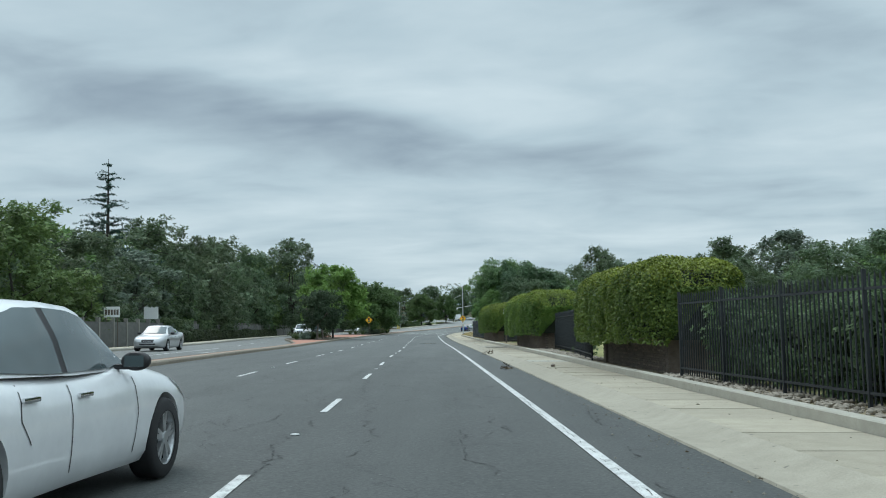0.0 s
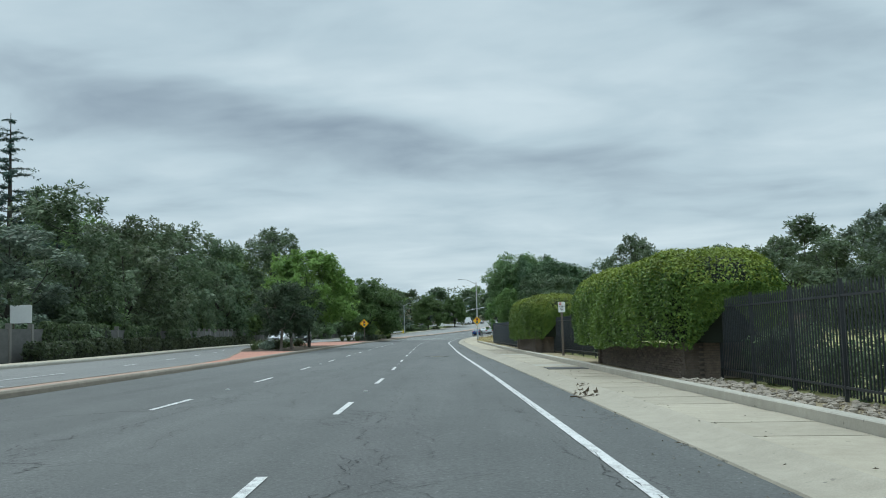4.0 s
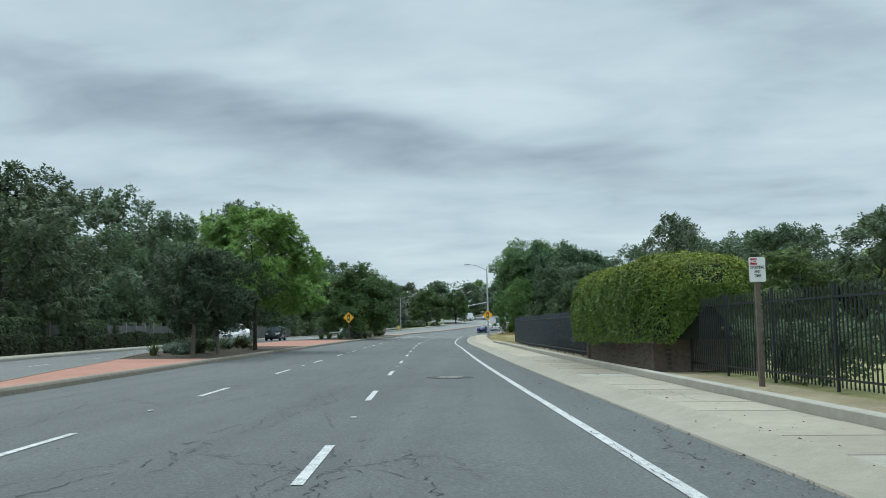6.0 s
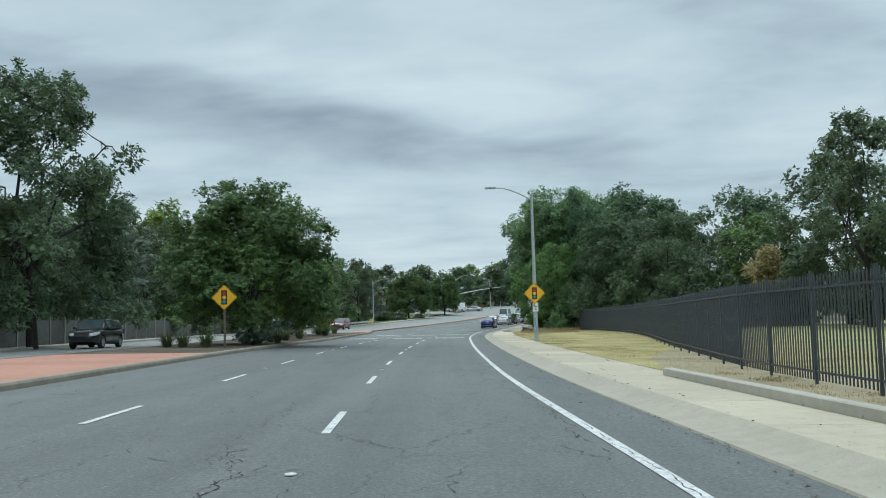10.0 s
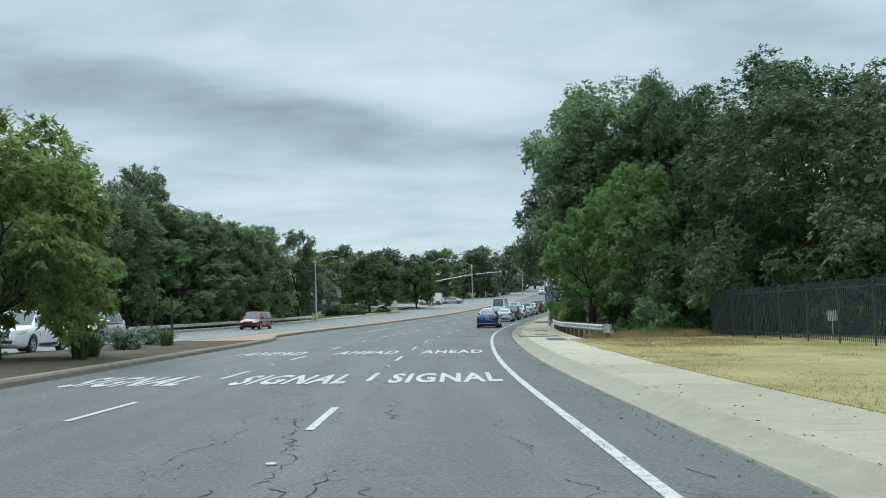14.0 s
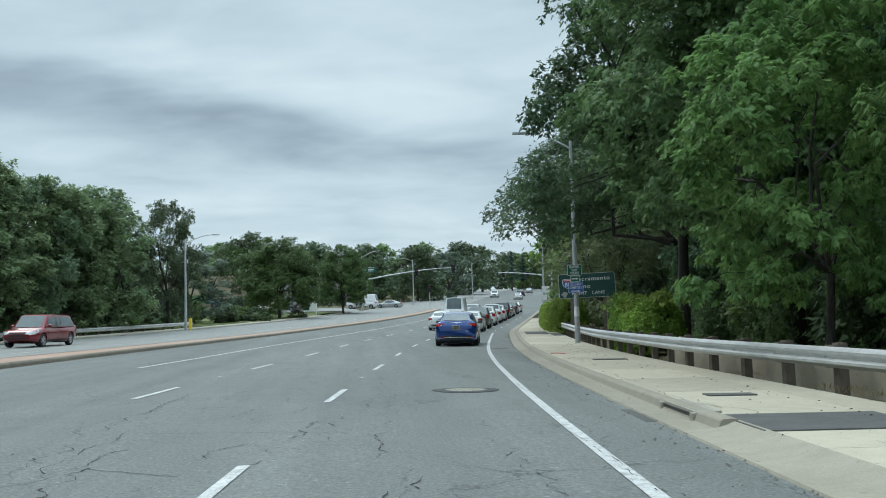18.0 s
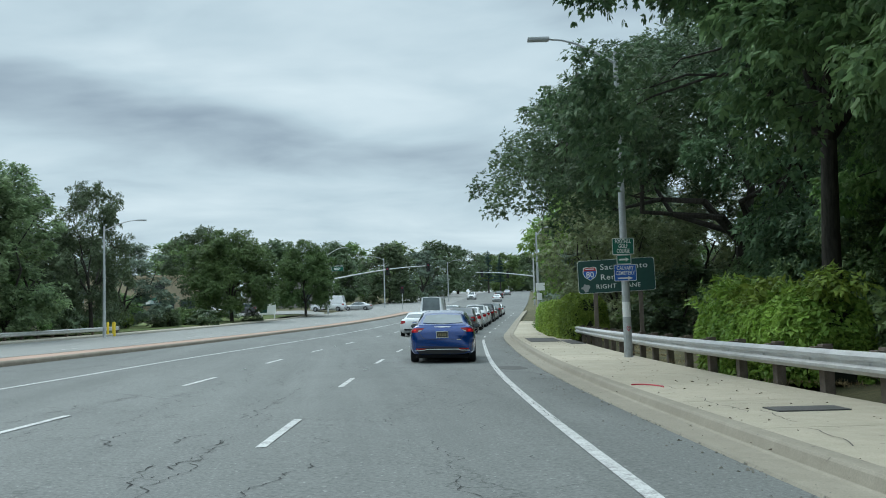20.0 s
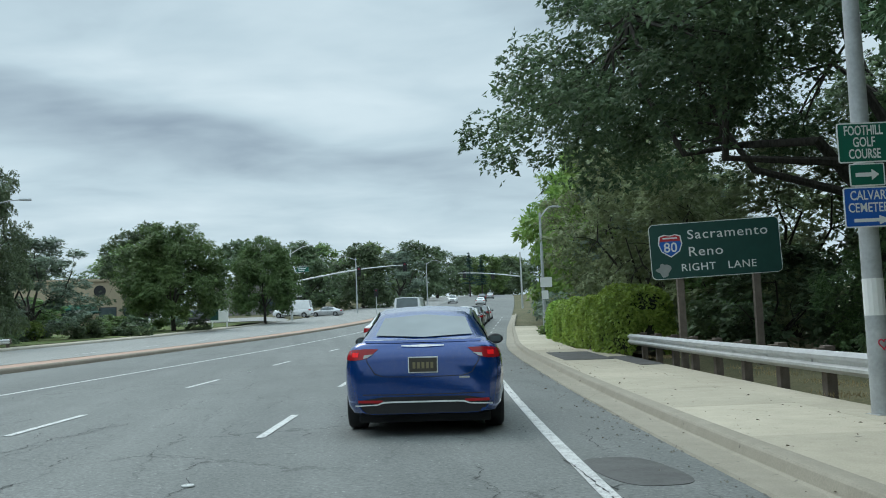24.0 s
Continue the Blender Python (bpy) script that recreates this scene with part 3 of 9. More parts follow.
def extrude_along(name, section, f, y0, y1, mat, step=2.0, dz=0.0, parent=None, label="", kind="structure", category="", ends=True):
    """A section of (across, up) points drawn along a line of the plan."""
    rows = []
    for y in np.linspace(y0, y1, max(2, int((y1 - y0) / step) + 1)):
        x = f(y)
        d = (f(y + 0.5) - f(y - 0.5))
        n = math.hypot(1, d)
        z = zb(x, y) + dz
        rows.append([(x + a / n, y - a * d / n, z + u) for a, u in section])
    v, fc = strip(rows, closed=True)
    if ends:
        k = len(section)
        fc.append(tuple(range(k))[::-1])
        fc.append(tuple(range(len(v) - k, len(v))))
    me = raw(name, v, fc)
    bm = bmesh.new()
    bm.from_mesh(me)
    bmesh.ops.recalc_face_normals(bm, faces=bm.faces[:])
    bm.to_mesh(me)
    bm.free()
    ob = part(name, me, mat, parent, label, kind=kind)
    if category:
        ob["category"] = category
    return ob


# ---- ground ----
def ground_z(x, y):
    lat = x - path_x(y)
    z = zb(x, y)
    if lat > 6:
        z += 0.05
    elif lat < -30:
        z += 0.05
    else:
        z -= 0.12
    if lat > 5.2 and 190 < y < 262:
        z -= 0.5 * min(1, max(0, (lat - 8.6) / 2.5))
    return z


def build_ground():
    lats = [-900, -500, -260, -140, -90, -62, -46, -38, -33, -30.5, -26, -20, -14, -8, -2, 3, 5.3, 5.6, 6.0, 7, 8, 10, 13, 18, 26, 40, 60, 90, 140, 260, 500, 900]
    ys = list(np.arange(-120, 40, 20)) + list(np.arange(40, 420, 6)) + [430, 450, 480, 520, 580, 660, 760, 900, 1300, 2000]
    rows = []
    for y in ys:
        r = []
        for l in lats:
            x = path_x(min(y, 900)) + l
            k = max(0, abs(l) - 60) / 200
            r.append((x, y, ground_z(x, y) - 0.5 * min(k, 1)))
        rows.append(r)
    v, f = strip(rows)
    ob = part("ground", raw("ground", v, f), M["woodland_floor"], None, "bare dry earth and leaf litter under the trees", kind="structure")
    ob["category"] = "ground"


build_ground()
Y0, Y1 = -40, 620
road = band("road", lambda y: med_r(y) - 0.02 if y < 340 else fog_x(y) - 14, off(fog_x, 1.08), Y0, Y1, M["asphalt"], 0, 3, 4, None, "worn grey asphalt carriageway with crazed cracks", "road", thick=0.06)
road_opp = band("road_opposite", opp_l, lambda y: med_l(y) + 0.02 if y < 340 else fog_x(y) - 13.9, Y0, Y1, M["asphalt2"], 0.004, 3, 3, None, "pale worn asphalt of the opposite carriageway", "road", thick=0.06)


# gutter pan and rolled kerb, then slabs of the footway
extrude_along("gutter", [(1.0, -0.1), (1.06, 0.006), (1.26, 0.004), (1.38, 0.018), (1.50, 0.05), (1.60, 0.086), (1.66, 0.103), (1.66, -0.1)], fog_x, Y0, 205.6, M["gutter"], 2, 0, None, "concrete gutter pan with a rolled kerb", category="gutter")
extrude_along("gutter_north", [(1.0, -0.1), (1.06, 0.006), (1.40, -0.006), (1.435, 0.008), (1.468, 0.092), (1.486, 0.110), (1.51, 0.116), (1.63, 0.116), (1.66, 0.108), (1.66, -0.1)], fog_x, 205.6, 345, M["gutter"], 2, 0, None, "concrete gutter pan with an upright kerb", category="gutter")


def pavement():
    slabs = thing("pavement", "pale concrete footway in worn slabs with leaf litter", "pavement", kind="structure")
    y = -20.0
    i = 0
    while y < 300:
        ln = 1.52 if y < 90 else 3.04
        j = 0.008 if y < 90 else 0.002
        ya, yb = y + j, y + ln - j
        pts = []
        for k in range(3):
            yy = ya + (yb - ya) * k / 2
            x = fog_x(yy)
            for o in (1.665, 3.03 if y < 126 else 3.45):
                pts.append((x + o, yy, zb(x + o, yy) + 0.108 + (0.004 if y < 88 else 0.0012) * ((i * 7) % 3 - 1)))
        v = pts + [(a, b, c - 0.12) for a, b, c in pts]
        f = [(0, 1, 3, 2), (2, 3, 5, 4), (0, 6, 7, 1), (4, 5, 11, 10), (0, 2, 8, 6), (2, 4, 10, 8), (1, 7, 9, 3), (3, 9, 11, 5)]
        part("slab", raw("slab", v, f), M["newslab"] if int(y) in (18, 57, 72, 23, 12, 31, 41) else M["old_concrete" if y < 88 else "mid_concrete" if y < 182 else "concrete"], slabs)
        y += ln
        i += 1
    return slabs


pavement()
# low concrete edging behind the footway
extrude_along("edging", [(3.04, -0.1), (3.04, 0.195), (3.06, 0.21), (3.23, 0.21), (3.25, 0.195), (3.27, -0.1)], fog_x, Y0, 127.5, M["kerb"], 2, 0, None, "low concrete edging kerb behind the footway", category="kerb")
# kerbs of the median
KR = [(0.0, -0.1), (0.0, 0.10), (-0.03, 0.15), (-0.05, 0.16), (-0.17, 0.165), (-0.17, -0.1)]
KL = [(-a, b) for a, b in KR]
extrude_along("median_kerb_east", KR, med_r, Y0, 345, M["median_kerb"], 1.5, 0, None, "worn concrete kerb of the median", category="kerb")
extrude_along("median_kerb_west", KL, med_l, Y0, 345, M["median_kerb"], 1.5, 0, None, "worn concrete kerb along the far side of the median", category="kerb")
extrude_along("far_kerb", KR, opp_l, Y0, 345, M["kerb"], 2, 0, None, "concrete kerb of the opposite carriageway", category="kerb")
band("far_pavement", off(opp_l, -1.9), off(opp_l, -0.17), Y0, 330, M["concrete"], 0.15, 3, 1, None, "narrow concrete footway beside the hedges", "pavement", thick=0.1)
park_line = curve([(84, 2.1), (88, 1.95), (98, 1.55), (107, 1.15), (112, 1.1), (120, 1.2), (128, 1.5), (134, 2.3), (142, 3.4), (152, 4.9), (162, 6.4), (171, 7.4), (180, 7.95), (190, 8.1), (203, 7.7)])
# what fills the median: stamped red paving and planted beds
fill = [(Y0, 64, "redworn"), (64, 87, "redbrick"), (87, 113.5, "soil"), (113.5, 144, "redbrick"), (144, 203, "soil"), (203, 345, "redworn")]
for a, b, k in fill:
    band("median_paving" if k != "soil" else "planting_bed", off(med_l, 0.175), off(med_r, -0.175), a, b, M[k], 0.155 if k != "soil" else 0.145, 1.5, 3, None,
         {"redbrick": "terracotta-red stamped paving on the median", "redworn": "faded salmon paving on the narrow median"}.get(k) or "dark mulched planting bed on the median", "median", thick=0.1)
# the footway widens to the rail
band("pavement_margin", off(fog_x, 3.455), off(fog_x, 4.15), 200.02, 259, M["concrete"], 0.106, 3, 1, None, "plain concrete margin between footway and guard rail", "pavement", thick=0.1)
# verge and lawn
band("verge", off(fog_x, 3.46), off(fog_x, 12.5), 127.5, 200, M["drygrass"], 0.115, 2, 4, None, "dry yellowing grass verge beside the footway", "grass", thick=0.1)
band("park_lawn", off(fog_x, 4.6), off(fog_x, 60), -30, 127.5, M["lawn"], 0.14, 4, 5, None, "mown park lawn behind the fence", "grass")
band("park_lawn_north", off(fog_x, 12.45), off(fog_x, 60), 127.5, 215, M["lawn"], 0.12, 4, 5, None, "sunburnt park lawn behind the fence", "grass")
band("bare_strip", off(fog_x, 3.27), off(fog_x, 6.4), 86, 127.5, M["earth"], 0.165, 2, 2, None, "sandy bare strip along the park fence", "ground")
band("gravel_strip", off(fog_x, 3.27), off(fog_x, 4.62), -30, 127.5, M["earth"], 0.16, 2, 1, None, "bare earth strip with stones under the fence", "ground")


band("sandy_strip", lambda y: park_line(y) - 1.5 + max(0, y - 136) * 0.18, lambda y: park_line(y) + 0.5, 127.52, 143, M["earth"], 0.122, 1.5, 2, None, "sandy trodden earth along the foot of the park fence", "ground")


# ---- road markings ----
def mark(f, y0, y1, w, parent, name, dz=0.008, mat="white"):
    rows = []
    for y in np.linspace(y0, y1, max(2, int((y1 - y0) / 2) + 1)):
        x = f(y)
        rows.append([(x - w / 2, y, zb(x - w / 2, y) + dz), (x + w / 2, y, zb(x + w / 2, y) + dz)])
    v, fc = strip(rows)
    return part(name, raw(name, v, fc), M[mat], parent)


lane1 = curve([(-120, 0.70), (0, -1.60), (17, -2.23), (26, -2.58), (42, -3.25), (51, -3.50), (77, -4.57), (87, -4.96), (118, -6.19), (126, -6.45), (156, -6.80), (164, -6.71), (172, -6.56), (187, -5.98), (204, -5.05), (213, -4.30), (222, -3.40), (231, -2.44), (240, -1.26), (250, 0.25), (275, 4.75), (300, 9.90), (340, 18.80)])
lane2 = curve([(-120, -2.60), (0, -5.05), (18, -5.65), (27, -6.00), (43, -6.62), (52, -6.87), (78, -7.93), (88, -8.33), (119, -9.49), (127, -9.75), (157, -10.21), (165, -10.06), (172, -9.78), (188, -9.13), (205, -8.16), (214, -7.47), (231, -5.61), (240, -4.59), (250, -3.11), (275, 1.40), (300, 6.50), (340, 15.40)])
turn = curve([(214, -10.8), (231, -9.1), (240, -8.1), (250, -6.6), (275, -2.0), (300, 3.0), (340, 12)])
mark(off(fog_x, -0.03), Y0, 258, 0.13, road, "edge_line")
for k in range(9):
    mark(off(fog_x, -0.03), 262 + k * 9, 264.5 + k * 9, 0.105, road, "lane_dash")
DASH = 2.6
DASH_ENDS = [-26.5, -17.9, -9.2, -0.6, 8.1, 16.7, 25.8, 34.3, 43.3, 52.2, 60.7, 69.7, 78.7, 87.5, 96.0, 104.5, 113.0, 121.4, 130.0, 138.4, 147.0, 155.5, 163.6, 171.1, 178.9, 187.0, 195.2, 204.0, 212.7, 221.7, 230.0, 238.9, 247.1, 256.2, 267, 276, 285, 294, 303, 312, 321, 330]
STUD = mesh_of("lane_stud", prism([(0.055 * math.cos(a), 0.055 * math.sin(a)) for a in np.linspace(0, 2 * math.pi, 11)[:-1]], 0, 0.018, bev=0.006))
STUD.materials.append(M["white"])
for ln, shift in ((lane1, 0.0), (lane2, 1.3)):
    for k, ye in enumerate(DASH_ENDS[:-1]):
        ye += shift
        mark(ln, ye - DASH, ye, 0.105, road, "lane_dash")
        if k % 2 == 0:
            ys = (DASH_ENDS[k] + DASH_ENDS[k + 1]) / 2 + shift - DASH / 2
            part("lane_stud", STUD, None, road, m=pose(ln(ys), ys, zb(ln(ys), ys) + 0.002))
mark(turn, 222, 338, 0.12, road, "turn_lane_line")
opp1 = curve([(-120, -11.2), (36, -14.25), (50, -15.0), (58, -15.3), (76, -17.2), (106, -22.2), (112, -23.8), (150, -23.6), (199, -22.5), (225, -20.2), (258, -15.2), (345, 3.4)])
for k in range(0, 28):
    mark(opp1, 66 + k * 9, 68.3 + k * 9, 0.11, road_opp, "lane_dash", 0.012)
mark(opp1, -30, 58.5, 0.12, road_opp, "edge_line", 0.012)
# the arrow of the turning lane: a shaft with a bent head
v, fcs = [], []
for x0, y0, x1, y1 in ((-13.42, 47.6, -13.27, 50.2), (-14.0, 47.9, -13.42, 48.15), (-13.27, 49.1, -12.5, 49.35), (-12.75, 48.7, -12.5, 49.1)):
    n = len(v)
    v += [(x, y, zb(x, y) + 0.013) for x, y in ((x0, y0), (x1, y0), (x1, y1), (x0, y1))]
    fcs.append((n, n + 1, n + 2, n + 3))
part("turn_arrow", raw("turn_arrow", v, fcs), M["white"], road_opp)


# the side street at the signals
v, fcs = strip([[(x, y, zb(x, y) + 0.006 + (0.25 if x < -4 else 0)) for x in (-70, -40, -20, -8, -4)] for y in (346, 352, 358, 364)])
part("side_street", raw("side_street", v, fcs), M["asphalt2"], None, "pale asphalt side street at the signals", kind="structure")["category"] = "road"
band("grass_strip", off(opp_l, -16), off(opp_l, -1.9), 286, 345, M["green_lawn"], 0.19, 3, 3, None, "mown grass strip beside the corner car park", "grass")


def text_mesh(word, size, extrude=0.0, spacing=1.0, bold=0.0):
    cu = bpy.data.curves.new("word", "FONT")
    cu.body, cu.size, cu.extrude, cu.space_character = word, size, extrude, spacing
    cu.align_x, cu.align_y, cu.offset, cu.resolution_u = "CENTER", "CENTER", bold, 3
    ob = bpy.data.objects.new("word", cu)
    scene.collection.objects.link(ob)
    me = bpy.data.meshes.new_from_object(ob.evaluated_get(bpy.context.evaluated_depsgraph_get()))
    bpy.data.objects.remove(ob)
    bpy.data.curves.remove(cu)
    return me


def road_word(word, xc, y0, y1, w):
    """Tall letters on the lane."""
    me = text_mesh(word, 1.0, 0, 1.14, 0.03)
    co = np.array([v.co[:] for v in me.vertices])
    lo, hi = co.min(0), co.max(0)
    d = (path_x((y0 + y1) / 2 + 1) - path_x((y0 + y1) / 2 - 1)) / 2
    for v in me.vertices:
        y = y0 + (v.co.y - lo[1]) / (hi[1] - lo[1]) * (y1 - y0)
        x = xc + ((v.co.x - lo[0]) / (hi[0] - lo[0]) - 0.5) * w + d * (y - y0)
        v.co = (x, y, zb(x, y) + 0.010)
    return part("road_word", me, M["white"], road, "white painted word on the asphalt")


for xs, xa in ((-4.92, -4.38), (-7.98, -7.3), (-11.22, -10.5)):
    road_word("SIGNAL", xs, 175.7, 178.5, 2.25)
    road_word("AHEAD", xa, 188.9, 191.7, 2.1)

# ---- plants ----
def leaf_mesh(name, v):
    """One mesh of loose leaves from an array (count, corners, 3)."""
    n, c = v.shape[:2]
    me = bpy.data.meshes.new(name)
    me.vertices.add(n * c)
    me.vertices.foreach_set("co", v.reshape(-1).astype(np.float32))
    me.loops.add(n * c)
    me.loops.foreach_set("vertex_index", np.arange(n * c, dtype=np.int32))
    me.polygons.add(n)
    me.polygons.foreach_set("loop_start", np.arange(0, n * c, c, dtype=np.int32))
    me.update(calc_edges=True)
    return me


def unit(a):
    return a / (np.linalg.norm(a, axis=1)[:, None] + 1e-9)


def leaf_cloud(name, centres, radii, count, size, seed, shell=0.55, squash=0.75, droop=0.0, long=1.5, corners=3, heart=None, fan=5):
    """Leaves in small fans at the twig ends, in and on clumps; each fan faces its own way, mostly up and out of the crown."""
    rng = np.random.default_rng(seed)
    centres, radii = np.asarray(centres, float), np.asarray(radii, float)
    n = max(1, count // fan)
    w = radii ** 2
    which = rng.choice(len(centres), n, p=w / w.sum())
    d = unit(rng.normal(size=(n, 3)) + np.array([0, 0, 0.25]))
    r = (shell + (1 - shell) * rng.random(n)) + 0.12 * rng.normal(size=n)
    p = centres[which] + d * (r * radii[which])[:, None] * np.array([1, 1, squash])
    out = unit(p - np.asarray(heart, float)) if heart is not None else d
    nrm = unit(d * 0.4 + out * 0.35 + rng.normal(size=(n, 3)) * 0.33 + np.array([0, 0, 0.6]))
    a = out * 0.5 + d * 0.5 + rng.normal(size=(n, 3)) * 0.45 - np.array([0, 0, droop])
    a = unit(a - 0.7 * nrm * (a * nrm).sum(1)[:, None])
    side = unit(np.cross(nrm, a))
    rows = []
    for k in range(fan):
        th = ((k / max(1, fan - 1) - 0.5) * 2.3 + rng.normal(size=n) * 0.22)[:, None]
        ax = unit(a * np.cos(th) + side * np.sin(th) + rng.normal(size=(n, 3)) * 0.14 - np.array([0, 0, 0.25 + 0.4 * droop]))
        nk = unit(nrm + rng.normal(size=(n, 3)) * 0.28)
        nk = unit(nk - ax * (nk * ax).sum(1)[:, None])
        s = size * (0.65 + 0.7 * rng.random(n))[:, None]
        q = p + a * (size * 1.1 * rng.random(n))[:, None] + rng.normal(size=(n, 3)) * size * 0.3
        tip, sd = ax * s * long, np.cross(nk, ax) * s * 0.4
        if corners == 3:
            rows.append(np.stack([q + tip * 0.3 + sd, q + tip, q + tip * 0.08 - sd], 1))
        else:
            rows.append(np.stack([q, q + tip * 0.45 + sd + nk * s * 0.1, q + tip, q + tip * 0.4 - sd + nk * s * 0.1], 1))
    return leaf_mesh(name, np.concatenate(rows))


def limb(bm, a, b, r0, r1, rng, seg=5, bend=0.12):
    a, b = Vector(a), Vector(b)
    n = 5
    ln = (b - a).length
    pts, rad = [], []
    for i in range(n):
        s = i / (n - 1)
        wob = Vector(rng.normal(size=3)) * ln * bend * 0.45 * math.sin(math.pi * s)
        pts.append(a.lerp(b, s) + wob)
        rad.append(r0 + (r1 - r0) * s)
    tube(pts, rad, seg, bm)
    return pts


def tree_meshes(seed, h, spread, trunk_h, leaves, size, lobes=34, trunk_r=None, fat=0.30, low=0.0, droop=0.0, lean=0.0, mid=0.42, flat=2.2, shell=0.3, rag=0.22, corners=3, mains=5, subs=9, long=1.5, fan=5):
    """Trunk, main limbs and branches; a crown of lobes, each carrying many small sprays of leaves."""
    rng = np.random.default_rng(seed)
    trunk_r = trunk_r or 0.014 * h + 0.04
    bm = bmesh.new()
    fork = Vector((lean * 0.2 + rng.normal() * 0.15, rng.normal() * 0.15, trunk_h))
    tube([(0, 0, -0.3), (0, 0, 0.05), (fork.x * 0.5, fork.y * 0.5, trunk_h * 0.55), fork], [trunk_r * 1.6, trunk_r * 1.25, trunk_r, trunk_r * 0.85], 9, bm)
    crown_mid = trunk_h + (h - trunk_h) * 0.45
    z0 = trunk_h * 0.55
    spine = []
    for i in range(mains):
        an = i * 2 * math.pi / mains + rng.normal() * 0.3
        ln = spread * (0.5 + 0.2 * rng.random())
        top = Vector((math.cos(an) * ln + lean * 0.6, math.sin(an) * ln, crown_mid + (h - crown_mid) * rng.uniform(-0.1, 0.45)))
        pts = limb(bm, fork, top, trunk_r * 0.55, trunk_r * 0.14, rng, 7, 0.22)
        spine += [(p, trunk_r * 0.3) for p in pts[1:]]
    lead = limb(bm, fork, Vector((lean * 0.7, 0, h * 0.9)), trunk_r * 0.6, trunk_r * 0.06, rng, 7, 0.12)
    spine += [(p, trunk_r * 0.3) for p in lead[1:]]
    cs, rs = [], []
    for i in range(lobes):
        ang = i * 2.399963 + rng.normal() * 0.4
        up = low + (1 - low) * (i + 0.5) / lobes
        R = spread * fat * (0.65 + 0.6 * rng.random())
        z = z0 + (h - R * 0.6 - z0) * up + rng.normal() * 0.02 * h
        prof = math.sqrt(max(0.02, 1 - (abs(up - mid) / (1.04 - mid if up > mid else mid + 0.25)) ** flat))
        rad = max(0.0, spread * prof * (0.35 + 0.65 * rng.random() ** 0.4) * min(1.22, max(0.65, 1 + rag * rng.normal())) - R * 0.55)
        c = Vector((math.cos(ang) * rad + lean * up, math.sin(ang) * rad, z))
        p, pr = min(spine, key=lambda q: (q[0] - c).length)
        limb(bm, p, c, pr * 0.6, pr * 0.12, rng, 4)
        cs.append(c), rs.append(R * 0.8)
        o = Vector((c.x - lean * up, c.y, (c.z - crown_mid) * 0.8))
        o = o.normalized() if o.length > 0.01 else Vector((0, 0, 1))
        for k in range(subs):
            d = (Vector(rng.normal(size=3)).normalized() + o * 0.65 + Vector((0, 0, 0.15 - droop * 0.5))).normalized()
            cs.append(c + Vector((d.x, d.y, d.z * 0.8)) * R * rng.uniform(0.7, 1.12))
            rs.append(R * rng.uniform(0.22, 0.42))
    me_t = mesh_of("trunk", bm)
    me_c = leaf_cloud("crown", cs, rs, leaves, size, seed + 7, shell, 0.85, droop, long, corners, (lean * 0.5, 0, crown_mid - 0.1 * h), fan)
    return me_t, me_c


def proto_tree(seed, leaf, bark="bark", **k):
    t, c = tree_meshes(seed, **k)
    t.materials.append(M[bark])
    smooth(t)
    c.materials.append(M[leaf])
    return t, c, k["h"], k["spread"]


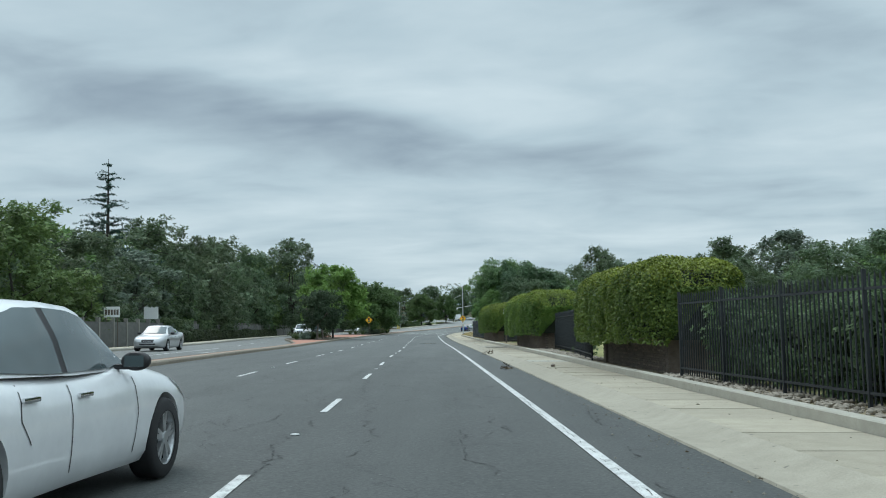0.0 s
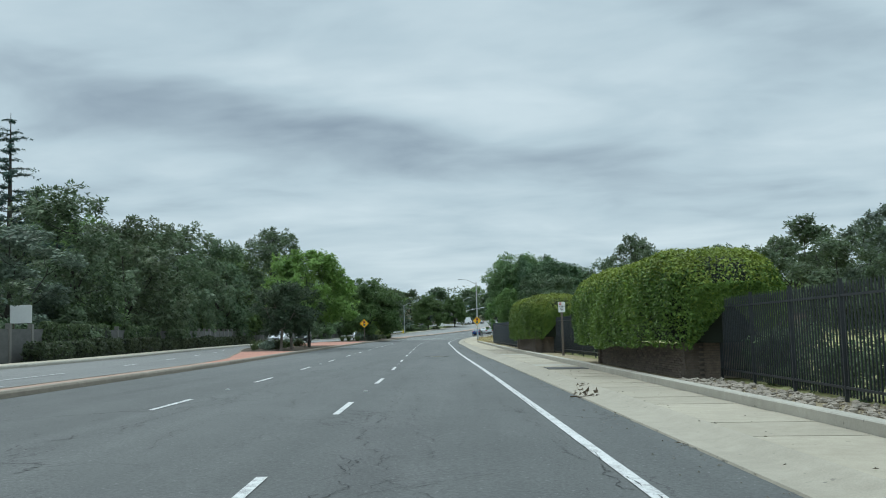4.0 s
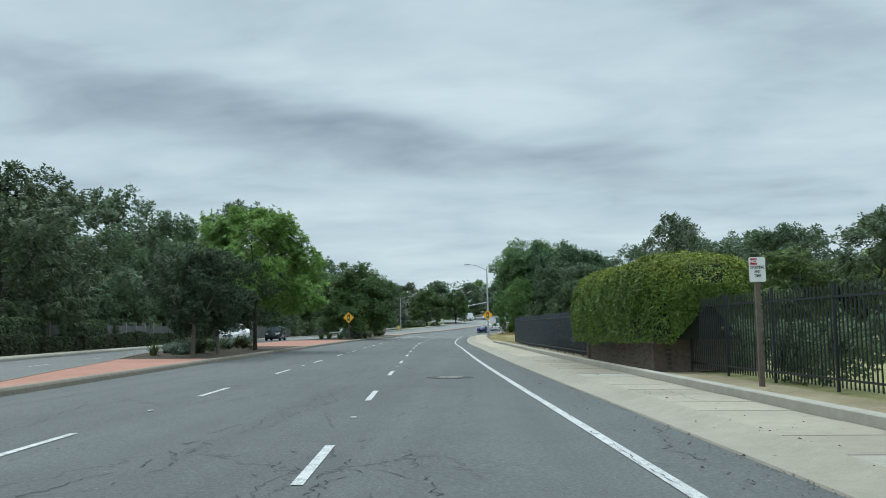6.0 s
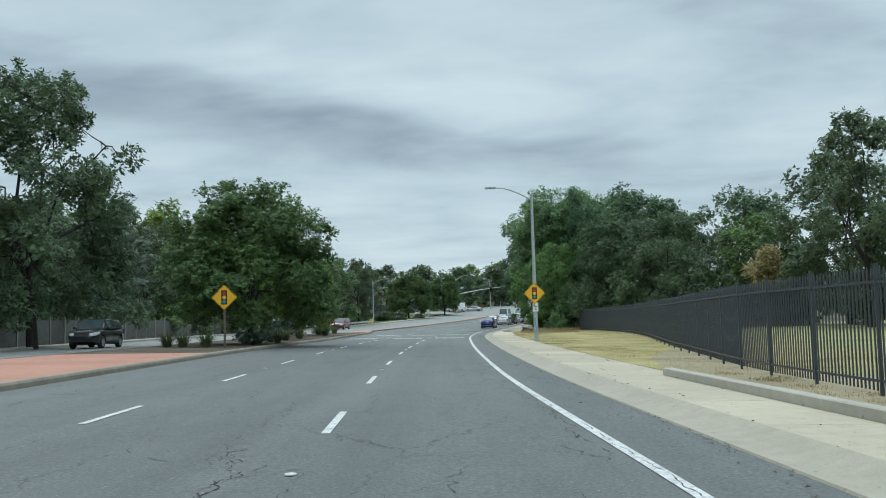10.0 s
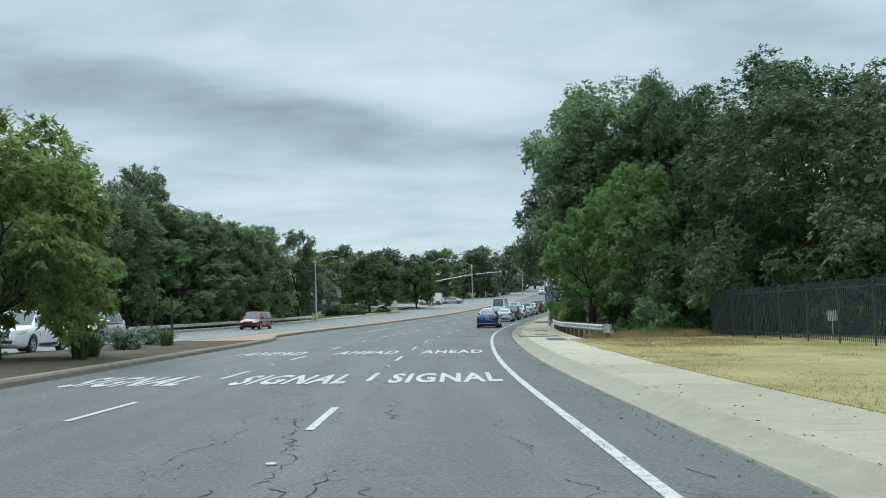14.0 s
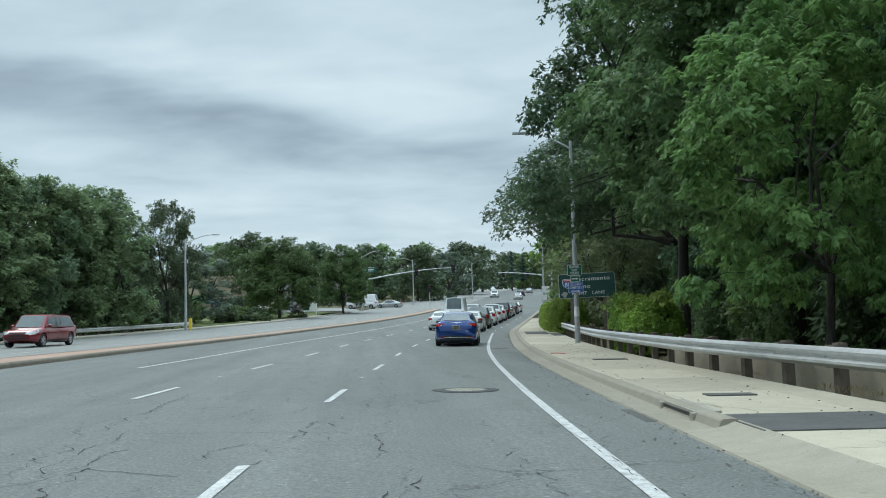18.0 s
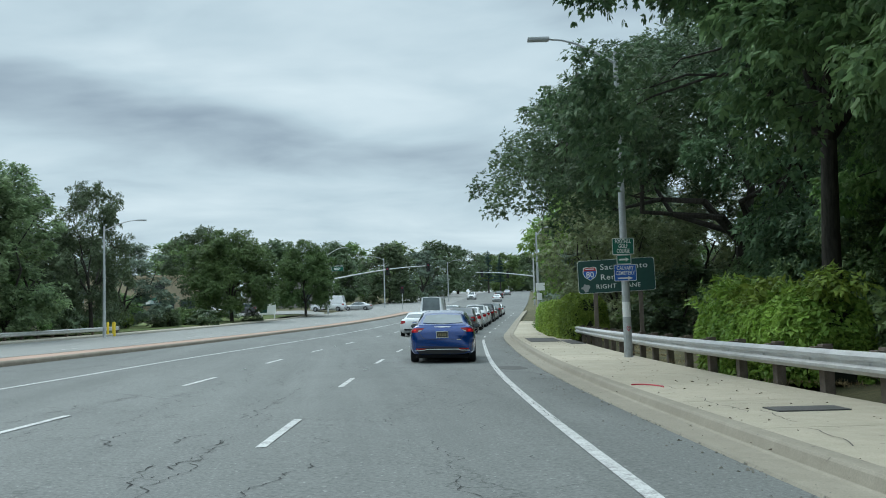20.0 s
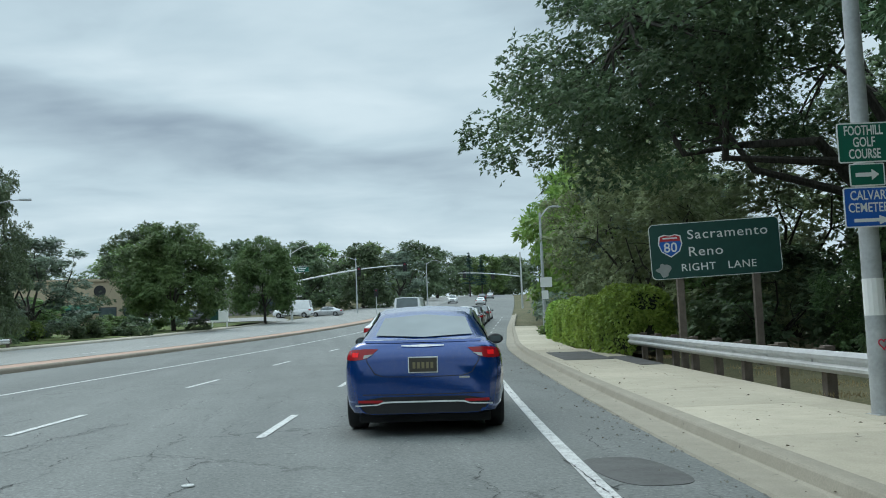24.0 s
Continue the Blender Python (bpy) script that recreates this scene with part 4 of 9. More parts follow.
PROTO = {
    "oak_a": proto_tree(11, "oak", h=12, spread=5.2, trunk_h=2.4, leaves=24000, size=0.22, long=1.35, fan=6),
    "oak_b": proto_tree(12, "oak", h=12, spread=4.4, trunk_h=3.4, leaves=20000, size=0.205, lobes=30, fat=0.27, rag=0.3, long=1.35, fan=6),
    "oak_c": proto_tree(13, "leaf_mid", h=12, spread=4.8, trunk_h=2.0, leaves=24000, size=0.215, lobes=36, long=1.35, fan=6),
    "olive_a": proto_tree(14, "leaf_olive", h=12, spread=4.0, trunk_h=2.2, leaves=22000, size=0.185, lobes=34, fat=0.26, rag=0.3, long=1.4, fan=6),
    "light_a": proto_tree(15, "leaf_light", h=9, spread=4.0, trunk_h=2.9, leaves=66000, size=0.13, lobes=46, fat=0.25, rag=0.2, low=0.22, fan=7, trunk_r=0.11),
    "round_a": proto_tree(116, "leaf_round", h=8.5, spread=4.3, trunk_h=1.7, leaves=112000, size=0.122, lobes=66, fat=0.27, flat=2.6, rag=0.09, low=0.12, fan=7, shell=0.5, long=1.35),
    "plum_a": proto_tree(17, "leaf_dark", "bark_pale", h=7, spread=3.0, trunk_h=2.4, leaves=34000, size=0.11, lobes=34, fat=0.28, low=0.2),
    "bush_a": proto_tree(43, "hedge", h=2.2, spread=1.6, trunk_h=0.2, leaves=16000, size=0.095, lobes=24, fat=0.30, rag=0.15, trunk_r=0.03, mid=0.35),
    "airy_a": proto_tree(41, "oak", h=12, spread=4.4, trunk_h=3.0, leaves=44000, size=0.15, lobes=44, fat=0.26, rag=0.18, long=1.35),
    "shrub_a": proto_tree(18, "leaf_mid", h=5, spread=2.6, trunk_h=0.4, leaves=7000, size=0.2, lobes=22),
    "shrub_b": proto_tree(28, "oak", h=5, spread=2.8, trunk_h=0.4, leaves=7000, size=0.2, lobes=22),
    "tall_a": proto_tree(19, "leaf_tall", h=14, spread=3.4, trunk_h=1.2, leaves=32000, size=0.19, lobes=40, mid=0.35, fat=0.34, rag=0.3, long=1.35, fan=6),
    "far_a": proto_tree(31, "oak", h=12, spread=5.2, trunk_h=1.8, leaves=9000, size=0.40),
    "far_c": proto_tree(32, "leaf_mid", h=12, spread=4.8, trunk_h=1.6, leaves=9000, size=0.38),
    "far_l": proto_tree(35, "leaf_light", h=12, spread=4.6, trunk_h=1.6, leaves=9000, size=0.36),
    "under_a": proto_tree(33, "leaf_near", h=5, spread=3.2, trunk_h=0.4, leaves=32000, size=0.115, lobes=30, mid=0.3, trunk_r=0.06),
    "near_a": proto_tree(20, "leaf_near", h=16, spread=6.2, trunk_h=3.4, leaves=190000, size=0.095, lobes=90, fat=0.24, droop=0.3, low=0.24, mid=0.5, flat=3.0, rag=0.16, trunk_r=0.2, shell=0.45, corners=4, long=1.8, fan=7),
    "near_b": proto_tree(21, "leaf_liveoak", h=14, spread=5.4, trunk_h=2.2, leaves=62000, size=0.15, lobes=54, fat=0.26, mid=0.4, trunk_r=0.2, shell=0.45, fan=6),
    "near_d": proto_tree(24, "leaf_liveoak", h=14, spread=5.0, trunk_h=4.4, leaves=92000, size=0.095, lobes=44, fat=0.27, mid=0.45, low=0.22, trunk_r=0.2, shell=0.45, fan=7, corners=4),
    "near_c": proto_tree(22, "leaf_walnut", h=13, spread=4.2, trunk_h=3.4, leaves=52000, size=0.105, lobes=44, fat=0.25, droop=0.6, low=0.12, trunk_r=0.14, shell=0.4, corners=4, long=2.3, fan=11),
    "light_b": proto_tree(25, "leaf_pale", h=7, spread=3.6, trunk_h=1.5, leaves=52000, size=0.115, lobes=46, fat=0.25, rag=0.2, low=0.06, fan=8, trunk_r=0.09, long=1.8, shell=0.45),
    "pale_a": proto_tree(36, "leaf_sage", h=12, spread=4.4, trunk_h=1.4, leaves=26000, size=0.17, lobes=42, fan=7, long=1.6, rag=0.25),
    "live_oak": proto_tree(23, "leaf_liveoak", h=15, spread=10.5, trunk_h=4.8, leaves=235000, size=0.115, lobes=120, fat=0.165, low=0.44, mid=0.48, flat=1.8, trunk_r=0.36, rag=0.12, lean=-0.8, mains=6, shell=0.35, fan=6),
}
KINDS = {
    "oak_a": ("broad dark-green oak tree with a dense crown", "tree"),
    "oak_b": ("dark-green oak tree with an open ragged crown", "tree"),
    "oak_c": ("mid-green broadleaf tree with a full crown", "tree"),
    "olive_a": ("dull olive-green tree with a loose crown", "tree"),
    "light_a": ("light yellow-green street tree in full leaf", "tree"),
    "light_b": ("pale yellow-green feathery street tree leafy down low", "tree"),
    "pale_a": ("pale grey-olive feathery tree leafy to the ground", "tree"),
    "round_a": ("round-headed green street tree with low branches", "tree"),
    "plum_a": ("small dark-leaved street tree with a slim pale trunk", "tree"),
    "bush_a": ("rough-clipped bright green leafy bush beside the footway", "shrub"),
    "airy_a": ("tall oak with an airy see-through crown", "tree"),
    "shrub_a": ("tall leafy green shrub branching from the ground", "shrub"),
    "shrub_b": ("dark-green undergrowth shrub under the trees", "shrub"),
    "tall_a": ("tall narrow green tree leafy to the ground", "tree"),
    "far_a": ("distant dark-green oak tree on the rising ground", "tree"),
    "far_c": ("distant mid-green broadleaf tree on the rising ground", "tree"),
    "far_l": ("pale yellow-green tree standing among darker woods", "tree"),
    "under_a": ("dense green undergrowth shrub behind the guard rail", "shrub"),
    "near_a": ("tall drooping broadleaf tree overhanging the footway", "tree"),
    "near_b": ("dense dark-green tree leafy down to the rail", "tree"),
    "near_d": ("tall green tree with a high crown over the footway", "tree"),
    "near_c": ("light-green drooping tree among darker ones", "tree"),
    "live_oak": ("spreading dark live oak with long bare limbs", "tree"),
}


def tree(kind, x, y, h, r=None, turn=0.0, label="", group="", z=None):
    t, c, h0, r0 = PROTO[kind]
    lab, cat = KINDS[kind]
    k = h / h0
    kr = (r / r0) if r else k
    root = thing(cat if cat == "shrub" else "tree", label or lab, cat, group, pose(x, y, (ground_z(x, y) if z is None else z), 0, 0, turn) @ Matrix.Diagonal((kr, kr, k, 1)))
    part("trunk", t, None, root)
    part("crown", c, None, root)
    return root


def conifer(x, y, h, r, seed, label):
    """A cedar: uneven whorls of long boughs with hanging sprays and sky between them."""
    rng = np.random.default_rng(seed)
    bm = tube([(0, 0, -0.2), (0, 0, h * 0.5), (0, 0, h)], [0.02 * h, 0.012 * h, 0.02], 8)
    cs, rs = [], []
    z = h * 0.3
    while z < h * 0.985:
        reach = r * (1 - z / h) + 0.15
        n = int(rng.integers(4, 6))
        for k in range(n):
            a = 2 * math.pi * (k + rng.random() * 0.8) / n
            ln = reach * rng.uniform(0.5, 1.12)
            zz = z + rng.normal() * 0.10
            up = ln * rng.uniform(0.05, 0.22)
            side = Vector((-math.sin(a), math.cos(a), 0)) * ln * rng.normal() * 0.08
            for q in (0.2, 0.36, 0.52, 0.68, 0.84, 1.0):
                # boughs rise, then nod at the tip
                c = Vector((math.cos(a) * ln * q, math.sin(a) * ln * q, zz + up * math.sin(q * 2.6))) + side * q * q
                cs.append(c)
                rs.append(0.075 * ln * (1.25 - q) + 0.08)
            limb(bm, (0, 0, zz), cs[-3], 0.045, 0.015, rng, 4, 0.04)
        z += h * rng.uniform(0.030, 0.058)
    root = thing("tree", label, "tree", m=pose(x, y, ground_z(x, y)))
    part("trunk", bm, M["bark"], root)
    part("crown", leaf_cloud("crown", cs, rs, 36000, 0.085, seed, 0.1, 0.42, 0.6, 2.2), M["needle"], root)


def hedge_block(name, label, y0, y1, x0f, x1f, z0, z1, leaves, size, mat, seed, round_=0.9, sag=0.25, category="hedge", group="", zbase=None):
    """A clipped hedge: a near-black body as inner shade, and a skin of leaves over its rounded form."""
    rng = np.random.default_rng(seed)
    root = thing(name, label, category, group)
    L = y1 - y0
    nu, nv = 36, 28

    def surf(u, v):
        # u along the length 0..1, v round the section 0..1 from the road foot over the top
        y = y0 + L * u
        xa, xb = x0f(y), x1f(y)
        e = min(u, 1 - u) * L
        en = min(1, math.sqrt(max(0, 1 - max(0, 1 - e / round_) ** 2)) + 0.02)
        hz = (z1 - z0) * (0.62 + 0.38 * en)
        wx = (xb - xa) * 0.5 * (0.55 + 0.45 * en)
        cx = (xa + xb) * 0.5
        a = math.pi * (1 - v)
        ca, sa = math.cos(a), math.sin(a)
        px = math.copysign(abs(ca) ** 0.50, ca)
        pz = abs(sa) ** 0.62
        zz = zb(cx, y) + z0 + hz * pz
        bulge = 0.10 * math.sin(u * 9 + v * 3) + 0.07 * math.sin(u * 23 + v * 11)
        return Vector((cx + wx * px * (1 - 0.06 * (1 - pz)) + bulge * 0.5, y, zz + bulge * 0.5))

    g = [[surf(i / nu, j / nv) for j in range(nv + 1)] for i in range(nu + 1)]
    vs, fs = strip(g)
    n = nv + 1
    fs.append(tuple(range(n)))
    fs.append(tuple(nu * n + k for k in range(n))[::-1])
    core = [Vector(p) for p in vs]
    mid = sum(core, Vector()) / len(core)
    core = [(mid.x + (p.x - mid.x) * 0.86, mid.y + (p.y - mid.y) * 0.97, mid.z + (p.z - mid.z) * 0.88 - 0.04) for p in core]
    # near-black fill: the shade between the leaves is put in its colour
    part("body", raw("body", core, fs), M["hedge_shade"], root)
    # skin of leaves
    u, v = rng.random(leaves), rng.random(leaves)
    G = np.array([[list(p) for p in row] for row in g])
    iu, jv = u * nu, v * nv
    i0, j0 = np.minimum(iu.astype(int), nu - 1), np.minimum(jv.astype(int), nv - 1)
    fu, fv = (iu - i0)[:, None], (jv - j0)[:, None]
    p = G[i0, j0] * (1 - fu) * (1 - fv) + G[i0 + 1, j0] * fu * (1 - fv) + G[i0, j0 + 1] * (1 - fu) * fv + G[i0 + 1, j0 + 1] * fu * fv
    du, dv = G[i0 + 1, j0] - G[i0, j0], G[i0, j0 + 1] - G[i0, j0]
    nr = np.cross(dv, du)
    nr /= np.linalg.norm(nr, axis=1)[:, None] + 1e-9
    # the ends
    k = int(leaves * (x1f(y0) - x0f(y0)) / (L + 3) * 0.6)
    ends = []
    for row, s in ((G[0], -1), (G[-1], 1)):
        jj = rng.integers(0, nv, k)
        c = row.mean(0)
        w = rng.random(k)[:, None]
        q = c + (row[jj] * (1 - w) + row[jj + 1] * w - c) * np.sqrt(rng.random(k))[:, None]
        ends.append((q, np.tile([0, s, 0.15], (k, 1))))
    p = np.concatenate([p] + [e[0] for e in ends])
    nr = np.concatenate([nr] + [e[1] for e in ends])
    m = len(p)
    p = p + nr * (0.03 - 0.16 * rng.random(m) ** 1.6 + rng.normal(size=m) * 0.02)[:, None]
    swell = np.sin(5.3 * p[:, 1] + 2.1 * p[:, 2]) + np.sin(7.1 * p[:, 2] - 3.3 * p[:, 1] + 4.0 * p[:, 0]) + np.sin(11.0 * p[:, 1] - 6.0 * p[:, 2])
    p = p + nr * (0.022 * swell)[:, None]
    nn = nr * 0.6 + rng.normal(size=(m, 3)) * 0.6 + np.array([0, 0, 0.45])
    nn /= np.linalg.norm(nn, axis=1)[:, None]
    a = rng.normal(size=(m, 3)) * 0.6 + nr * 0.5 - np.array([0, 0, 0.55])
    a -= nn * (a * nn).sum(1)[:, None]
    a /= np.linalg.norm(a, axis=1)[:, None]
    b = np.cross(nn, a)
    s = size * (0.55 + 0.9 * rng.random(m))[:, None]
    V = np.stack([p - a * s * 0.5, p - a * s * 0.05 + b * s * 0.34 + nn * s * 0.08, p + a * s * 0.72, p - a * s * 0.1 - b * s * 0.34 + nn * s * 0.08], 1)
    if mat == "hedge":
        # paler young growth where leaves face up; its colour also carries the sky-lit top
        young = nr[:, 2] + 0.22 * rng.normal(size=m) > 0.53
        part("young_growth", leaf_mesh("young_growth", V[young]), M["hedge_lit_top"], root, "yellow-green young leaves on top, brightened in colour as if sky-lit", kind="stuff")
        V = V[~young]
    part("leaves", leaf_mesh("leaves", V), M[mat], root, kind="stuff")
    return root


# the three tall clipped hedges over brick walls
HEDGES = [(21.4, 32.0), (46.6, 60.0), (73.2, 85.6)]
for i, (a, b) in enumerate(HEDGES):
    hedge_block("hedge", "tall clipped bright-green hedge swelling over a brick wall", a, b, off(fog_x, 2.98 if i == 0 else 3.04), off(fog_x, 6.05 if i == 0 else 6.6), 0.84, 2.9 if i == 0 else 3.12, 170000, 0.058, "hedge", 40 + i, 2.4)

# left-hand background woods, row behind row: kind, x, y, height, half-width
WOODS = [
    ("oak_b", -29, 30, 10, 4.5), ("oak_a", -30, 40, 9, 4.6), ("oak_a", -37, 50, 10.14, 6), ("oak_c", -28, 57, 9.5, 4.4), ("oak_b", -35, 68, 10.14, 5), ("oak_a", -29.5, 72, 9, 4.6),
    ("oak_c", -38, 82, 10.53, 6), ("olive_a", -30, 84, 8.8, 4.5), ("oak_a", -32, 95, 12.5, 5.5), ("oak_b", -40, 104, 10.92, 6), ("oak_a", -32, 109, 12, 5.5), ("oak_c", -43, 120, 14, 6.5),
    ("oak_a", -35, 123, 12.5, 6), ("oak_a", -34.5, 149, 14, 5.5), ("oak_c", -36, 161, 14, 6), ("oak_b", -44, 136, 14, 6), ("oak_a", -36, 137, 14.3, 5.8), ("olive_a", -42, 150, 12, 5.5), ("oak_a", -38, 153, 11, 5.5),
    ("oak_a", -43, 166, 11, 5.5), ("oak_b", -37.5, 176, 11, 5), ("olive_a", -38, 187, 10.5, 5), ("oak_a", -44, 192, 12, 6), ("olive_a", -38, 200, 11, 5),
    ("oak_a", -39, 213, 12.5, 5), ("oak_b", -45, 222, 14, 6), ("oak_c", -37, 226, 12, 5), ("tall_a", -35, 237, 12.5, 4), ("oak_c", -41, 245, 14, 6), ("tall_a", -33, 246, 13, 4),
    ("tall_a", -31.5, 254, 13, 4), ("airy_a", -34.5, 256, 17, 5.2), ("airy_a", -22.8, 291, 12.6, 3.4), ("olive_a", -38, 258, 14, 5), ("tall_a", -29.5, 262, 13, 4), ("tall_a", -27.5, 270, 12.5, 3.8), ("oak_c", -33, 275, 13, 5), ("tall_a", -25.5, 278, 12.5, 3.8), ("oak_a", -28, 290, 12, 4.6), ("oak_c", -35, 296, 11, 5),
]
# paler, taller row behind and a denser screen before the junction
WOODS += [
    ("far_l", -47, 246, 19, 6), ("far_l", -44, 262, 18, 5.5), ("far_l", -40, 276, 16, 5), ("far_c", -52, 232, 19, 6), ("far_a", -50, 212, 16, 6), ("far_l", -54, 196, 16, 6),
    ("tall_a", -34, 229, 12, 4), ("tall_a", -35.5, 220, 12, 4), ("oak_a", -33.5, 242, 12, 4), ("tall_a", -30.5, 258, 12.5, 4), ("oak_a", -28.5, 266, 11.5, 4), ("tall_a", -26.6, 274, 12, 3.8), ("oak_c", -30, 283, 11, 4.4),
    ("far_a", -50, 66, 11.7, 7), ("far_a", -50, 92, 12.48, 7), ("far_c", -54, 116, 16, 7), ("far_a", -56, 140, 16, 7), ("far_a", -54, 164, 15, 7), ("far_c", -48, 180, 14, 6.5),
]
for i, (k, x, y, h, r) in enumerate(WOODS):
    tree(k, x, y, h, r, i * 47.0, group="woods west of the road")
tree("airy_a", -29.8, 164, 17, 6.2, 20, "very tall oak with an airy crown above the others")
conifer(-39, 102, 20.3, 12.0, 91, "tall dark cedar with open tiers rising above the oaks")
for i in range(22):
    y = 26 + i * 12.2
    x = opp_l(y) - 5.6 - 2.2 * ((i * 37) % 5) / 4
    tree("shrub_b" if i % 3 else "shrub_a", x, y, 3.4 + ((i * 13) % 5) * 0.45, 2.9, i * 50.0, group="undergrowth west of the road")

# street trees on the median
tree("plum_a", -14.1, 90.1, 4.9, 2.0, 30)
tree("plum_a", -14.25, 94.9, 5.1, 2.1, 170)
tree("light_a", -14.4, 103.2, 8.3, 3.7, 70, "yellow-green street tree with a tall loose crown")
tree("round_a", -15.4, 158, 8.5, 4.5, 10)
tree("light_b", -17.5, 185, 7.3, 3.5, 200)
tree("light_a", -17.6, 172.5, 7.6, 2.7, 100, "pale green street tree in the planting bed")

# right-hand woods behind the park fence
EAST = [
    ("oak_a", 34, 88, 8.4, 4.6), ("oak_b", 43, 96, 10.5, 5.6), ("oak_a", 31, 108, 8.4, 4.6), ("olive_a", 40, 116, 12.5, 5), ("oak_b", 36, 130, 13, 5.5), ("oak_a", 48, 140, 13, 6.5), ("oak_c", 28, 140, 8, 4.5),
    ("oak_a", 33, 158, 12, 5.5), ("oak_b", 25.5, 176, 16, 5), ("oak_a", 36, 176, 13, 6), ("oak_c", 25, 198, 11.5, 5), ("oak_a", 30, 168, 11, 6), ("oak_a", 36, 163, 12, 6.5), ("oak_b", 41, 150, 12.5, 6.5), ("oak_b", 30, 190, 15, 6), ("oak_a", 15.0, 193, 11, 4.6), ("oak_a", 26, 203, 14, 6),
    ("near_b", 11.8, 200.5, 12, 5), ("near_b", 19, 211, 14, 5.4), ("near_a", 8.6, 222.0, 16.8, 7.0), ("near_c", 4.6, 212.6, 7.4, 2.5), ("near_c", 6.6, 208.4, 9.4, 2.9), ("near_d", 7.5, 228.5, 15.4, 4.8), ("near_b", 12.5, 220, 15, 5.4), ("near_b", 14.8, 208, 15.4, 6.2), ("near_b", 10.2, 216, 16.2, 3.4), ("near_a", 13.2, 227, 17, 5.8), ("near_c", 9.2, 218.5, 12.5, 4.0),
    ("oak_a", 20, 225, 15, 6), ("near_c", 13.8, 234, 11.5, 3.6), ("near_b", 14.5, 238, 14.5, 5.4), ("oak_a", 23, 242, 15, 6), 
    ("pale_a", 16.4, 272, 10.5, 4.2), ("olive_a", 20.5, 281, 11, 4.4), ("pale_a", 19.5, 263, 9.0, 4.2), ("oak_a", 27, 262, 14, 6), ("near_c", 22, 255, 10, 4.4), ("oak_c", 28, 292, 11, 4.6), ("olive_a", 33, 306, 11, 4.6), ("far_l", 19.8, 292, 13, 4.2), ("far_l", 22.6, 303, 14.5, 4.2), ("far_l", 25.6, 316, 16, 4.6), ("pale_a", 18.0, 283, 12, 4.0), ("pale_a", 16.6, 268, 9.5, 3.6), ("far_c", 32, 334, 13, 5), ("far_l", 37, 350, 13, 5), ("olive_a", 24, 286, 12, 4.5), ("oak_a", 41, 320, 11, 5.5),
]
# a loose belt of far trees closes the park
for i in range(30):
    y = 20 + i * 6.6
    EAST.append((("far_a", "far_c", "far_a", "far_l")[i % 4], 52 + (i * 37) % 23, y, 9 + (i * 29) % 5, 5.5 + (i * 17) % 3 * 0.6))
for i, (k, x, y, h, r) in enumerate(EAST):
    tree(k, x, y, h, r, i * 61.0 + 15, group="woods east of the road")
for i, (x, y, h, r) in enumerate(((14, 196, 3.6, 3), (20, 197, 4, 3.2), (26, 193, 4, 3.4), (31, 184, 4, 3.4), (36, 168, 4, 3.4), (9.5, 206, 4.2, 2.6), (8.3, 214, 4.5, 2.6), (11.5, 222, 4.5, 2.8), (13, 229.5, 4.2, 2.6), (15, 242, 4.5, 3), (17.5, 249, 4.5, 3), (15.5, 257, 4, 3), (18, 266, 4.5, 3), (22, 250, 5, 3.5), (17, 232, 5, 3.5), (24, 272, 5, 3.4), (22, 288, 4, 3), (28, 300, 4, 3))):
    tree("shrub_b" if i % 4 else "shrub_a", x, y, h, r, i * 70.0, group="undergrowth east of the road")
tree("live_oak", 16.8, 252.5, 15.0, 12.2, 0)
gold = thing("tree", "golden-leaved small tree behind the park fence", "tree", m=pose(22.6, 189, ground_z(22.6, 189)))
part("trunk", tube([(0, 0, -0.2), (0.1, 0, 3.0), (0, 0, 6.0)], [0.12, 0.09, 0.04], 7), M["bark"], gold)
part("crown", leaf_cloud("crown", [(0, 0, 5.6), (1.0, 0.2, 4.9), (-1.0, 0, 5.0), (0, -0.5, 6.5), (0.4, 0, 4.0), (-0.5, -0.3, 3.9)], [1.3, 1.1, 1.1, 0.9, 1.0, 1.0], 9000, 0.14, 77, 0.2), M["leaf_gold"], gold)

for i, (x, y, h, r) in enumerate(((8.0, 205.5, 5.0, 2.7), (11.5, 203.0, 4.6, 2.8), (8.2, 209.5, 5.2, 2.5), (9.0, 215, 5.5, 2.6), (9.9, 221, 5.5, 2.6), (12.8, 235.5, 4.6, 2.4), (15.2, 245, 4.6, 2.6), (17.4, 252, 4.2, 2.6))):
    tree("under_a", x, y, h, r, i * 77.0, group="undergrowth behind the guard rail")

